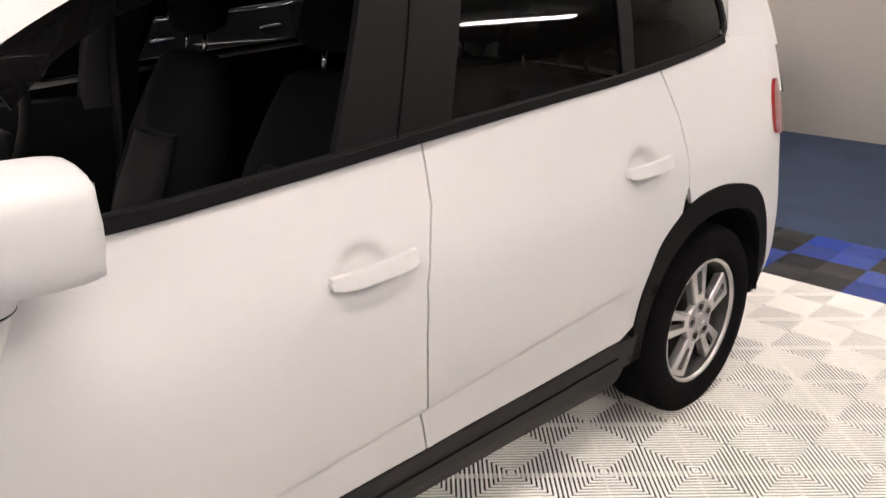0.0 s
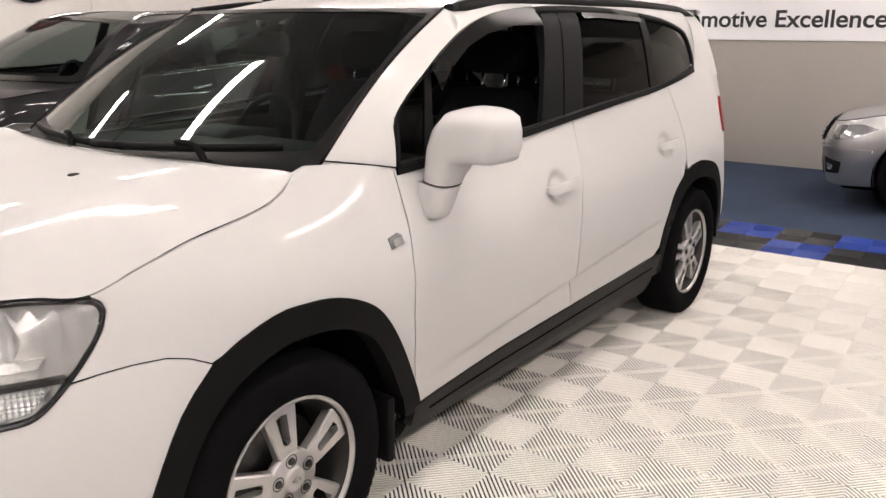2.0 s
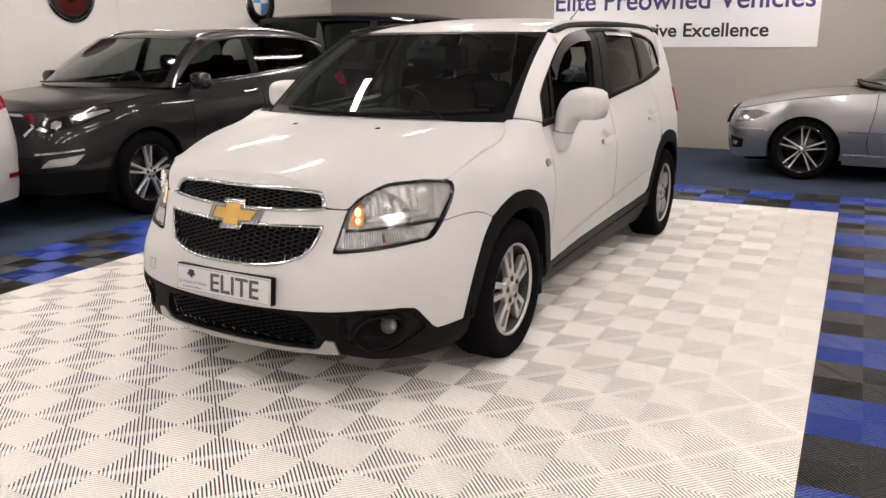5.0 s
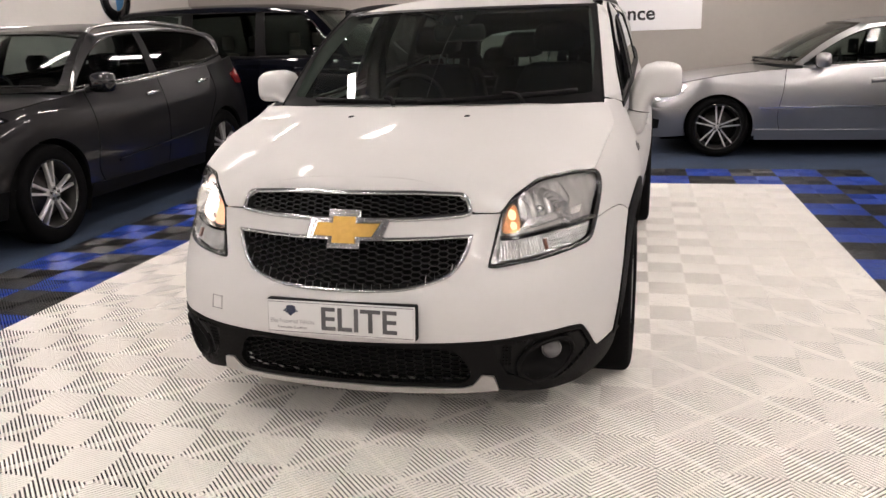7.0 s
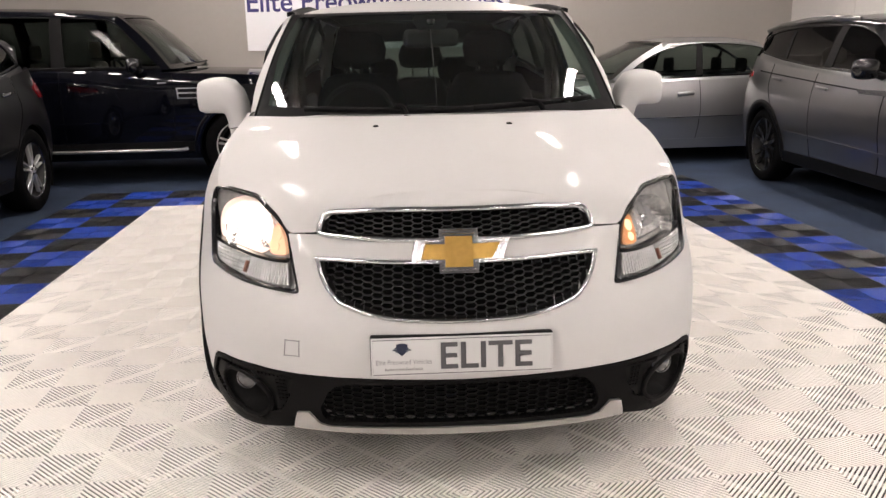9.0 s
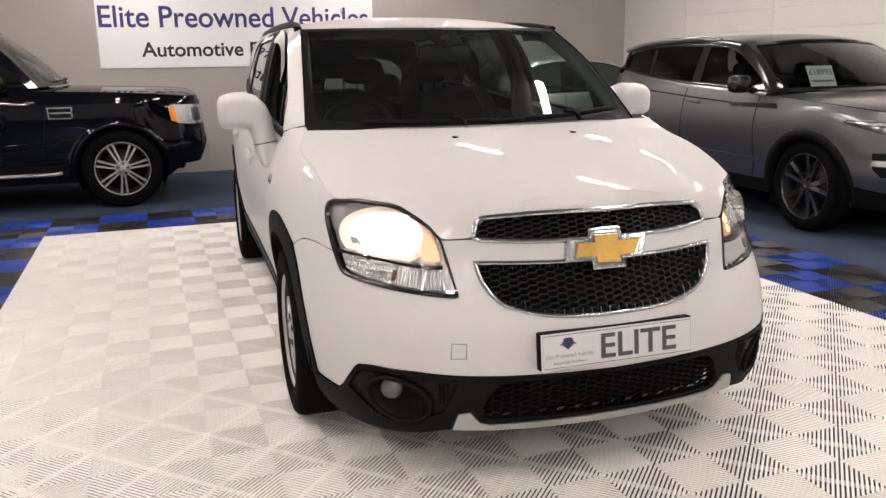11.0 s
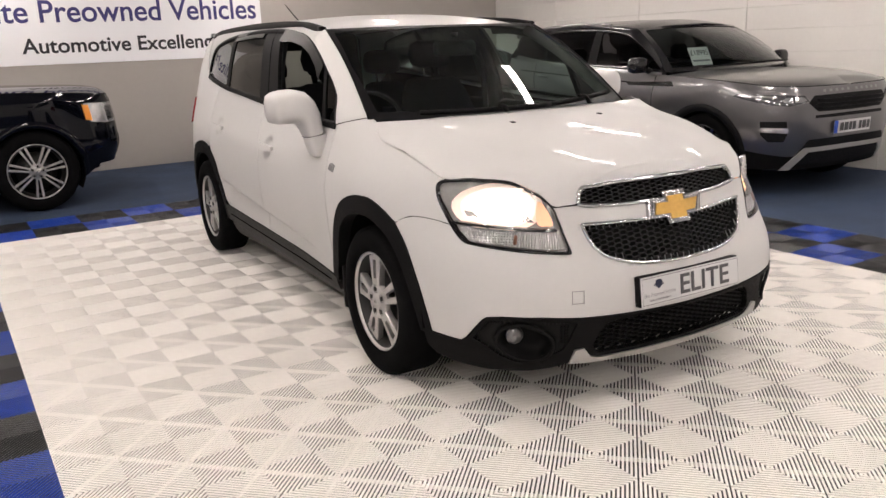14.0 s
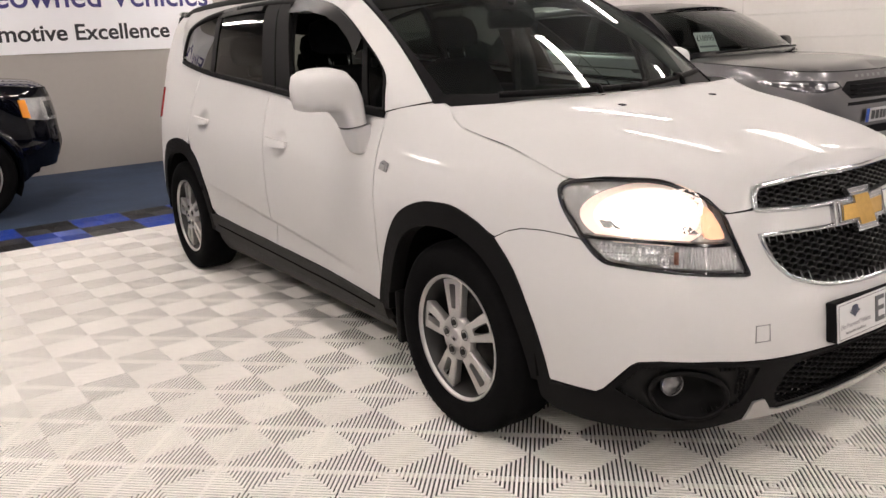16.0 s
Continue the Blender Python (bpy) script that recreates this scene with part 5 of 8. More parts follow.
# windscreen with a black printed band, and the rear screen
us, vs = np.linspace(-1, 1, 33), np.linspace(0, 1, 19)
rows = [[screen(u, v) for u in us] for v in vs]
pane = part_data("windscreen", mesh_of("windscreen", *loft(rows)), SCREEN_GLASS, orlando, "clear windscreen with a black edge")
pane.visible_shadow = False
band = lambda u, v, off=0.0: screen(u, v, off)
ring = smooth_line([(-0.95, 0.035), (0.95, 0.035), (0.955, 0.5), (0.94, 0.955), (0.0, 0.955), (-0.94, 0.955), (-0.955, 0.5)], 1, True)
v, f = ring_sheet([(-1, 0), (0, 0), (1, 0), (1, 0.5), (1, 1), (0, 1), (-1, 1), (-1, 0.5)], [(-0.94, 0.09), (0, 0.065), (0.94, 0.09), (0.972, 0.5), (0.955, 0.955), (0, 0.965), (-0.955, 0.955), (-0.972, 0.5)], band, 0.002, 0.0, False, 120)
part_data("screen_band", mesh_of("screen_band", v, f), SATIN_BLACK, pane, "black printed screen edge")
for sg in (1, -1):
    edge = [Vector(screen(sg * 1.0, t, 0.003)) for t in np.linspace(0, 1, 14)]
    part_data("screen_seal", mesh_of("screen_seal", *tube(edge, 0.005, 6)), SATIN_BLACK, pane)
hump = [(-0.12, 0.955), (0.12, 0.955), (0.12, 0.84), (0.09, 0.77), (-0.09, 0.77), (-0.12, 0.84)]
v, f = sheet(hump, screen, 0.06, (), 0, False, -0.004, 0.05)
part_data("sensor_patch", mesh_of("sensor_patch", v, f), GLOSS_BLACK, pane)
rows = []
for t in np.linspace(0, 1, 8):
    z = 1.02 + 0.53 * t
    y = 3.60 - 0.20 * t ** 1.3
    w = 0.74 - 0.13 * t
    rows.append([(w * u, y - 0.10 * u ** 4, z) for u in np.linspace(-1, 1, 15)])
v, f = loft(rows)
g = part_data("rear_screen", mesh_of("rear_screen", v, f), REAR_GLASS, orlando, "tinted rear screen")
hatch = lambda u, z, off=0.0: (u, 3.56 - 0.20 * ((z - 1.02) / 0.53) ** 1.3 - 0.10 * (u / 0.74) ** 4 + off, z)
put("tailgate_trim", ring_sheet([(-0.71, 1.03), (0.71, 1.03), (0.62, 1.53), (-0.62, 1.53)], smooth_line([(-0.43, 1.13), (0.43, 1.13), (0.40, 1.37), (-0.40, 1.37)], 4, True), hatch, 0.0, 0.02, False, 96), CABIN, g, "dark tailgate lining")
for mirror, sg in SIDES:
    v, f = loft([[Vector(green(3.2, z, -0.002)), Vector(green(3.42 - 0.25 * (z - 1.2), z, 0.0)), Vector(((0.74 - 0.13 * (z - 1.02) / 0.53) * 0.97, 3.50 - 0.20 * ((z - 1.02) / 0.53) ** 1.3, z))] for z in np.linspace(1.03, 1.545, 9)], mirror=mirror)
    part_data("tail_pillar", mesh_of("tail_pillar", v, f), WHITE_PAINT, orlando)
    tail = smooth_line([(4.81, 0.92), (4.87, 0.90), (5.02, 0.91), (5.05, 1.0), (5.0, 1.06), (4.93, 1.09), (4.87, 1.07), (4.82, 1.0)], 3, True)
    skin("tail_lamp", tail, RED_LENS, mirror=mirror, off=0.012, depth=0.03, step=0.03, label="red tail lamp")
v, f = loft([[(x, 3.39, 1.555), (x, 3.46, 1.545), (x, 3.42, 1.525)] for x in np.linspace(-0.58, 0.58, 12)])
part_data("tail_spoiler", mesh_of("tail_spoiler", v, f), WHITE_PAINT, orlando)
part_data("roof_aerial", mesh_of("roof_aerial", *tube([(0, 2.95, 1.585), (0, 3.10, 1.65), (0, 3.32, 1.76)], 0.004, 6, taper=lambda t: 1.6 - t)), SATIN_BLACK, orlando, "thin black roof aerial")

# cowl, wipers, washer jets
rows = [[(u * 0.75, 0.00 + 0.205 * abs(u) ** 2.2 + k * 0.10, 1.052 + 0.018 * u * u + 0.004 * k) for u in np.linspace(-1, 1, 21)] for k in (-0.5, 0, 0.5, 1.0)]
part_data("scuttle", mesh_of("scuttle", *loft(rows)), BLACK_PLASTIC, orlando, "black scuttle panel")


def wiper(pivot, u0, u1, v0, v1):
    blade = [Vector(screen(u0 + (u1 - u0) * t, v0 + (v1 - v0) * t, 0.022)) for t in np.linspace(0, 1, 14)]
    w = part_data("wiper", mesh_of("wiper", *tube(blade, 0.008, 6, flat=1.6)), SATIN_BLACK, orlando, "black windscreen wiper")
    mid = blade[7]
    arm = smooth_line([Vector(pivot), Vector(pivot).lerp(mid, 0.4) + Vector((0, 0, 0.042)), mid + Vector((0, -0.008, 0.018))], 5)
    part_data("wiper_arm", mesh_of("wiper_arm", *tube(arm, 0.011, 6, taper=lambda t: 1.2 - 0.5 * t)), SATIN_BLACK, w)
    v, f = lathe([(0.001, 0.034), (0.014, 0.030), (0.017, 0.0)], 14, "z")
    v = [(Vector(p) + Vector(pivot)) for p in v]
    part_data("wiper_cap", mesh_of("wiper_cap", v, f), SATIN_BLACK, w)


wiper((0.44, 0.125, 1.060), -0.03, 0.86, 0.052, 0.088)
wiper((-0.12, 0.045, 1.055), -0.72, 0.18, 0.056, 0.058)
for sg in (1, -1):
    part("washer_jet", box((sg * 0.245 - 0.011, -0.172, 1.050), (sg * 0.245 + 0.011, -0.142, 1.072), 0.006), SATIN_BLACK, orlando)

# door handles in their cups
for mirror, sg in SIDES:
    for s0, z0 in HANDLES:
        def bar(s, z, off=0.0):
            k = max(0, 1 - ((s - s0) / 0.118) ** 4)
            return shell(s, z + 0.04 * (s - s0), off + 0.020 * k)
        v, f = sheet(smooth_line([(s0 - 0.112, z0 - 0.006), (s0 - 0.09, z0 - 0.015), (s0 + 0.09, z0 - 0.017), (s0 + 0.110, z0 - 0.006), (s0 + 0.112, z0 + 0.008), (s0 + 0.09, z0 + 0.015), (s0 - 0.09, z0 + 0.014), (s0 - 0.11, z0 + 0.006)], 2, True), bar, 0.012, (), 0.014, mirror, 0.012)
        h = part_data("door_handle", mesh_of("door_handle", v, f), WHITE_PAINT, orlando, "white door handle over a hollow")


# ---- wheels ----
# barrel colour carries the shade behind the spokes
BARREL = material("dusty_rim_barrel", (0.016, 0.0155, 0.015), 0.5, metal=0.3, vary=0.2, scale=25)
RECESS_SHADE = material("dark_wheel_nut", (0.03, 0.03, 0.03), 0.4, metal=0.5)
def wheel_thing(parent, name, radius, rim, width, sg, pairs, split, mat_spoke, mat_rim, hub=0.055, spoke_w=0.020, fork=0.0, nuts=5, turn=0.0, label="", disc=True, tread=True, dish=0.03, plate=None):
    """A road wheel built round x = 0, its face towards +x; sg turns the face to the other side."""
    w = width / 2
    root_ = new(name)
    root_.parent = parent
    tagged(root_, label)
    prof = [(rim - 0.012, -w * 0.80), (rim + 0.004, -w * 0.86), (rim + 0.02, -w * 0.97), ((rim + radius) / 2, -w), (radius - 0.022, -w * 0.94), (radius - 0.006, -w * 0.80), (radius, -w * 0.55), (radius, 0), (radius, w * 0.55),
            (radius - 0.006, w * 0.80), (radius - 0.022, w * 0.94), ((rim + radius) / 2 + 0.012, w * 0.995), ((rim + radius) / 2 - 0.012, w), (rim + 0.02, w * 0.97), (rim + 0.006, w * 0.86), (rim - 0.006, w * 0.80)]
    v, f = lathe(prof, 64)
    tv, tf = [], []
    if tread:
        for k in range(72):
            a = 2 * math.pi * k / 72
            for sd in (1, -1):
                i = len(tv)
                for x, r, b in ((0.60, 0.0012, 0.0), (0.80, -0.0045, 0.012), (0.93, -0.0180, 0.02)):
                    for c in (a + b * sd, a + b * sd + 0.05):
                        tv.append((x * w * sd, (radius + r) * math.cos(c), (radius + r) * math.sin(c)))
                for q in (i, i + 2):
                    tf.append((q, q + 2, q + 3, q + 1))
    tyre = part_data("tyre", mesh_of("tyre", *joined((v, f), (tv, tf))), RUBBER, root_, "black rubber tyre")
    face = w * (0.76 if plate else 0.62)
    prof = [(rim - 0.004, w * 0.80), (rim + 0.004, w * 0.84), (rim + 0.003, w * 0.88), (rim - 0.005, w * 0.87), (rim - 0.009, w * 0.78)]
    v, f = lathe(prof, 64)
    part_data("rim", mesh_of("rim", v, f), mat_rim, root_, "alloy rim")
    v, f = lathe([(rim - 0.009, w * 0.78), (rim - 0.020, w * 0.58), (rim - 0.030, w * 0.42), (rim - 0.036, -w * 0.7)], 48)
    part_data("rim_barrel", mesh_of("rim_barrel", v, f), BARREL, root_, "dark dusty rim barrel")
    bm = bmesh.new()
    outer = rim - 0.012
    for k in range(pairs):
        base = turn + 2 * math.pi * k / pairs
        arms = ((-split, -1), (split, 1)) if split else ((0, 0),)
        d, e = Vector((0, math.cos(base), math.sin(base))), Vector((0, -math.sin(base), math.cos(base)))
        if plate:
            # a broad flat spoke with a slot in its outer half: half widths at hub and rim, slot start, its half widths
            w0, w1, rs, s0, s1 = plate[:5]
            slot = ((rs + 0.004, s0), (plate[5], s1), (plate[5] + 0.004, 0.0), (outer, 0.0)) if len(plate) > 5 else ((rs + 0.004, s0), ((rs + outer) / 2, (s0 + s1) / 2), (outer, s1))
            r0 = hub * 0.6
            wide = lambda r: w0 + (w1 - w0) * max(0, (r - r0) / (outer - r0)) ** 1.3
            for sgn in (-1, 1):
                prev = None
                for r, o in ((r0, 0.0), ((r0 + rs) / 2, 0.0), (rs, 0.0)) + slot:
                    h = face + 0.004 - 0.010 * ((r - r0) / (outer - r0)) ** 2
                    c = d * r
                    ring_ = [(e * sgn * o, h - dish * (o > 0)), (e * sgn * o, h), (e * sgn * (wide(r) - 0.004), h), (e * sgn * wide(r), h - 0.005), (e * sgn * wide(r), h - dish)]
                    quad = [bm.verts.new(c + q + Vector((z, 0, 0))) for q, z in ring_]
                    if prev:
                        for i in range(4):
                            bm.faces.new((prev[i], prev[i + 1], quad[i + 1], quad[i]))
                    prev = quad
            continue
        for off, sgn in arms:
            pts = []
            for r, h in ((hub * 0.7, face + 0.004), (outer * 0.55, face - 0.002), (outer, w * 0.74)):
                k = (r - hub * 0.7) / (outer - hub * 0.7)
                o = sgn * outer * math.sin(split) * (fork + (1 - fork) * k)
                pts.append((d * r + e * o, e * spoke_w * (1.05 - 0.1 * k if split else 1.0), h))
            prev = None
            for c, g, h in pts:
                quad = [bm.verts.new(c - g + Vector((h - dish, 0, 0))), bm.verts.new(c - g * 0.88 + Vector((h, 0, 0))), bm.verts.new(c + g * 0.88 + Vector((h, 0, 0))), bm.verts.new(c + g + Vector((h - dish, 0, 0)))]
                if prev:
                    for i in range(3):
                        bm.faces.new((prev[i], prev[i + 1], quad[i + 1], quad[i]))
                prev = quad
    part("spokes", bm, mat_spoke, root_, "alloy spokes", smooth=False)
    v, f = lathe([(hub, face - 0.02), (hub, face + 0.002), (hub * 0.93, face + 0.006), (hub * 0.44, face + 0.0055), (hub * 0.43, face + 0.010), (hub * 0.36, face + 0.014), (0.0005, face + 0.015)], 32)
    cap = part_data("hub_cap", mesh_of("hub_cap", v, f), mat_spoke, root_)
    bm = bmesh.new()
    for lo, hi in (((-0.014, -0.004), (0.014, 0.004)), ((-0.005, -0.009), (0.005, 0.009))):
        block(bm, (face + 0.0145, lo[0], lo[1]), (face + 0.0165, hi[0], hi[1]))
    part("cap_mark", bm, EMBLEM_RIM, cap, smooth=False)
    for k in range(nuts):
        bm = bmesh.new()
        a = turn + 2 * math.pi * k / nuts
        bmesh.ops.create_cone(bm, cap_ends=True, segments=10, radius1=0.0115, radius2=0.010, depth=0.012, matrix=Matrix.Translation((face + 0.005, hub * 0.70 * math.cos(a), hub * 0.70 * math.sin(a))) @ pose(0, 0, 0, 0, 90, 0))
        nut = part("wheel_nut", bm, STEEL, root_, smooth=False)
        # dark ring on the hub paints the shade of the nut's hole
        v, f = lathe([(0.019, face + 0.0068), (0.017, face + 0.0075), (0.0165, face + 0.004), (0.010, face + 0.004)], 20)
        put("nut_recess", ([(x, y + hub * 0.70 * math.cos(a), z + hub * 0.70 * math.sin(a)) for x, y, z in v], f), RECESS_SHADE, nut)
    if disc:
        v, f = lathe([(0.0005, w * 0.1), (rim * 0.70, w * 0.1), (rim * 0.70, w * 0.1 - 0.02), (0.0005, w * 0.1 - 0.02)], 40)
        part_data("brake_disc", mesh_of("brake_disc", v, f), STEEL, root_, "steel brake disc")
    v, f = lathe([(0.0005, -w * 0.3), (rim - 0.034, -w * 0.3)], 32)
    part_data("wheel_back", mesh_of("wheel_back", v, f), VOID, root_)
    return root_


def wheel_at(parent, src, x, y, z, sg):
    m = pose(x, y, z, 0, 0, 0 if sg > 0 else 180)
    w = copy_thing(src, m)
    w.parent = parent
    return w


first = wheel_thing(orlando, "wheel", 0.332, 0.217, 0.215, 1, 5, 0.205, ALLOY, ALLOY, hub=0.078, dish=0.030, plate=(0.029, 0.056, 0.100, 0.012, 0.018, 0.182), nuts=5, turn=0.45, label="silver ten-spoke alloy wheel")
first.matrix_basis = pose(0.795, -0.013, 0.332)
for x, y, sg, a in ((-0.795, -0.013, -1, 0.4), (0.795, 2.76, 1, 0), (-0.795, 2.76, -1, 0)):
    w = wheel_at(orlando, first, x, y, 0.332, sg)

# short flaps closing the front arches against the sills
for sg in (1, -1):
    a, b = sorted((sg * 0.64, sg * 0.868))
    part("arch_flap", box((a, 0.372, 0.190), (b, 0.408, 0.40), 0.012, 2), BLACK_PLASTIC, orlando)

# ---- door mirrors ----
for mirror, sg in SIDES:
    # one shell from the outer tip inward, bending down into a tapered foot on the door
    power = lambda q, e: math.copysign(abs(q) ** e, q)

    def section(cx, cy, cz, bend, deep, high, e):
        b = radians(bend)
        row = []
        for a in np.linspace(0, 2 * math.pi, 32, endpoint=False):
            p, q = deep * power(math.cos(a), e), high * power(math.sin(a), e)
            y = cy + p if bend > 30 else min(cy + p, 0.748)
            row.append((sg * (cx - q * math.sin(b)), y, cz + q * math.cos(b)))
        return row
    tip = [(1.069, 0.690, 1.138, 0, 0.020, 0.020, 0.9), (1.067, 0.688, 1.140, 0, 0.062, 0.048, 0.7), (1.058, 0.684, 1.142, 0, 0.090, 0.066, 0.6), (1.035, 0.680, 1.145, 0, 0.105, 0.075, 0.55),
           (1.000, 0.674, 1.149, 0, 0.110, 0.079, 0.55), (0.958, 0.668, 1.150, 2, 0.110, 0.080, 0.55), (0.925, 0.660, 1.141, 14, 0.106, 0.078, 0.58), (0.903, 0.650, 1.117, 33, 0.096, 0.070, 0.65),
           (0.890, 0.638, 1.084, 58, 0.082, 0.060, 0.75), (0.884, 0.626, 1.047, 74, 0.069, 0.052, 0.8), (0.880, 0.615, 1.012, 80, 0.062, 0.047, 0.8)]
    foot = [(0.872, 0.612, 1.009, 80, 0.061, 0.054, 0.7), (0.868, 0.603, 0.972, 80, 0.056, 0.050, 0.6), (0.864, 0.597, 0.940, 80, 0.050, 0.045, 0.55), (0.861, 0.593, 0.920, 80, 0.045, 0.040, 0.55), (0.857, 0.591, 0.912, 80, 0.038, 0.032, 0.6), (0.853, 0.590, 0.910, 80, 0.002, 0.010, 1.0)]
    v, f = loft([section(*q) for q in tip], closed=True)
    house = part_data("door_mirror", mesh_of("door_mirror", v, f + [tuple(range(32))[::-1]]), WHITE_PAINT, orlando, "white door mirror on a body-coloured stalk")
    put("mirror_foot", loft([section(*q) for q in foot], closed=True), WHITE_PAINT, house)
    put("mirror_joint", tube(section(*tip[-1]), 0.0014, 5, closed=True), VOID, house)
    v, f = sheet([(0.925, 1.088), (1.045, 1.085), (1.05, 1.205), (0.935, 1.212)], lambda a, b, o=0.0: (a, 0.7505, b), 0.05, (), 0, mirror)
    put("mirror_glass", (v, f), CHROME, house)

# ---- cabin ----
part("dashboard", box((-0.72, 0.36, 0.72), (0.72, 0.95, 1.035), 0.09, 4), CABIN, orlando, "dark grey dashboard")
v, f = loft([[(x, y, z + 0.0) for x in np.linspace(-0.72, 0.72, 12)] for y, z in ((0.12, 1.03), (0.30, 1.045), (0.55, 1.045), (0.75, 1.02), (0.85, 0.96))])
part_data("dash_top", mesh_of("dash_top", v, f), CABIN, orlando)
part("instrument_hood", box((-0.50, 0.70, 0.98), (-0.22, 0.90, 1.065), 0.04, 3), CABIN, orlando)
ring = [(-0.36 + 0.185 * math.cos(a), 1.02 + 0.185 * math.sin(a) * 0.42 * 0.9, 1.00 + 0.185 * math.sin(a) * 0.90) for a in np.linspace(0, 2 * math.pi, 32, endpoint=False)]
wheel_ = part_data("steering_wheel", mesh_of("steering_wheel", *tube(ring, 0.015, 8, closed=True)), CABIN, orlando, "black steering wheel")
part("wheel_boss", box((-0.44, 1.0, 0.93), (-0.28, 1.05, 1.04), 0.025, 3), CABIN, wheel_)
part("cabin_floor", box((-0.78, 0.5, 0.30), (0.78, 3.4, 0.36), 0.01), CABIN, orlando)
part("centre_console", box((-0.12, 0.8, 0.36), (0.12, 1.9, 0.68), 0.05, 3), CABIN, orlando)
mirror_ = part("interior_mirror", box((-0.13, 0.70, 1.345), (0.13, 0.74, 1.430), 0.028, 3), CABIN, orlando, "black rear-view mirror")
put("mirror_arm", tube([(0, 0.72, 1.41), (0, 0.72, 1.47)], 0.018, 8), CABIN, mirror_)
put("dash_camera_cable", tube([Vector(screen(-0.008, v, -0.012)) for v in np.linspace(0.10, 0.84, 12)], 0.0022, 5), CABIN, orlando, "thin black cable down the windscreen")
for mirror, sg in SIDES:
    # inner door trims and pillar trims
    a, b = sorted((sg * 0.745, sg * 0.80))
    part("door_trim", box((a, 0.60, 0.40), (b, 2.9, 1.045), 0.03, 2), CABIN, orlando)
    a, b = sorted((sg * 0.705, sg * 0.735))
    rows = [[(sg * (x1 - dx), y1 + dy, z1) for dx, dy in ((0.0, -0.105), (0.004, 0.0), (0.0, 0.105), (0.035, 0.09), (0.035, -0.09))] for x1, y1, z1 in ((0.775, 1.50, 1.00), (0.755, 1.53, 1.20), (0.715, 1.57, 1.36), (0.655, 1.62, 1.50))]
    put("pillar_trim", loft(rows, closed=True), FABRIC_GREY, orlando, "dark grey pillar trim")
    put("screen_pillar_trim", tube([Vector(screen(sg * 0.985, v, -0.05)) for v in np.linspace(0.05, 1.0, 10)], 0.030, 8), CABIN_GREY, orlando, "grey pillar trim")
    part_data("belt_strap", mesh_of("belt_strap", *tube([(sg * 0.70, 1.53, 1.40), (sg * 0.69, 1.50, 1.0), (sg * 0.66, 1.45, 0.5)], 0.022, 6, flat=0.2)), CABIN, orlando)
v, f = sheet([(-0.56, 0.97), (0.56, 0.97), (0.58, 1.5), (0.56, 3.2), (-0.56, 3.2), (-0.58, 1.5)], lambda a, b, o=0.0: (a, b, roof(a, b)[2] - 0.03), 0.15, (), 0)
part_data("headlining", mesh_of("headlining", v, f), CABIN_GREY, orlando, "pale grey headlining")


def padded(rows_, name, mat_, parent):
    """A cushion through cross-sections: centre, half width, half depth, and the way its depth points."""
    out = []
    for (cx, cy, cz), hw, hd, (dy, dz) in rows_:
        row = []
        for a in np.linspace(0, 2 * math.pi, 20, endpoint=False):
            ca, sa = math.cos(a), math.sin(a)
            p, q = math.copysign(abs(ca) ** 0.6, ca) * hw, math.copysign(abs(sa) ** 0.7, sa) * hd
            row.append((cx + p, cy + q * dy, cz + q * dz))
        out.append(row)
    v, f = loft(out, closed=True)
    f = f + [tuple(range(20)), tuple(range(len(v) - 20, len(v)))[::-1]]
    return part_data(name, mesh_of(name, v, f), mat_, parent)


def seat(x, y, wide, tall):
    back = padded([((x, y + 0.10, 0.60), wide, 0.07, (1, 0.2)), ((x, y + 0.15, 0.75), wide + 0.01, 0.085, (1, 0.2)), ((x, y + 0.22, 0.95), wide, 0.075, (1, 0.2)), ((x, y + 0.28, tall - 0.08), wide * 0.86, 0.06, (1, 0.2)), ((x, y + 0.30, tall), wide * 0.70, 0.04, (1, 0.2)), ((x, y + 0.305, tall + 0.02), wide * 0.5, 0.01, (1, 0.2))], "seat", FABRIC, orlando)
    tagged(back, "black cloth car seat with grey centre panel")
    padded([((x, y - 0.42, 0.52), wide * 0.9, 0.05, (0, 1)), ((x, y - 0.36, 0.54), wide, 0.08, (0, 1)), ((x, y - 0.1, 0.53), wide, 0.09, (0, 1)), ((x, y + 0.12, 0.53), wide * 0.95, 0.08, (0, 1))], "seat_cushion", FABRIC, back)
    padded([((x, y + 0.085 - 0.055, 0.66), wide * 0.5, 0.035, (1, 0.2)), ((x, y + 0.15 - 0.07, 0.80), wide * 0.5, 0.03, (1, 0.2)), ((x, y + 0.22 - 0.065, 0.97), wide * 0.45, 0.03, (1, 0.2))], "seat_panel", FABRIC_GREY, back)
    padded([((x, y + 0.32, tall + 0.085), 0.10, 0.03, (1, 0.2)), ((x, y + 0.325, tall + 0.10), 0.14, 0.05, (1, 0.2)), ((x, y + 0.335, tall + 0.16), 0.15, 0.055, (1, 0.2)), ((x, y + 0.345, tall + 0.225), 0.13, 0.045, (1, 0.2)), ((x, y + 0.35, tall + 0.25), 0.08, 0.015, (1, 0.2))], "headrest", FABRIC, back)
    for dx in (-0.055, 0.055):
        part_data("headrest_post", mesh_of("headrest_post", *tube([(x + dx, y + 0.31, tall - 0.01), (x + dx, y + 0.325, tall + 0.095)], 0.007, 8)), CHROME, back, "chrome headrest post")


for x in (-0.37, 0.37):
    seat(x, 1.33, 0.275, 1.185)
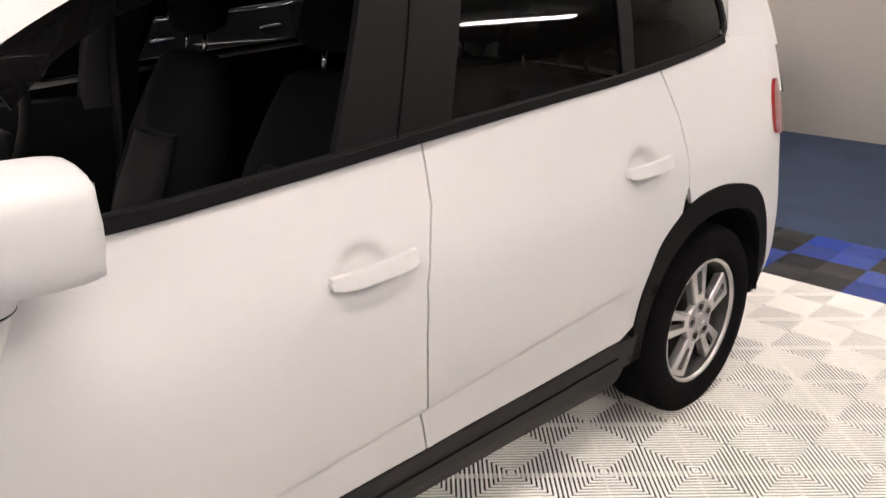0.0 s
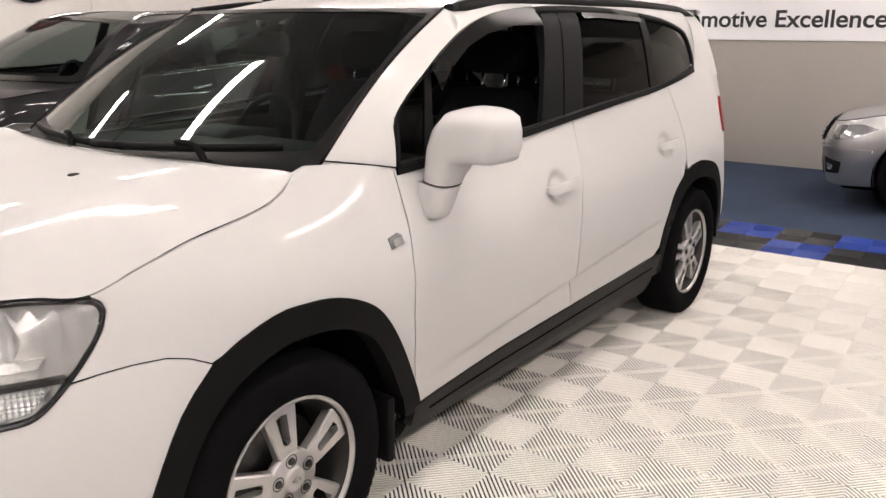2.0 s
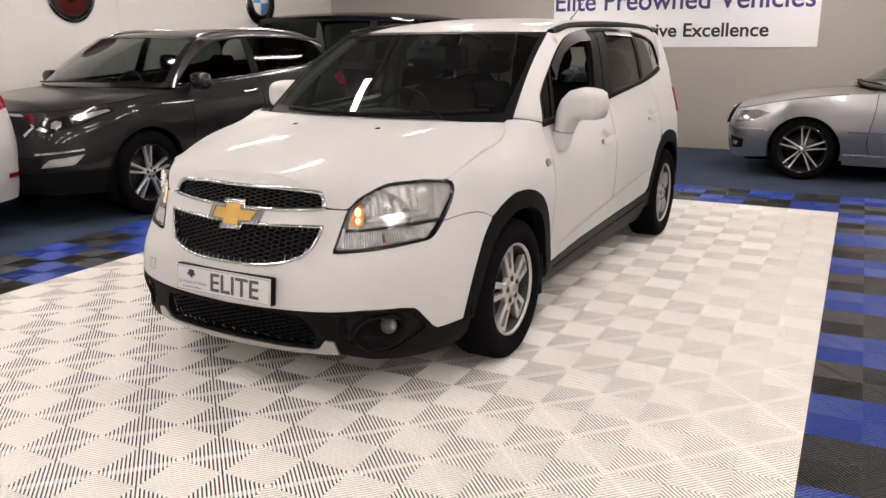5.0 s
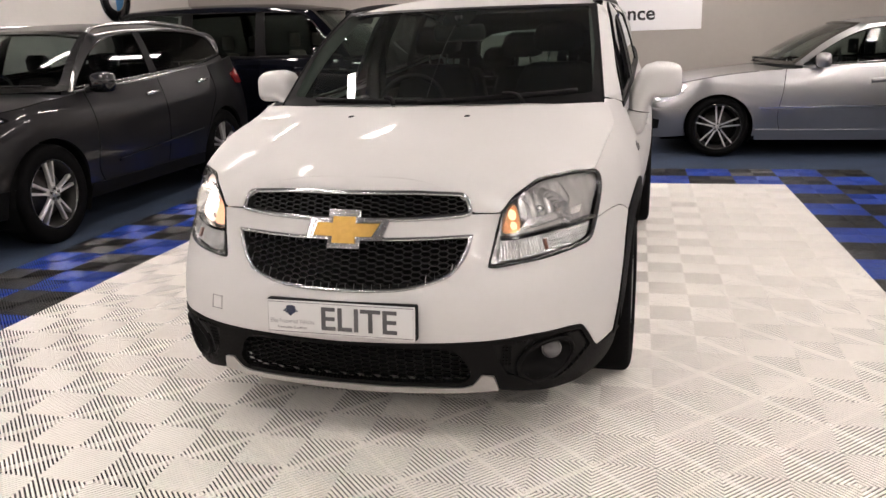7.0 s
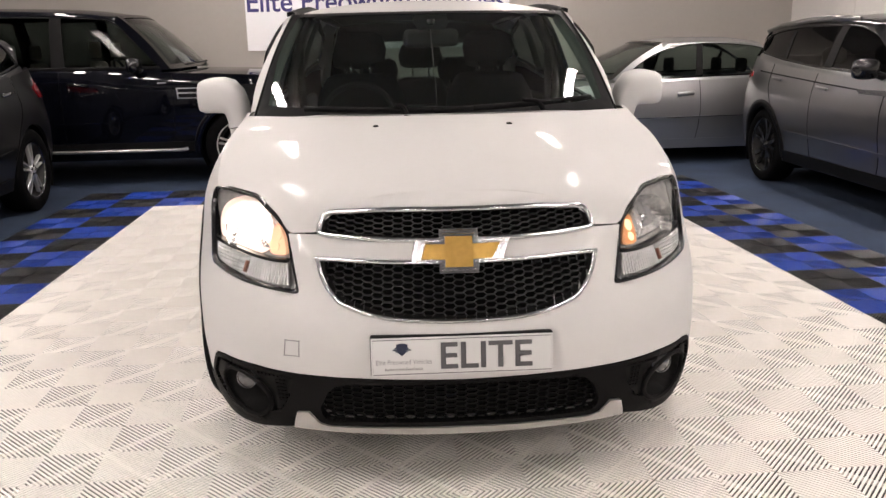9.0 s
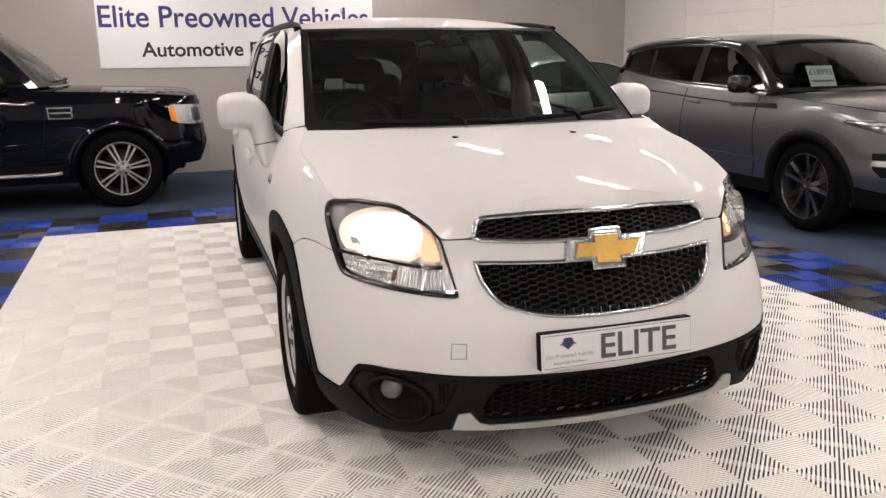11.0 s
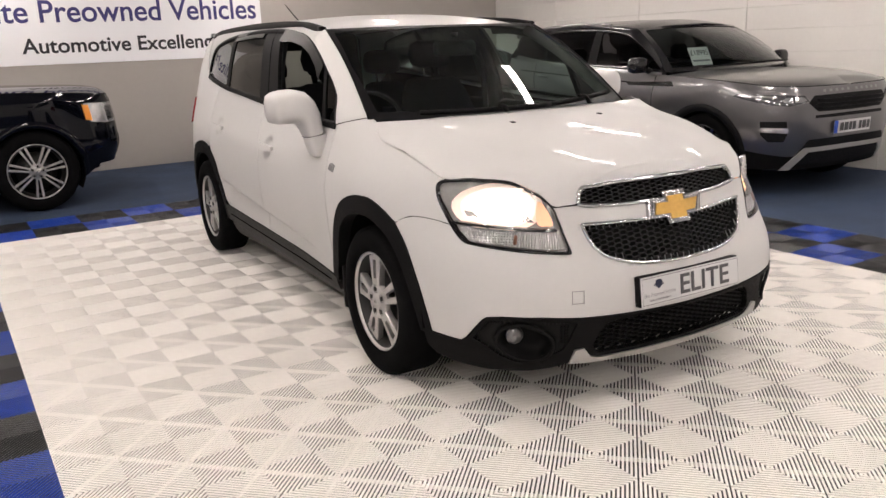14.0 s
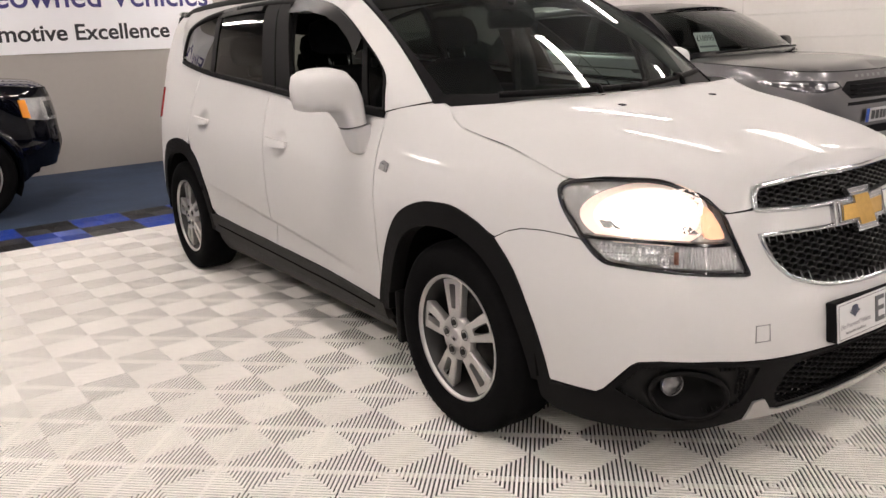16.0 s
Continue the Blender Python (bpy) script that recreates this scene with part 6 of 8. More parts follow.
for x in (-0.45, 0.0, 0.45):
    seat(x, 2.22, 0.215, 1.13)
for x in (-0.30, 0.30):
    seat(x, 2.92, 0.22, 1.02)

# ---- the showroom ----
WALL_BACK, WALL_L, WALL_R, WALL_FRONT, HIGH = 8.19, -5.74, 5.72, -11.0, 3.075
WALL_WHITE = material("white_wall_paint", (0.69, 0.672, 0.645), 0.6, vary=0.03, scale=1.5, bump=0.08, bump_scale=120)
WALL_GREY = material("warm_grey_wall_paint", (0.40, 0.375, 0.345), 0.65, vary=0.03, scale=1.2, bump=0.08, bump_scale=120)
CEILING = material("grey_ceiling_paint", (0.24, 0.235, 0.23), 0.8, vary=0.05, scale=2)
CARPET = material("blue_carpet", (0.019, 0.036, 0.074), 0.95, vary=0.30, scale=2.2, bump=0.5, bump_scale=500)
CONCRETE = material("dark_subfloor", (0.035, 0.034, 0.033), 0.85, vary=0.15, scale=5)
TILE_WHITE = material("ivory_floor_tile", (0.95, 0.92, 0.87), 0.40, vary=0.05, scale=2.5, spec=0.25)
TILE_BLUE = material("blue_floor_tile", (0.010, 0.044, 0.31), 0.36, vary=0.08, scale=3, spec=0.38)
TILE_BLACK = material("black_floor_tile", (0.011, 0.011, 0.0115), 0.36, vary=0.12, scale=3, spec=0.38)
SIGN_WHITE = material("white_sign_board", (0.88, 0.88, 0.90), 0.4)
SIGN_BLUE = material("violet_sign_lettering", (0.042, 0.036, 0.17), 0.45)
SIGN_BLACK = material("black_sign_lettering", (0.02, 0.02, 0.025), 0.45)


def structure(name, bm, mat_, label, category):
    ob = part(name, bm, mat_, None, "", smooth=False)
    return tagged(ob, label, category, kind="structure")


structure("floor", box((WALL_L - 0.2, WALL_FRONT - 0.2, -0.25), (WALL_R + 0.2, WALL_BACK + 0.2, -0.020)), CARPET, "dark blue carpet tile floor", "floor")
wall_back = structure("wall_back", box((WALL_L - 0.2, WALL_BACK, -0.25), (WALL_R + 0.2, WALL_BACK + 0.2, HIGH)), WALL_GREY, "warm grey painted rear wall", "wall")
wall_left = structure("wall_left", box((WALL_L - 0.2, WALL_FRONT, -0.25), (WALL_L, WALL_BACK, HIGH)), WALL_WHITE, "white panelled side wall", "wall")
wall_right = structure("wall_right", box((WALL_R + 0.006, WALL_FRONT, -0.25), (WALL_R + 0.2, WALL_BACK, HIGH)), WALL_WHITE, "white painted block side wall", "wall")
structure("wall_front", box((WALL_L - 0.2, WALL_FRONT - 0.2, -0.25), (WALL_R + 0.2, WALL_FRONT, HIGH)), WALL_WHITE, "plain white wall", "wall")
structure("ceiling", box((WALL_L - 0.2, WALL_FRONT - 0.2, HIGH), (WALL_R + 0.2, WALL_BACK + 0.2, HIGH + 0.15)), CEILING, "plain grey ceiling with strip lights", "ceiling")

# strip lights under the ceiling, some of them added as fill
TUBE = glow("strip_light_diffuser", (1.0, 0.891, 0.832), 72.0)
LIGHT_BODY = material("white_light_body", (0.7, 0.7, 0.7), 0.5)


def strip_light(x, y, length, tube_mat):
    t_ = thing("strip_light", "long white ceiling strip light, switched on", "ceiling light", pose(x, y, HIGH, 0, 0, 0), group="ceiling strip lights")
    part("body", box((-0.065, -length / 2, -0.05), (0.065, length / 2, 0.0), 0.006), LIGHT_BODY, t_)
    part("diffuser", box((-0.056, -length / 2 + 0.02, -0.072), (0.056, length / 2 - 0.02, -0.05), 0.01), tube_mat, t_)
    return t_


# rows over the pad; the pair at y = -8.75 is added front fill
for x in (-1.55, 1.55):
    for y in (-8.75, -5.60, -2.45, 0.70, 3.85, 7.0):
        strip_light(x, y, 1.20, TUBE)
# outer rows are unseen fill lights, added to brighten the car's flanks and front
for x in (-3.8, 3.8):
    for y in (-6.9, -4.4, -1.9, 0.6, 3.1, 5.6):
        strip_light(x, y, 1.45, TUBE)

# right wall: long white blocks with open joints
block_h, block_w = 0.249, 1.69
for i in range(4):
    for j in range(13):
        y0, z0 = 6.67 - 1.69 * i - 0.0, -0.07 + block_h * j
        hi = min(z0 + block_h - 0.004, HIGH)
        if i == 0:
            me_top = WALL_BACK - 0.003
        else:
            me_top = y0 + block_w - 0.006
        part("wall_block", box((WALL_R - 0.004, y0, z0), (WALL_R + 0.02, me_top, hi), 0.003, 1), WALL_WHITE, wall_right, smooth=False)
for y0, y1 in ((3.745, WALL_BACK - 0.004), (-0.5, 3.739), (-4.9, -0.506)):
    part("wall_panel", box((WALL_L - 0.02, y0, 0.0), (WALL_L + 0.008, y1, HIGH - 0.003), 0.004, 1), WALL_WHITE, wall_left, smooth=False)

# sign on the rear wall
sign = thing("wall_sign", "white dealership sign board with violet and black lettering", "sign", pose(0, WALL_BACK, 0))
part("board", box((-1.842, -0.012, 1.342), (1.694, 0.0, 2.62), 0.002, 1), SIGN_WHITE, sign, smooth=False)
up = lambda x, z: Matrix.Translation((x, -0.0135, z)) @ pose(0, 0, 0, 90)


def letters(text, size, m, mat_, parent, width):
    """A line of lettering, each letter a part of its own."""
    cu = bpy.data.curves.new("letter", "FONT")
    cu.body, cu.size, cu.extrude, cu.offset = text, size, 0.0012, 0.0045
    tmp = new("letter_curve", cu)
    bpy.context.view_layer.update()
    me = bpy.data.meshes.new_from_object(tmp.evaluated_get(bpy.context.evaluated_depsgraph_get()))
    bpy.data.objects.remove(tmp)
    bm = bmesh.new()
    bm.from_mesh(me)
    bpy.data.meshes.remove(me)
    x0, x1 = min(v.co.x for v in bm.verts), max(v.co.x for v in bm.verts)
    left, islands = set(bm.verts), []
    while left:
        todo, island = [min(left, key=lambda v: v.index)], set()
        while todo:
            v = todo.pop()
            if v in island:
                continue
            island.add(v)
            todo += [e.other_vert(v) for e in v.link_edges]
        left -= island
        islands.append([min(v.co.x for v in island), max(v.co.x for v in island), island])
    islands.sort(key=lambda q: q[0])
    glyphs = []
    for lo, hi, isl in islands:
        if glyphs and lo < glyphs[-1][1] - 0.5 * (hi - lo):
            glyphs[-1] = [glyphs[-1][0], max(hi, glyphs[-1][1]), glyphs[-1][2] | isl]
        else:
            glyphs.append([lo, hi, isl])
    for lo, hi, isl in glyphs:
        order = sorted(isl, key=lambda v: v.index)
        at_ = {v: i for i, v in enumerate(order)}
        verts = [m @ Vector(((v.co.x - x0) * width / (x1 - x0), v.co.y, v.co.z)) for v in order]
        faces = [tuple(at_[v] for v in f.verts) for f in bm.faces if f.verts[0] in isl]
        put("letter", (verts, faces), mat_, parent, smooth=False)
    bm.free()


letters("Elite Preowned Vehicles", 0.37, up(-1.815, 1.845), SIGN_BLUE, sign, 3.44)
letters("Automotive Excellence", 0.25, up(-1.342, 1.482), SIGN_BLACK, sign, 2.44)

# round badges on the left wall
RED_BROWN = material("badge_dark_red", (0.10, 0.015, 0.012), 0.4)
SKY_BLUE = material("badge_light_blue", (0.08, 0.30, 0.62), 0.4)
BADGE_WHITE = material("badge_white", (0.75, 0.75, 0.75), 0.4)


def disc(r0, r1, x0, x1, n=48, a0=0.0, a1=2 * math.pi):
    """A flat ring or sector of a badge, standing off the wall."""
    ang = np.linspace(a0, a1, n)
    rows = [[(x, r * math.cos(a), r * math.sin(a)) for a in ang] for r, x in ((r0, x1), (r1, x1), (r1, x0))]
    return loft(rows)


badge = thing("wall_badge", "round black badge with blue and white quarters on white wall", "wall badge", pose(WALL_L + 0.008, 6.35, 1.985), group="wall badges")
put("ring", disc(0.175, 0.312, 0.0, 0.022), GLOSS_BLACK, badge, "black ring")
put("rim", disc(0.305, 0.320, 0.0, 0.026), CHROME, badge)
put("rim", disc(0.168, 0.178, 0.0, 0.026), CHROME, badge)
for q in range(4):
    put("quarter", disc(0.0005, 0.17, 0.0, 0.020, 14, q * math.pi / 2, (q + 1) * math.pi / 2), SKY_BLUE if q % 2 else BADGE_WHITE, badge)
badge = thing("wall_badge", "round dark red badge with a metal rim on white wall", "wall badge", pose(WALL_L + 0.008, 3.08, 1.985), group="wall badges")
put("face", disc(0.0005, 0.25, 0.0, 0.020), RED_BROWN, badge, "dark red face")
put("ring", disc(0.235, 0.30, 0.0, 0.030), STEEL, badge)
put("rim", disc(0.29, 0.318, 0.0, 0.034), CHROME, badge)
put("crest", disc(0.0005, 0.10, 0.0, 0.034, 24), STEEL, badge)


# ---- the five cars round the pad ----
GREY_PAINT = material("charcoal_car_paint", (0.019, 0.0187, 0.0205), 0.34, metal=0.6, coat=0.5, vary=0.04, scale=4, spec=0.15)
BLACK_PAINT = material("blue_black_car_paint", (0.0022, 0.0026, 0.005), 0.5, coat=0.8, spec=0.0)
SILVER_PAINT = material("silver_car_paint", (0.44, 0.44, 0.45), 0.32, metal=0.85, coat=0.7, vary=0.03, scale=4)
STEEL_PAINT = material("steel_grey_car_paint", (0.165, 0.163, 0.168), 0.29, metal=0.85, coat=0.8, vary=0.03, scale=4)
DARK_GLASS = glass("tinted_car_glass", (0.46, 0.52, 0.50), shine=0.016)
SMOKED_GLASS = glass("dark_tinted_car_glass", (0.22, 0.25, 0.24), shine=0.006)
PALE_SCREEN = glass("pale_windscreen_glass", (0.68, 0.73, 0.71), shine=0.03)
PRIVACY_DARK = glass("dark_privacy_glass", (0.08, 0.08, 0.085), shine=0.016)
LAMP_CLEAR = material("clear_lamp_cluster", (0.55, 0.55, 0.56), 0.12, metal=0.7, coat=1.0, vary=0.35, scale=14)
LAMP_SMOKED = material("smoked_lamp_cluster", (0.06, 0.06, 0.065), 0.12, metal=0.3, coat=1.0, vary=0.4, scale=14)
GRILLE_DARK = material("dark_grille_mesh", (0.012, 0.012, 0.013), 0.5, vary=0.5, scale=60, spec=0.05)
MACHINED = material("machined_alloy", (0.62, 0.62, 0.62), 0.3, metal=0.7)
BLACK_WHEEL = material("gloss_black_alloy", (0.012, 0.012, 0.013), 0.16, coat=1.0)
TAN = material("beige_leather", (0.20, 0.17, 0.14), 0.6, vary=0.08, scale=12)

suv = dict(
    paint=GREY_PAINT, trim=SATIN_BLACK, wb=2.64, tyre=0.366, rim=0.250, arch=0.415, low=0.27, face=0.90,
    plan=[(0, -0.90), (0.35, -0.885), (0.6, -0.82), (0.76, -0.68), (0.86, -0.42), (0.905, -0.1), (0.925, 0.4), (0.925, 2.2), (0.91, 2.9), (0.86, 3.2), (0.75, 3.42), (0.4, 3.52), (0, 3.54)],
    levels=[0.2, 0.35, 0.5, 0.65, 0.8, 0.95, 1.05, 1.15, 1.3], nose=[0.10, 0.04, 0.0, 0.02, 0.05, 0.13, 0.22, 0.3, 0.4],
    flank=[0.09, 0.05, 0.02, 0.0, 0.0, 0.022, 0.055, 0.085, 0.12], tail=[0.06, 0.02, 0.0, 0.0, 0.02, 0.05, 0.08, 0.12, 0.16],
    top=[(0, -0.86, 0.93), (0.5, -0.78, 0.94), (0.78, -0.6, 0.955), (0.86, -0.3, 0.99), (0.905, 0.05, 1.03), (0.92, 0.5, 1.065), (0.925, 0.9, 1.08), (0.925, 1.6, 1.11), (0.92, 2.3, 1.16), (0.89, 3.0, 1.23), (0.8, 3.35, 1.25), (0, 3.54, 1.22)],
    gx=[(1.0, 0.875), (1.12, 0.835), (1.3, 0.765), (1.45, 0.70), (1.53, 0.64)], roof=[(0.9, 1.50), (1.1, 1.545), (1.6, 1.61), (2.2, 1.62), (3.0, 1.575), (3.4, 1.53)], roof_half=0.58,
    screen=((0.78, 0.62, 1.085), 0.40, (0.63, 1.22, 1.505), 0.14), rear_screen=((0.72, 3.42, 1.20), (0.56, 3.20, 1.50)),
    dlo=[(0.74, 1.093), (0.92, 1.22), (1.11, 1.34), (1.36, 1.44), (1.75, 1.495), (2.2, 1.505), (2.65, 1.475), (2.95, 1.41), (3.03, 1.33), (3.02, 1.28)], waist=[(3.02, 1.28), (2.6, 1.20), (1.9, 1.15), (1.2, 1.11), (0.74, 1.093)],
    posts=[[(1.72, 1.13), (1.84, 1.14), (1.87, 1.50), (1.77, 1.50)]], gaps=[[(0.62, 1.06), (0.64, 0.8), (0.60, 0.5), (0.66, 0.36)], [(1.76, 1.13), (1.77, 0.8), (1.74, 0.38)], [(2.62, 1.18), (2.60, 0.95), (2.42, 0.72), (2.28, 0.5)]],
    handles=[(1.48, 0.99), (2.36, 1.03)], handle=CHROME, mirror=(0.90, 0.92, 1.15), mirror_paint=GLOSS_BLACK, glass=SMOKED_GLASS, frame=GLOSS_BLACK, waist_strip=CHROME, seat_top=1.14, cowl=(0.92, 0.60),
    spine=[(-0.86, 0.93), (-0.80, 0.975), (-0.6, 1.03), (-0.2, 1.075), (0.22, 1.10)],
    lamps=[("headlamp", [(0.50, -0.84, 0.80), (0.62, -0.80, 0.77), (0.80, -0.58, 0.84), (0.875, -0.30, 0.93), (0.86, -0.34, 0.955), (0.76, -0.62, 0.915), (0.56, -0.82, 0.87)], GLOSS_BLACK, 0.006),
           ("lamp_core", [(0.79, -0.59, 0.862), (0.862, -0.335, 0.930), (0.855, -0.36, 0.945), (0.765, -0.61, 0.905), (0.755, -0.63, 0.885)], LAMP_CLEAR, 0.010),
           ("lamp_projector", [(0.645, -0.785, 0.815), (0.675, -0.755, 0.808), (0.71, -0.73, 0.825), (0.715, -0.725, 0.860), (0.68, -0.755, 0.875), (0.65, -0.78, 0.855)], LAMP_CLEAR, 0.010),
           ("lamp_reflector", [(0.53, -0.83, 0.805), (0.61, -0.805, 0.785), (0.63, -0.79, 0.800), (0.56, -0.82, 0.825)], LAMP_CLEAR, 0.010),
           ("grille_side", [(0.455, -0.865, 0.907), (0.485, -0.86, 0.905), (0.515, -0.845, 0.82), (0.435, -0.87, 0.745), (0.415, -0.875, 0.76), (0.487, -0.855, 0.82)], CHROME, 0.010),
           ("fog_cluster", [(0.56, -0.84, 0.50), (0.76, -0.68, 0.52), (0.80, -0.60, 0.60), (0.62, -0.80, 0.565)], LAMP_CLEAR, 0.008),
           ("fog_brow", [(0.52, -0.86, 0.60), (0.80, -0.60, 0.63), (0.80, -0.60, 0.645), (0.52, -0.86, 0.615)], CHROME, 0.014),
           ("tail_lamp", [(0.89, 3.02, 0.98), (0.84, 3.28, 0.97), (0.70, 3.46, 1.0), (0.70, 3.46, 1.10), (0.85, 3.25, 1.13), (0.90, 2.95, 1.08)], RED_LENS, 0.012)],
    front=[("grille", [(0, -0.9, 0.90), (0.44, -0.87, 0.895), (0.50, -0.85, 0.82), (0.42, -0.87, 0.76), (0, -0.9, 0.75)], GRILLE_DARK, 0.004, "dark mesh grille"),
           ("grille_rim", [(0, -0.9, 0.925), (0.46, -0.86, 0.918), (0.47, -0.86, 0.900), (0, -0.9, 0.905)], CHROME, 0.010, "chrome grille rim"),
           ("intake", [(0, -0.9, 0.60), (0.55, -0.84, 0.585), (0.62, -0.80, 0.42), (0, -0.9, 0.40)], GRILLE_DARK, 0.004, ""),
           # black trim, its top raised to stand in for shadow on the bumper
           ("lower_trim", [(0, -0.9, 0.44), (0.74, -0.7, 0.47), (0.87, -0.36, 0.46), (0.86, -0.40, 0.27), (0, -0.9, 0.27)], BLACK_PLASTIC, 0.012, "black lower trim")],
    spokes=(5, 0.20, MACHINED, BLACK_WHEEL, dict(hub=0.055, dish=0.03, plate=(0.022, 0.050, 0.085, 0.008, 0.026), nuts=5, turn=0.3, label="machined twin-spoke alloy wheel")),
)
suv.update(dlo=[(0.40, 1.083), (0.58, 1.215), (0.78, 1.345), (1.04, 1.455), (1.45, 1.515), (1.95, 1.525), (2.40, 1.51), (2.70, 1.47), (2.80, 1.42), (2.86, 1.33), (2.88, 1.275)], waist=[(2.88, 1.275), (2.42, 1.195), (1.72, 1.145), (1.02, 1.105), (0.40, 1.083)],
           posts=[[(1.50, 1.13), (1.62, 1.14), (1.64, 1.51), (1.55, 1.51)]], roof=[(0.70, 1.50), (0.90, 1.54), (1.4, 1.595), (2.0, 1.605), (2.8, 1.565), (3.2, 1.52)], gx=[(1.0, 0.875), (1.12, 0.835), (1.3, 0.765), (1.45, 0.70), (1.55, 0.64)],
           gaps=[[(0.50, 1.06), (0.54, 0.8), (0.52, 0.5), (0.60, 0.36)], [(1.56, 1.12), (1.57, 0.8), (1.55, 0.38)], [(2.50, 1.18), (2.50, 0.95), (2.34, 0.72), (2.22, 0.5)]], handles=[(1.28, 0.99), (2.18, 1.04)], mirror=(0.89, 0.56, 1.13), cowl=(0.912, 0.32),
           screen=((0.84, 0.36, 1.075), 0.45, (0.66, 0.94, 1.510), 0.16), rear_screen=((0.72, 3.38, 1.20), (0.56, 3.08, 1.50)),
           spine=[(-0.86, 0.93), (-0.80, 0.975), (-0.6, 1.03), (-0.3, 1.07), (-0.12, 1.085)])
suv["lamps"].append(("door_crease", [(0.925, 0.78, 0.485), (0.925, 2.15, 0.575), (0.925, 2.15, 0.60), (0.925, 0.78, 0.505)], GREY_PAINT, 0.016))
grey_suv, gs, gt = parked_car("grey_suv", "charcoal grey estate SUV with chrome window line parked on carpet", suv, pose(-4.12, 1.68, -0.020, 0, 0, 0.4))
for sg in (1, -1):
    rail = smooth_line([(sg * 0.615, 0.98, 1.505), (sg * 0.60, 1.16, 1.565), (sg * 0.595, 1.90, 1.595), (sg * 0.58, 2.60, 1.555), (sg * 0.57, 2.85, 1.50)], 5)
    put("roof_rail", tube(rail, 0.016, 8), CHROME, grey_suv, "bright roof rail")

white_hatch, _, _ = parked_car("white_hatchback", "white hatchback with red tail lamps parked on carpet", dict(suv, paint=WHITE_PAINT, frame=SATIN_BLACK, mirror_paint=WHITE_PAINT, handle=WHITE_PAINT,
    front=[f for f in suv["front"] if f[0] != "grille_rim"], lamps=[q for q in suv["lamps"] if not q[0].startswith(("fog", "grille"))] + [("reflector_strip", [(0.85, 3.26, 0.44), (0.72, 3.44, 0.44), (0.72, 3.44, 0.475), (0.85, 3.26, 0.475)], RED_LENS, 0.010)]), pose(-4.54, -2.58, -0.020, 0, 0, 0))

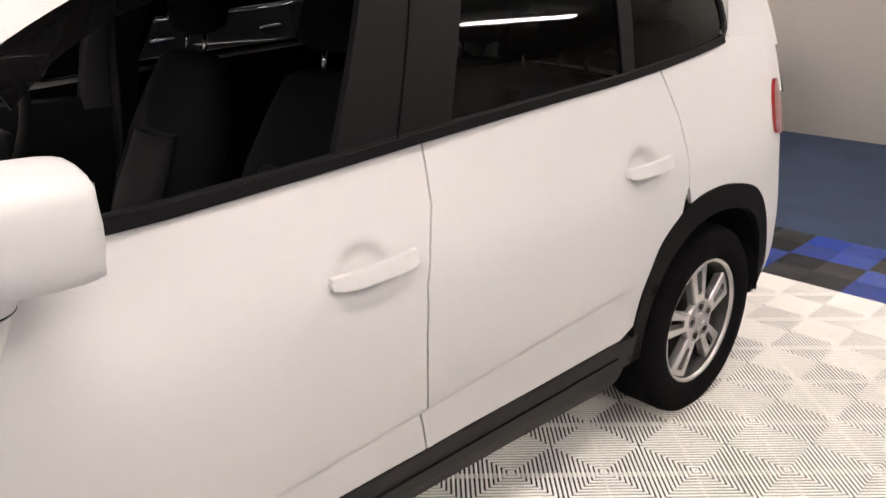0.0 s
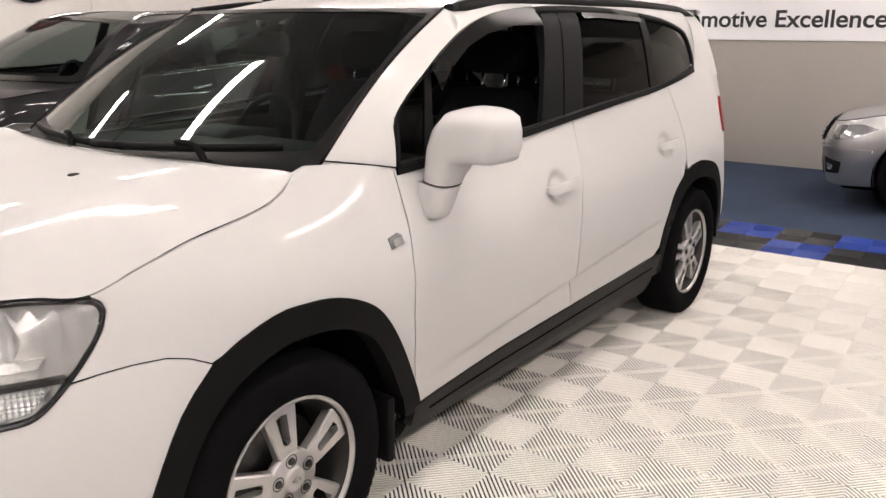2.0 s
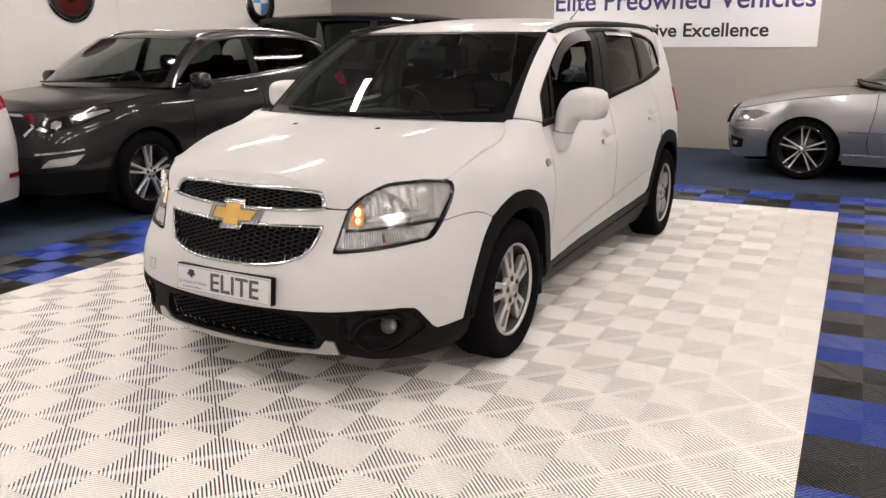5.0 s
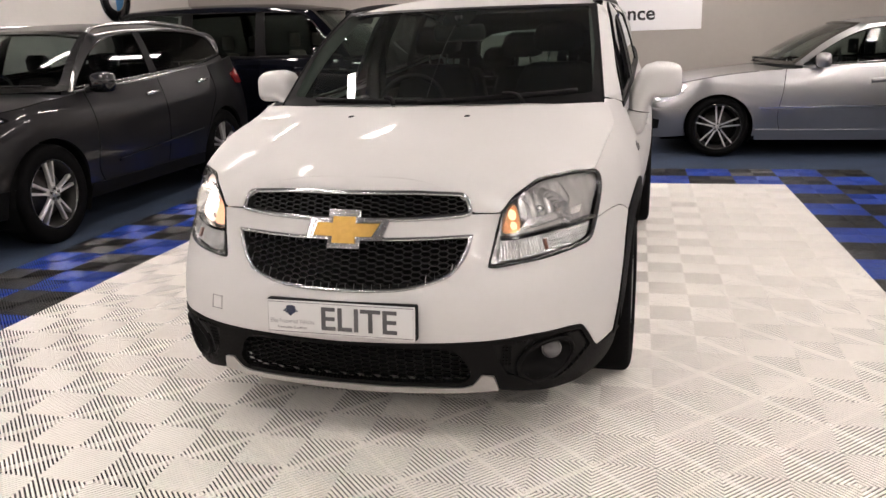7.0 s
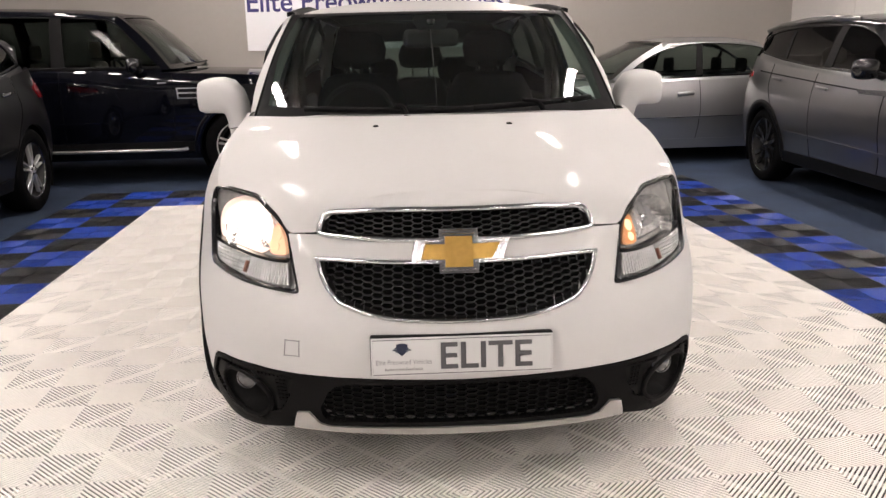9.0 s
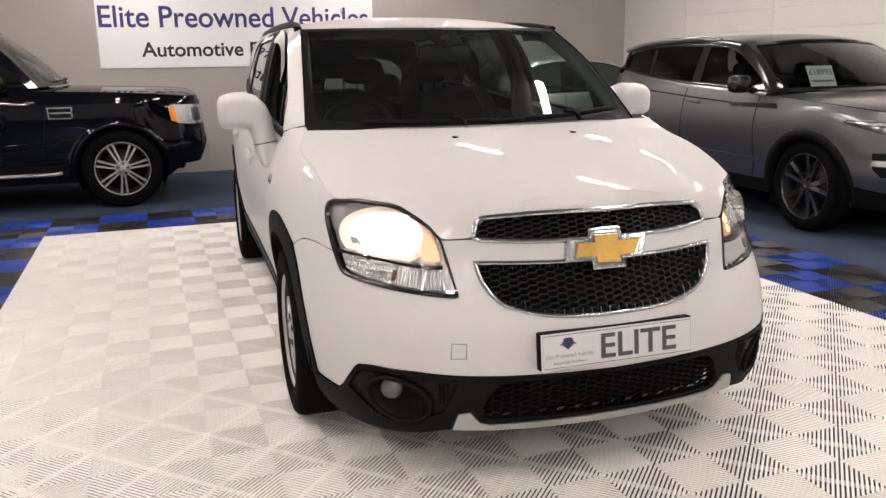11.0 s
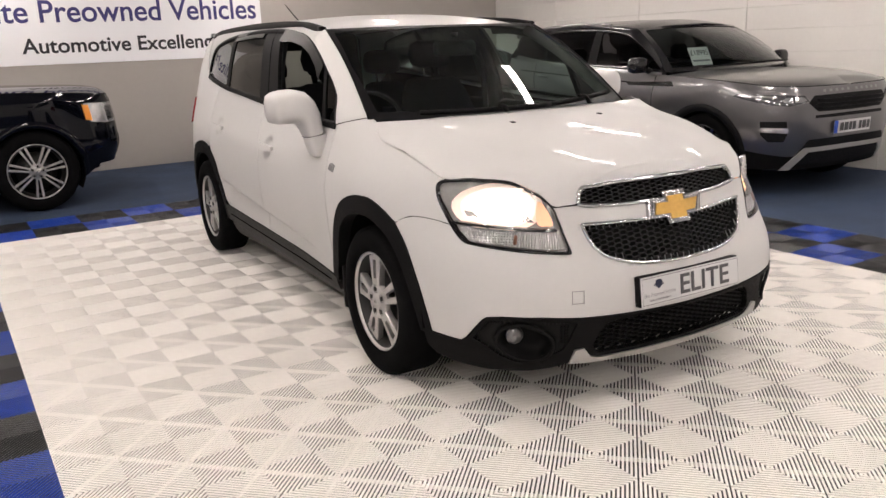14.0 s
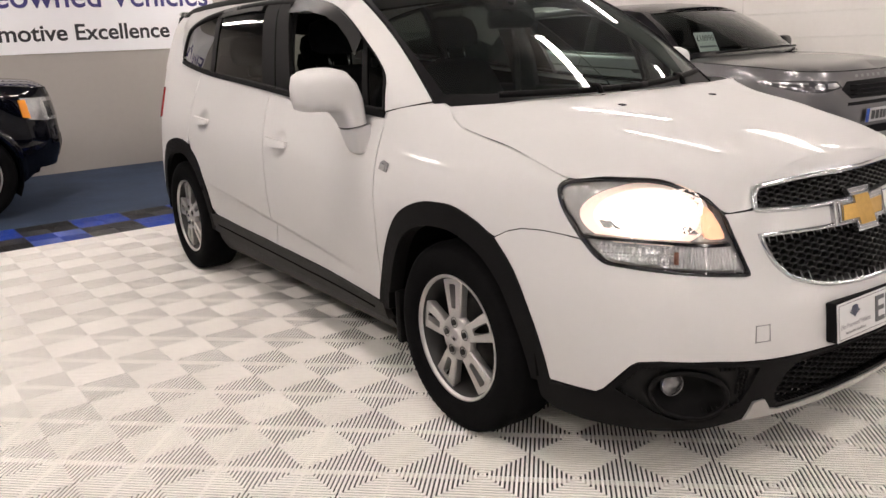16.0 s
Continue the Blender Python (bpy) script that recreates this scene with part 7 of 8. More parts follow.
disco = dict(
    paint=BLACK_PAINT, trim=SATIN_BLACK, wb=2.885, tyre=0.385, rim=0.262, arch=0.435, low=0.36, face=0.935, lift=0.06, arch_trim=BLACK_PAINT,
    plan=[(0, -0.86), (0.45, -0.85), (0.7, -0.80), (0.85, -0.66), (0.925, -0.42), (0.95, -0.05), (0.955, 0.5), (0.955, 2.9), (0.945, 3.5), (0.90, 3.82), (0.7, 3.94), (0, 3.96)],
    levels=[0.25, 0.45, 0.6, 0.8, 1.0, 1.12, 1.2, 1.3], nose=[0.12, 0.05, 0.0, 0.015, 0.05, 0.09, 0.14, 0.2], flank=[0.07, 0.03, 0.012, 0.0, 0.0, 0.015, 0.04, 0.07], tail=[0.06, 0.02, 0.0, 0.0, 0.01, 0.03, 0.05, 0.08],
    top=[(0, -0.86, 1.06), (0.6, -0.83, 1.07), (0.86, -0.64, 1.085), (0.93, -0.35, 1.11), (0.95, 0.0, 1.13), (0.955, 0.6, 1.155), (0.955, 1.2, 1.165), (0.955, 2.2, 1.175), (0.95, 3.2, 1.19), (0.90, 3.82, 1.19), (0, 3.96, 1.19)],
    gx=[(1.15, 0.905), (1.3, 0.875), (1.5, 0.82), (1.68, 0.765), (1.78, 0.70)], roof=[(1.0, 1.74), (1.2, 1.77), (1.6, 1.82), (2.6, 1.85), (3.5, 1.83), (3.9, 1.79)], roof_half=0.66,
    screen=((0.88, 0.68, 1.19), 0.20, (0.735, 1.20, 1.735), 0.08), rear_screen=((0.78, 3.90, 1.20), (0.68, 3.80, 1.74)),
    dlo=[(0.76, 1.19), (0.92, 1.36), (1.08, 1.53), (1.20, 1.655), (1.37, 1.71), (2.0, 1.735), (2.8, 1.74), (3.5, 1.725), (3.66, 1.66), (3.68, 1.45), (3.66, 1.22)], waist=[(3.66, 1.22), (3.0, 1.205), (2.0, 1.195), (0.76, 1.19)],
    posts=[[(1.72, 1.19), (1.86, 1.19), (1.87, 1.74), (1.76, 1.74)], [(2.66, 1.20), (2.82, 1.20), (2.84, 1.74), (2.70, 1.74)]],
    gaps=[[(0.66, 1.15), (0.66, 0.8), (0.68, 0.45)], [(1.78, 1.17), (1.78, 0.8), (1.77, 0.45)], [(2.74, 1.18), (2.72, 1.0), (2.55, 0.75), (2.42, 0.5)]],
    handles=[(1.50, 1.04), (2.45, 1.05)], handle=GLOSS_BLACK, mirror=(0.94, 0.98, 1.24), mirror_paint=GLOSS_BLACK, glass=SMOKED_GLASS, seat_top=1.28, seat_mat=TAN, cowl=(0.955, 0.62),
    spine=[(-0.86, 1.06), (-0.82, 1.10), (-0.6, 1.145), (-0.1, 1.175), (0.45, 1.19)],
    lamps=[("headlamp", [(0.60, -0.82, 0.80), (0.84, -0.67, 0.80), (0.90, -0.54, 0.82), (0.91, -0.50, 1.00), (0.86, -0.64, 0.995), (0.60, -0.83, 0.99)], LAMP_CLEAR, 0.010),
           ("lamp_core", [(0.70, -0.79, 0.83), (0.80, -0.71, 0.83), (0.80, -0.71, 0.96), (0.70, -0.79, 0.96)], LAMP_SMOKED, 0.013),
           ("indicator", [(0.893, -0.56, 0.83), (0.908, -0.50, 0.84), (0.914, -0.48, 0.985), (0.898, -0.54, 0.985)], AMBER, 0.014),
           ("tail_lamp", [(0.93, 3.62, 0.9), (0.90, 3.82, 0.9), (0.80, 3.90, 0.9), (0.80, 3.90, 1.18), (0.93, 3.62, 1.18)], RED_LENS, 0.01),
           ("wing_vent", [(0.955, 0.40, 0.90), (0.955, 0.60, 0.90), (0.955, 0.62, 1.0), (0.955, 0.40, 1.0)], GRILLE_DARK, 0.010),
           ("vent_rim", [(0.955, 0.40, 0.945), (0.955, 0.61, 0.945), (0.955, 0.61, 0.96), (0.955, 0.40, 0.96)], CHROME, 0.015),
           ("vent_rim", [(0.955, 0.40, 0.995), (0.955, 0.62, 0.995), (0.955, 0.62, 1.006), (0.955, 0.40, 1.006)], CHROME, 0.015),
           ("vent_rim", [(0.955, 0.40, 0.895), (0.955, 0.61, 0.895), (0.955, 0.61, 0.906), (0.955, 0.40, 0.906)], CHROME, 0.015),
           ("vent_rim", [(0.955, 0.40, 0.895), (0.955, 0.412, 0.895), (0.955, 0.412, 1.006), (0.955, 0.40, 1.006)], CHROME, 0.015),
           ("vent_rim", [(0.955, 0.60, 0.895), (0.955, 0.612, 0.895), (0.955, 0.622, 1.006), (0.955, 0.608, 1.006)], CHROME, 0.015),
           ("wing_badge", [(0.955, 0.72, 1.05), (0.955, 0.80, 1.05), (0.955, 0.80, 1.065), (0.955, 0.72, 1.065)], CHROME, 0.008),
           ("door_moulding", [(0.955, 0.72, 0.62), (0.955, 2.4, 0.62), (0.955, 2.4, 0.66), (0.955, 0.72, 0.66)], BLACK_PAINT, 0.016)],
    front=[("grille", [(0, -0.86, 1.03), (0.52, -0.845, 1.03), (0.55, -0.84, 0.86), (0, -0.86, 0.84)], GRILLE_DARK, 0.006, "dark mesh grille"), ("intake", [(0, -0.86, 0.66), (0.6, -0.83, 0.66), (0.6, -0.83, 0.46), (0, -0.86, 0.46)], GRILLE_DARK, 0.004, "")],
    spokes=(7, 0.115, ALLOY, ALLOY, dict(hub=0.074, dish=0.03, plate=(0.022, 0.040, 0.078, 0.008, 0.017), nuts=5, turn=0.2, label="silver split-spoke alloy wheel")),
)
black_suv, bs, bt = parked_car("black_suv", "blue-black square off-road SUV parked along the rear wall", disco, pose(-1.62, 6.53, -0.020, 0, 0, 90))
for sg in (1, -1):
    put("side_step", tube([(sg * 0.97, 0.55, 0.38), (sg * 0.99, 0.62, 0.37), (sg * 0.99, 2.25, 0.37), (sg * 0.97, 2.32, 0.38)], 0.03, 8, flat=0.6), ALLOY, black_suv, "brushed side step")

saloon = dict(
    paint=SILVER_PAINT, trim=SATIN_BLACK, wb=2.854, tyre=0.325, rim=0.246, arch=0.365, low=0.20, face=0.885,
    plan=[(0, -0.86), (0.38, -0.83), (0.6, -0.76), (0.75, -0.62), (0.845, -0.36), (0.885, 0.0), (0.91, 0.6), (0.91, 2.4), (0.895, 3.0), (0.855, 3.5), (0.76, 3.83), (0.45, 3.95), (0, 3.97)],
    levels=[0.15, 0.3, 0.45, 0.6, 0.7, 0.8, 0.9, 1.0, 1.1], nose=[0.06, 0.02, 0.0, 0.03, 0.08, 0.16, 0.24, 0.3, 0.36], flank=[0.10, 0.06, 0.02, 0.0, 0.0, 0.008, 0.03, 0.06, 0.1], tail=[0.06, 0.02, 0.0, 0.0, 0.01, 0.03, 0.06, 0.1, 0.14],
    top=[(0, -0.86, 0.70), (0.5, -0.80, 0.72), (0.72, -0.66, 0.745), (0.83, -0.4, 0.80), (0.88, 0.0, 0.875), (0.90, 0.4, 0.915), (0.91, 0.9, 0.935), (0.91, 1.8, 0.955), (0.90, 2.6, 0.975), (0.88, 3.2, 0.985), (0.80, 3.75, 0.965), (0, 3.97, 0.95)],
    gx=[(0.9, 0.865), (1.0, 0.825), (1.15, 0.75), (1.3, 0.665), (1.38, 0.60)], roof=[(1.1, 1.37), (1.3, 1.40), (1.7, 1.44), (2.2, 1.438), (2.7, 1.385)], roof_half=0.54,
    screen=((0.83, 0.74, 0.965), 0.32, (0.605, 1.40, 1.375), 0.14), rear_screen=((0.68, 3.18, 1.00), (0.54, 2.58, 1.36)),
    dlo=[(0.82, 0.965), (1.01, 1.10), (1.21, 1.22), (1.44, 1.31), (1.75, 1.355), (2.05, 1.36), (2.4, 1.335), (2.68, 1.265), (2.9, 1.15), (2.99, 1.05), (2.97, 1.015)], waist=[(2.97, 1.015), (2.5, 1.0), (1.7, 0.982), (0.82, 0.965)],
    posts=[[(1.72, 0.985), (1.80, 0.985), (1.86, 1.36), (1.79, 1.36)], [(2.62, 1.0), (2.66, 1.0), (2.70, 1.25), (2.66, 1.27)]],
    gaps=[[(0.66, 0.93), (0.64, 0.7), (0.60, 0.45), (0.64, 0.26)], [(1.75, 0.95), (1.76, 0.6), (1.74, 0.26)], [(2.72, 0.97), (2.70, 0.8), (2.52, 0.6), (2.44, 0.4)]],
    handles=[(1.48, 0.80), (2.38, 0.82)], mirror=(0.88, 0.98, 1.02), glass=DARK_GLASS, frame=GLOSS_BLACK, seat_top=1.0, cowl=(0.91, 0.64), sill=SILVER_PAINT, scuttle=SILVER_PAINT, handle_r=0.024, deck=[(3.12, 1.0), (3.3, 1.005), (3.6, 0.995), (3.8, 0.98), (3.93, 0.955)],
    spine=[(-0.80, 0.73), (-0.74, 0.765), (-0.5, 0.83), (-0.1, 0.90), (0.40, 0.955)],
    lamps=[("headlamp", [(0.48, -0.81, 0.58), (0.66, -0.72, 0.575), (0.78, -0.56, 0.60), (0.84, -0.36, 0.70), (0.80, -0.50, 0.725), (0.66, -0.72, 0.70), (0.52, -0.80, 0.69)], LAMP_CLEAR, 0.006),
           ("fog_cluster", [(0.58, -0.77, 0.28), (0.73, -0.64, 0.30), (0.75, -0.62, 0.40), (0.58, -0.77, 0.42)], GRILLE_DARK, 0.004),
           ("fog_lamp", [(0.63, -0.74, 0.32), (0.68, -0.70, 0.32), (0.69, -0.69, 0.365), (0.63, -0.74, 0.37)], LAMP_CLEAR, 0.012),
           ("side_moulding", [(0.905, 0.50, 0.50), (0.91, 2.3, 0.52), (0.91, 2.3, 0.55), (0.905, 0.50, 0.53)], SILVER_PAINT, 0.014),
           ("bright_strip", [(0.905, 0.42, 0.525), (0.91, 2.3, 0.545), (0.91, 2.3, 0.555), (0.905, 0.42, 0.535)], CHROME, 0.018),
           ("bumper_strip", [(0.4, -0.83, 0.485), (0.84, -0.38, 0.50), (0.84, -0.38, 0.525), (0.4, -0.83, 0.51)], SILVER_PAINT, 0.016),
           ("tail_lamp", [(0.88, 3.2, 0.75), (0.80, 3.75, 0.75), (0.80, 3.75, 0.90), (0.88, 3.2, 0.88)], RED_LENS, 0.008)],
    front=[("grille", [(0, -0.86, 0.705), (0.26, -0.85, 0.70), (0.22, -0.85, 0.52), (0, -0.86, 0.50)], GRILLE_DARK, 0.020, "dark grille"), ("intake", [(0, -0.86, 0.38), (0.5, -0.8, 0.37), (0.5, -0.8, 0.25), (0, -0.86, 0.25)], GRILLE_DARK, 0.004, "")],
    bars=[("grille_bar", 0, 0.23, (0.55, 0.59, 0.63, 0.67), 0.008, CHROME, 0.038)],
    spokes=(5, 0.17, MACHINED, BLACK_WHEEL, dict(hub=0.046, dish=0.018, spoke_w=0.0085, fork=0.25, nuts=5, turn=0.25, label="black and silver twin-spoke alloy wheel")),
)
saloon["front"][0] = ("grille", [(0, -0.86, 0.72), (0.25, -0.85, 0.715), (0.22, -0.85, 0.52), (0, -0.86, 0.50)], GRILLE_DARK, 0.030, "dark grille")
saloon["front"].append(("grille_frame", [(0, -0.86, 0.735), (0.27, -0.85, 0.73), (0.26, -0.85, 0.712), (0, -0.86, 0.717)], CHROME, 0.038, "chrome grille frame"))
silver_saloon, ss_, st_ = parked_car("silver_saloon", "silver four-door saloon parked along the rear wall", saloon, pose(1.76, 6.84, -0.020, 0, 0, -90))

coupe = dict(
    paint=STEEL_PAINT, trim=SATIN_BLACK, wb=2.66, tyre=0.36, rim=0.262, arch=0.405, low=0.27, face=0.925, lift=0.0,
    plan=[(0, -0.86), (0.4, -0.84), (0.64, -0.775), (0.81, -0.61), (0.895, -0.35), (0.935, 0.0), (0.95, 0.5), (0.95, 2.2), (0.945, 2.8), (0.90, 3.18), (0.8, 3.41), (0.5, 3.49), (0, 3.51)],
    levels=[0.2, 0.35, 0.5, 0.65, 0.8, 0.92, 1.02, 1.12, 1.25], nose=[0.12, 0.05, 0.01, 0.0, 0.01, 0.035, 0.09, 0.17, 0.26], flank=[0.08, 0.045, 0.02, 0.0, 0.0, 0.012, 0.035, 0.065, 0.1], tail=[0.06, 0.02, 0.0, 0.0, 0.01, 0.03, 0.05, 0.08, 0.12],
    top=[(0, -0.86, 0.955), (0.5, -0.82, 0.958), (0.78, -0.65, 0.968), (0.88, -0.4, 0.995), (0.93, 0.0, 1.03), (0.945, 0.4, 1.05), (0.95, 0.9, 1.06), (0.95, 1.6, 1.09), (0.95, 2.4, 1.14), (0.93, 3.0, 1.19), (0.82, 3.38, 1.22), (0, 3.51, 1.20)],
    gx=[(1.0, 0.905), (1.12, 0.86), (1.3, 0.785), (1.45, 0.715), (1.54, 0.66)], roof=[(0.75, 1.49), (0.95, 1.53), (1.4, 1.585), (2.0, 1.595), (3.0, 1.555), (3.4, 1.515)], roof_half=0.62,
    screen=((0.875, 0.50, 1.075), 0.38, (0.695, 1.10, 1.49), 0.16), rear_screen=((0.76, 3.40, 1.22), (0.62, 3.22, 1.48)), roof_paint=GLOSS_BLACK, pillar=GLOSS_BLACK, scuttle=SATIN_BLACK,
    dlo=[(0.54, 1.078), (0.72, 1.20), (0.92, 1.315), (1.16, 1.425), (1.55, 1.495), (2.1, 1.51), (2.65, 1.49), (3.02, 1.45), (3.18, 1.38), (3.10, 1.255)], waist=[(3.10, 1.255), (2.5, 1.185), (1.8, 1.13), (0.54, 1.078)],
    posts=[[(1.56, 1.11), (1.70, 1.12), (1.74, 1.49), (1.63, 1.49)], [(2.46, 1.17), (2.52, 1.175), (2.60, 1.46), (2.55, 1.46)]],
    gaps=[[(0.60, 1.05), (0.62, 0.8), (0.60, 0.5), (0.64, 0.36)], [(1.70, 1.09), (1.71, 0.75), (1.70, 0.36)], [(2.60, 1.15), (2.58, 0.95), (2.44, 0.72), (2.34, 0.5)]],
    handles=[(1.42, 0.965), (2.30, 1.01)], mirror=(0.92, 0.72, 1.15), mirror_paint=GLOSS_BLACK, glass=PRIVACY_DARK, frame=GLOSS_BLACK, seat_top=1.12, cowl=(0.95, 0.46), arch_trim=SATIN_BLACK, screen_glass=DARK_GLASS,
    spine=[(-0.86, 0.955), (-0.80, 0.995), (-0.6, 1.035), (-0.2, 1.075), (0.10, 1.09)],
    lamps=[("headlamp", [(0.52, -0.82, 0.835), (0.68, -0.755, 0.80), (0.80, -0.62, 0.815), (0.90, -0.32, 0.885), (0.89, -0.36, 0.905), (0.78, -0.66, 0.90), (0.56, -0.81, 0.885)], LAMP_SMOKED, 0.006),
           ("lamp_core", [(0.545, -0.815, 0.845), (0.60, -0.79, 0.828), (0.645, -0.77, 0.83), (0.645, -0.77, 0.872), (0.575, -0.80, 0.873)], LAMP_CLEAR, 0.010),
           ("lamp_projector", [(0.66, -0.765, 0.835), (0.685, -0.75, 0.824), (0.72, -0.72, 0.832), (0.73, -0.71, 0.853), (0.71, -0.73, 0.872), (0.67, -0.76, 0.868)], LAMP_CLEAR, 0.010),
           ("lamp_strip", [(0.76, -0.68, 0.868), (0.885, -0.37, 0.889), (0.885, -0.37, 0.898), (0.76, -0.68, 0.885)], LAMP_CLEAR, 0.010),
           # thin black strip paints the shade of the crease in the grey flank
           ("waist_crease", [(0.948, 0.62, 0.962), (0.95, 1.6, 1.005), (0.94, 2.9, 1.075), (0.94, 2.9, 1.087), (0.95, 1.6, 1.017), (0.948, 0.62, 0.974)], SATIN_BLACK, 0.003),
           ("intake_corner", [(0.71, -0.73, 0.50), (0.79, -0.63, 0.50), (0.825, -0.58, 0.56), (0.83, -0.57, 0.675), (0.70, -0.74, 0.675), (0.69, -0.75, 0.57)], GRILLE_DARK, 0.004),
           ("day_lamp", [(0.69, -0.75, 0.575), (0.825, -0.58, 0.585), (0.825, -0.58, 0.625), (0.69, -0.75, 0.62)], LAMP_CLEAR, 0.012),
           ("skid_arm", [(0.47, -0.83, 0.42), (0.63, -0.78, 0.245), (0.72, -0.72, 0.245), (0.54, -0.81, 0.438)], SILVER_PLASTIC, 0.018),
           ("wing_vent", [(0.945, 0.35, 0.955), (0.95, 0.95, 0.955), (0.95, 1.0, 0.985), (0.945, 0.38, 1.0)], GLOSS_BLACK, 0.006),
           ("door_moulding", [(0.95, 0.5, 0.50), (0.95, 2.2, 0.53), (0.95, 2.2, 0.555), (0.95, 0.5, 0.53)], STEEL_PAINT, 0.012),
           ("tail_lamp", [(0.91, 3.12, 1.02), (0.88, 3.26, 1.00), (0.80, 3.42, 1.0), (0.80, 3.42, 1.08), (0.91, 3.12, 1.07)], RED_LENS, 0.008)],
    front=[("grille", [(0, -0.86, 0.885), (0.46, -0.83, 0.88), (0.52, -0.81, 0.82), (0.42, -0.84, 0.745), (0, -0.86, 0.74)], GRILLE_DARK, 0.004, "dark mesh grille"),
           ("plate_band", [(0, -0.86, 0.72), (0.45, -0.83, 0.715), (0.45, -0.83, 0.69), (0, -0.86, 0.69)], GRILLE_DARK, 0.003, ""),
           ("intake", [(0, -0.86, 0.515), (0.50, -0.825, 0.51), (0.66, -0.765, 0.30), (0, -0.86, 0.28)], GRILLE_DARK, 0.008, ""),
           ("lower_trim", [(0, -0.86, 0.37), (0.7, -0.74, 0.37), (0.88, -0.42, 0.42), (0.88, -0.42, 0.25), (0, -0.86, 0.24)], BLACK_PLASTIC, 0.006, "black lower trim"),
           ("skid_plate", [(0, -0.86, 0.445), (0.54, -0.81, 0.44), (0.50, -0.825, 0.40), (0, -0.86, 0.405)], SILVER_PLASTIC, 0.016, "silver skid plate")],
    bars=[("grille_bar", 0, 0.44, (0.775, 0.81, 0.845), 0.006, SATIN_BLACK, 0.012)],
    spokes=(5, 0.24, BLACK_WHEEL, BLACK_WHEEL, dict(hub=0.06, spoke_w=0.02, fork=0.1, nuts=5, turn=0.1, label="gloss black alloy wheel")),
)
ev, es, et = parked_car("steel_grey_suv", "steel grey compact SUV with black roof and black wheels", coupe, pose(4.45, 1.98, -0.020, 0, 0, -2.8))
for i in range(10):
    k = -0.36 + 0.075 * i + (0.04 if i > 4 else 0)
    mark = [es.at(k + dx, z, 0.004) for dx, z in ((0, 0.905), (0.035, 0.905), (0.035, 0.928), (0, 0.928))]
    put("nose_mark", (mark, [(0, 1, 2, 3)]), LAMP_DARK, ev, smooth=False)
for sg in (1, -1):
    put("roof_rail", tube([(sg * 0.655, y, z) for y, z in ((1.55, 1.535), (2.0, 1.56), (2.5, 1.55), (3.0, 1.515), (3.28, 1.47))], 0.026, 8), STEEL_PAINT, ev)
plate_ = [es.at(s, z, 0.02) for s, z in ((-0.25, 0.545), (0.25, 0.545), (0.25, 0.655), (-0.25, 0.655))]
put("number_plate", joined((plate_, [(0, 1, 2, 3)]), ([(x, y + 0.02, z) for x, y, z in plate_], [(3, 2, 1, 0)])), PLATE_WHITE, ev, "white number plate with dark bars", smooth=False)
BLUE_BAND = material("plate_blue", (0.02, 0.08, 0.45), 0.4)
bar = lambda x0, x1, z0, z1, mt, nm: put(nm, ([es.at(x0, z0, 0.0225), es.at(x1, z0, 0.0225), es.at(x1, z1, 0.0225), es.at(x0, z1, 0.0225)], [(0, 1, 2, 3)]), mt, ev, smooth=False)
bar(-0.25, -0.205, 0.546, 0.654, BLUE_BAND, "plate_band_blue")
for x0, x1 in ((-0.18, -0.13), (-0.12, -0.07), (-0.06, -0.02), (-0.01, 0.035), (0.075, 0.115), (0.125, 0.18), (0.19, 0.235)):
    bar(x0, x1, 0.565, 0.635, PLATE_INK, "plate_mark")

# price card behind the grey SUV's windscreen
card = thing("price_card", "white price card behind a windscreen", "card", pose(4.45, 1.98, -0.020, 0, 0, -2.8) @ Matrix.Translation((-0.12, 0.80, 1.20)) @ pose(0, 0, 0, 62))
CARD = material("white_card", (0.85, 0.85, 0.85), 0.6, vary=0.03, scale=12)
part("card_board", box((-0.14, -0.10, 0.0), (0.14, 0.10, 0.003)), CARD, card, smooth=False)
words("card_price", "£18995", 0.085, Matrix.Translation((-0.125, 0.01, 0.004)), PLATE_INK, card, width=0.25)
part("card_print", box((-0.12, -0.06, 0.003), (0.12, -0.04, 0.004)), GREY_INK, card, smooth=False)

# ---- ribbed interlocking floor tiles ----
PITCH, PITCH_Y = 0.402, 0.4088
PAD_X, PAD_Y = -2.232, 4.222


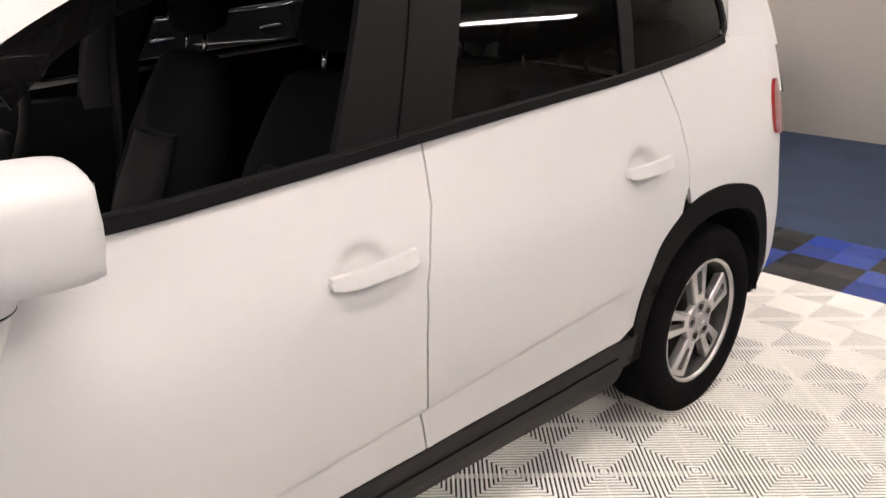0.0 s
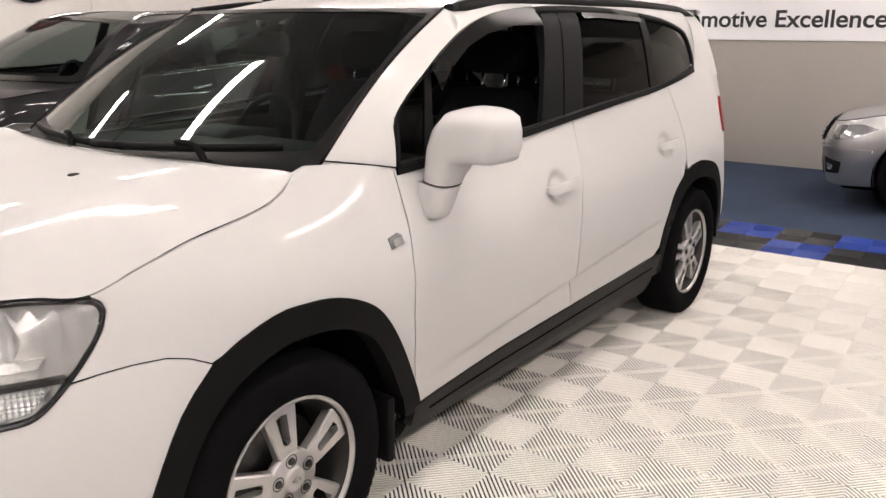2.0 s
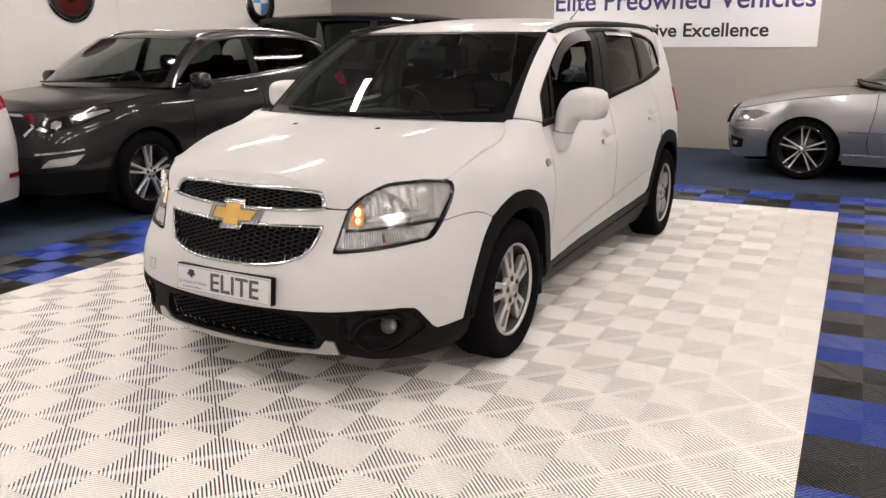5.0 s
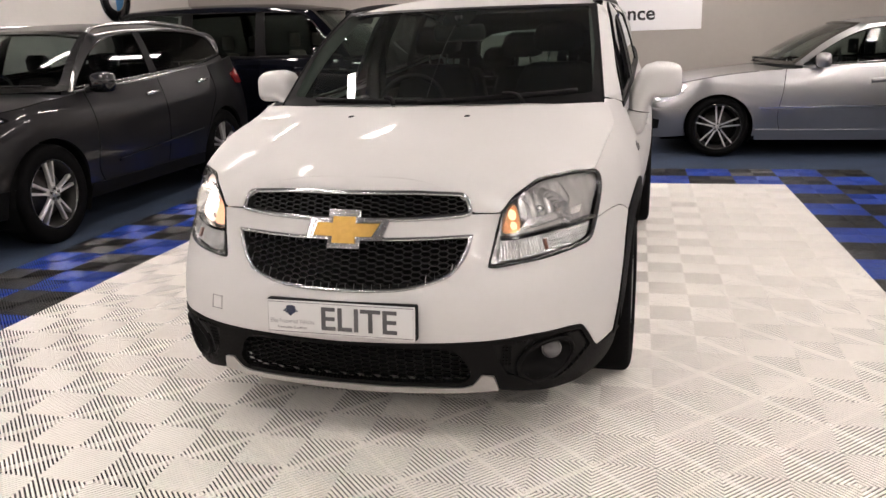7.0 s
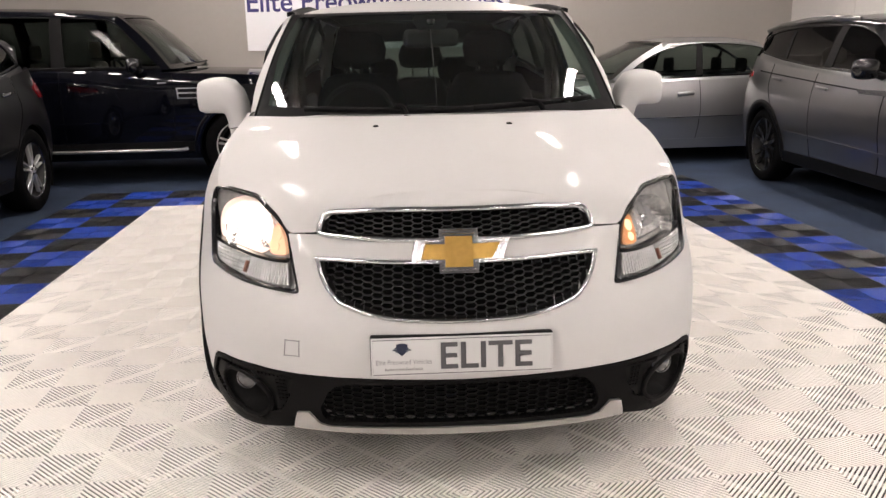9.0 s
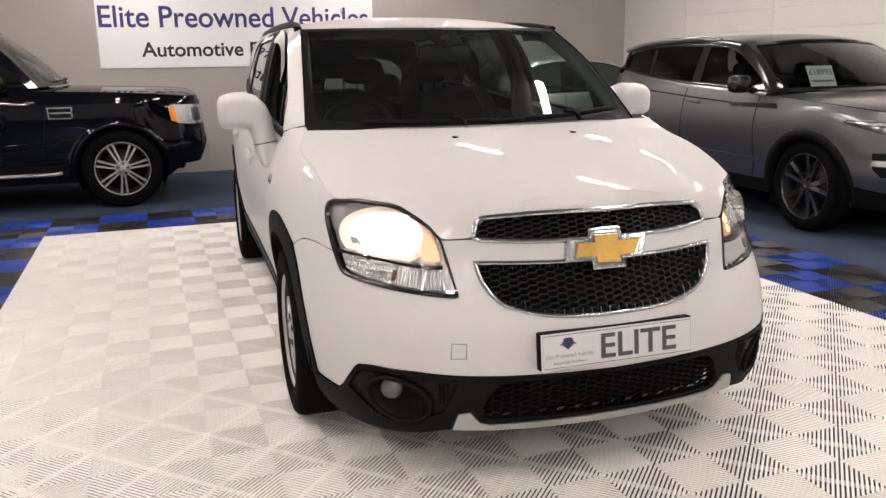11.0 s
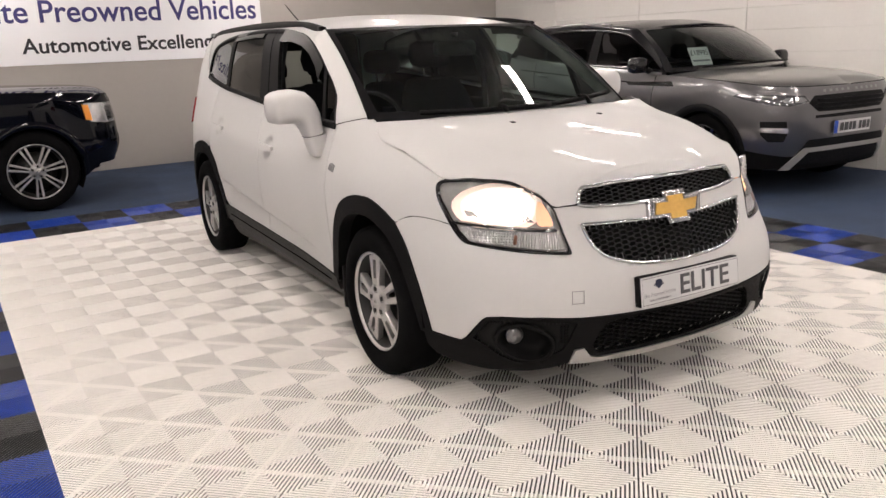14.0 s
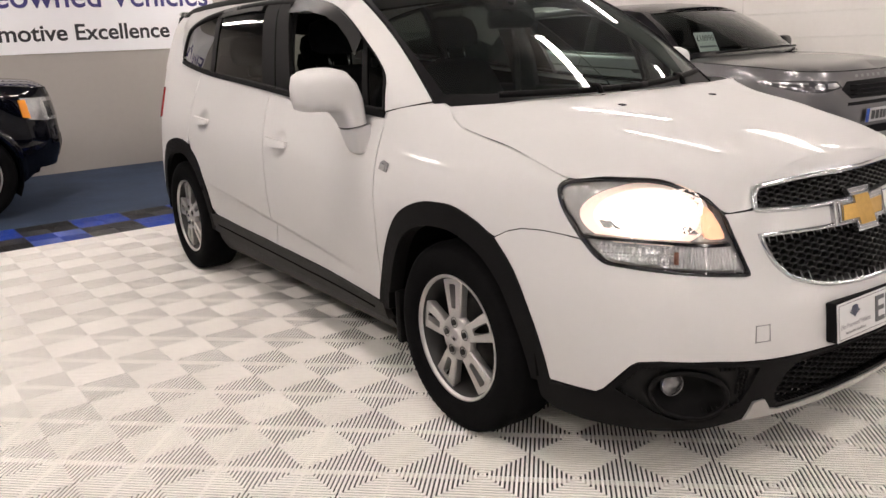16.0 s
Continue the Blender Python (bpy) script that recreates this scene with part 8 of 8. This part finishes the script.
def tile_mesh(name, mat_, crown=0.0):
    """One tile: four quarters of thin diagonal ribs that make nested diamonds, bridging an open hollow on webs."""
    verts, faces = [], []
    q, edge, step = PITCH / 2, 0.0001, PITCH / math.sqrt(2) / 20

    def prism(poly, top, low):
        if len(poly) < 3:
            return
        k, n = len(verts), len(poly)
        verts.extend((x, y, top) for x, y in poly)
        verts.extend((x, y, low) for x, y in poly)
        faces.append(tuple(range(k, k + n)))
        for i in range(n):
            j = (i + 1) % n
            faces.append((k + j, k + i, k + n + i, k + n + j))
    for sx_, sy_ in ((1, 1), (-1, 1), (-1, -1), (1, -1)):
        square = [(edge, edge), (q - edge, edge), (q - edge, q - edge), (edge, q - edge)]

        def strip(mid, wide, top, low):
            # a bar across the quarter, parallel to one of its diagonals
            turned = [(u + v, v - u) for u, v in square]

            def cut(w):
                p = clip(clip(turned, 0, (mid - w / 2) * math.sqrt(2), True), 0, (mid + w / 2) * math.sqrt(2), False)
                p = [(sx_ * (u - v) / 2, sy_ * (u + v) / 2) for u, v in p]
                return p if area2(p) > 0 else p[::-1]
            outer, inner = cut(wide), cut(wide * 0.3)
            if not crown or len(outer) != 4 or len(inner) != 4:
                prism(outer, top, low)
                return
            # a crowned rib: a narrow flat top between two slopes
            k = len(verts)
            for ring, z in ((inner, top), (outer, top - crown), (outer, low)):
                verts.extend((x, y, z) for x, y in ring)
            faces.append((k, k + 1, k + 2, k + 3))
            for a in (k, k + 4):
                faces.extend((a + (i + 1) % 4, a + i, a + 4 + i, a + 4 + (i + 1) % 4) for i in range(4))
        for i in range(20):
            strip((i + 0.5) * step, 0.0081, 0.0, -0.0035)
        w = 0.0006
        poly = [(edge + w, edge), (q - edge, q - edge - w), (q - edge - w, q - edge), (edge, edge + w)]
        poly = [(sx_ * a, sy_ * b) for a, b in poly]
        prism(poly if sx_ * sy_ > 0 else poly[::-1], -0.0036, -0.0195)
    me = mesh_of(name, verts, faces, smooth=False)
    me.materials.append(mat_)
    return me


def tiled(name, label, cells):
    ob = structure(name, box((min(c[0] for c in cells), min(c[1] for c in cells), -0.0205), (max(c[0] for c in cells) + PITCH, max(c[1] for c in cells) + PITCH_Y, -0.0195)), CONCRETE, label, "floor tiles")
    for x, y, me in cells:
        t_ = new("tile", me)
        t_.parent = ob
        t_.location = (x + PITCH / 2, y + PITCH_Y / 2, 0)
        t_.scale = (1, PITCH_Y / PITCH, 1)


WHITE_TILE, BLUE_TILE, BLACK_TILE = tile_mesh("tile_white", TILE_WHITE, 0.0006), tile_mesh("tile_blue", TILE_BLUE, 0.0012), tile_mesh("tile_black", TILE_BLACK, 0.0012)
at = lambda i, k: (PAD_X + i * PITCH, PAD_Y - (k + 1) * PITCH_Y)
tiled("pad", "ivory ribbed plastic tile pad", [(*at(i, k), WHITE_TILE) for i in range(11) for k in range(20)])
colour = lambda i, k: BLUE_TILE if (i + k) % 2 else BLACK_TILE
for name, columns, lines in (("border_left", (-2, -1), range(-2, 20)), ("border_right", (11, 12), range(-2, 20)), ("border_back", range(0, 11), (-2, -1))):
    tiled(name, "blue and black chequered ribbed tile border", [(*at(i, k), colour(i, k)) for i in columns for k in lines])
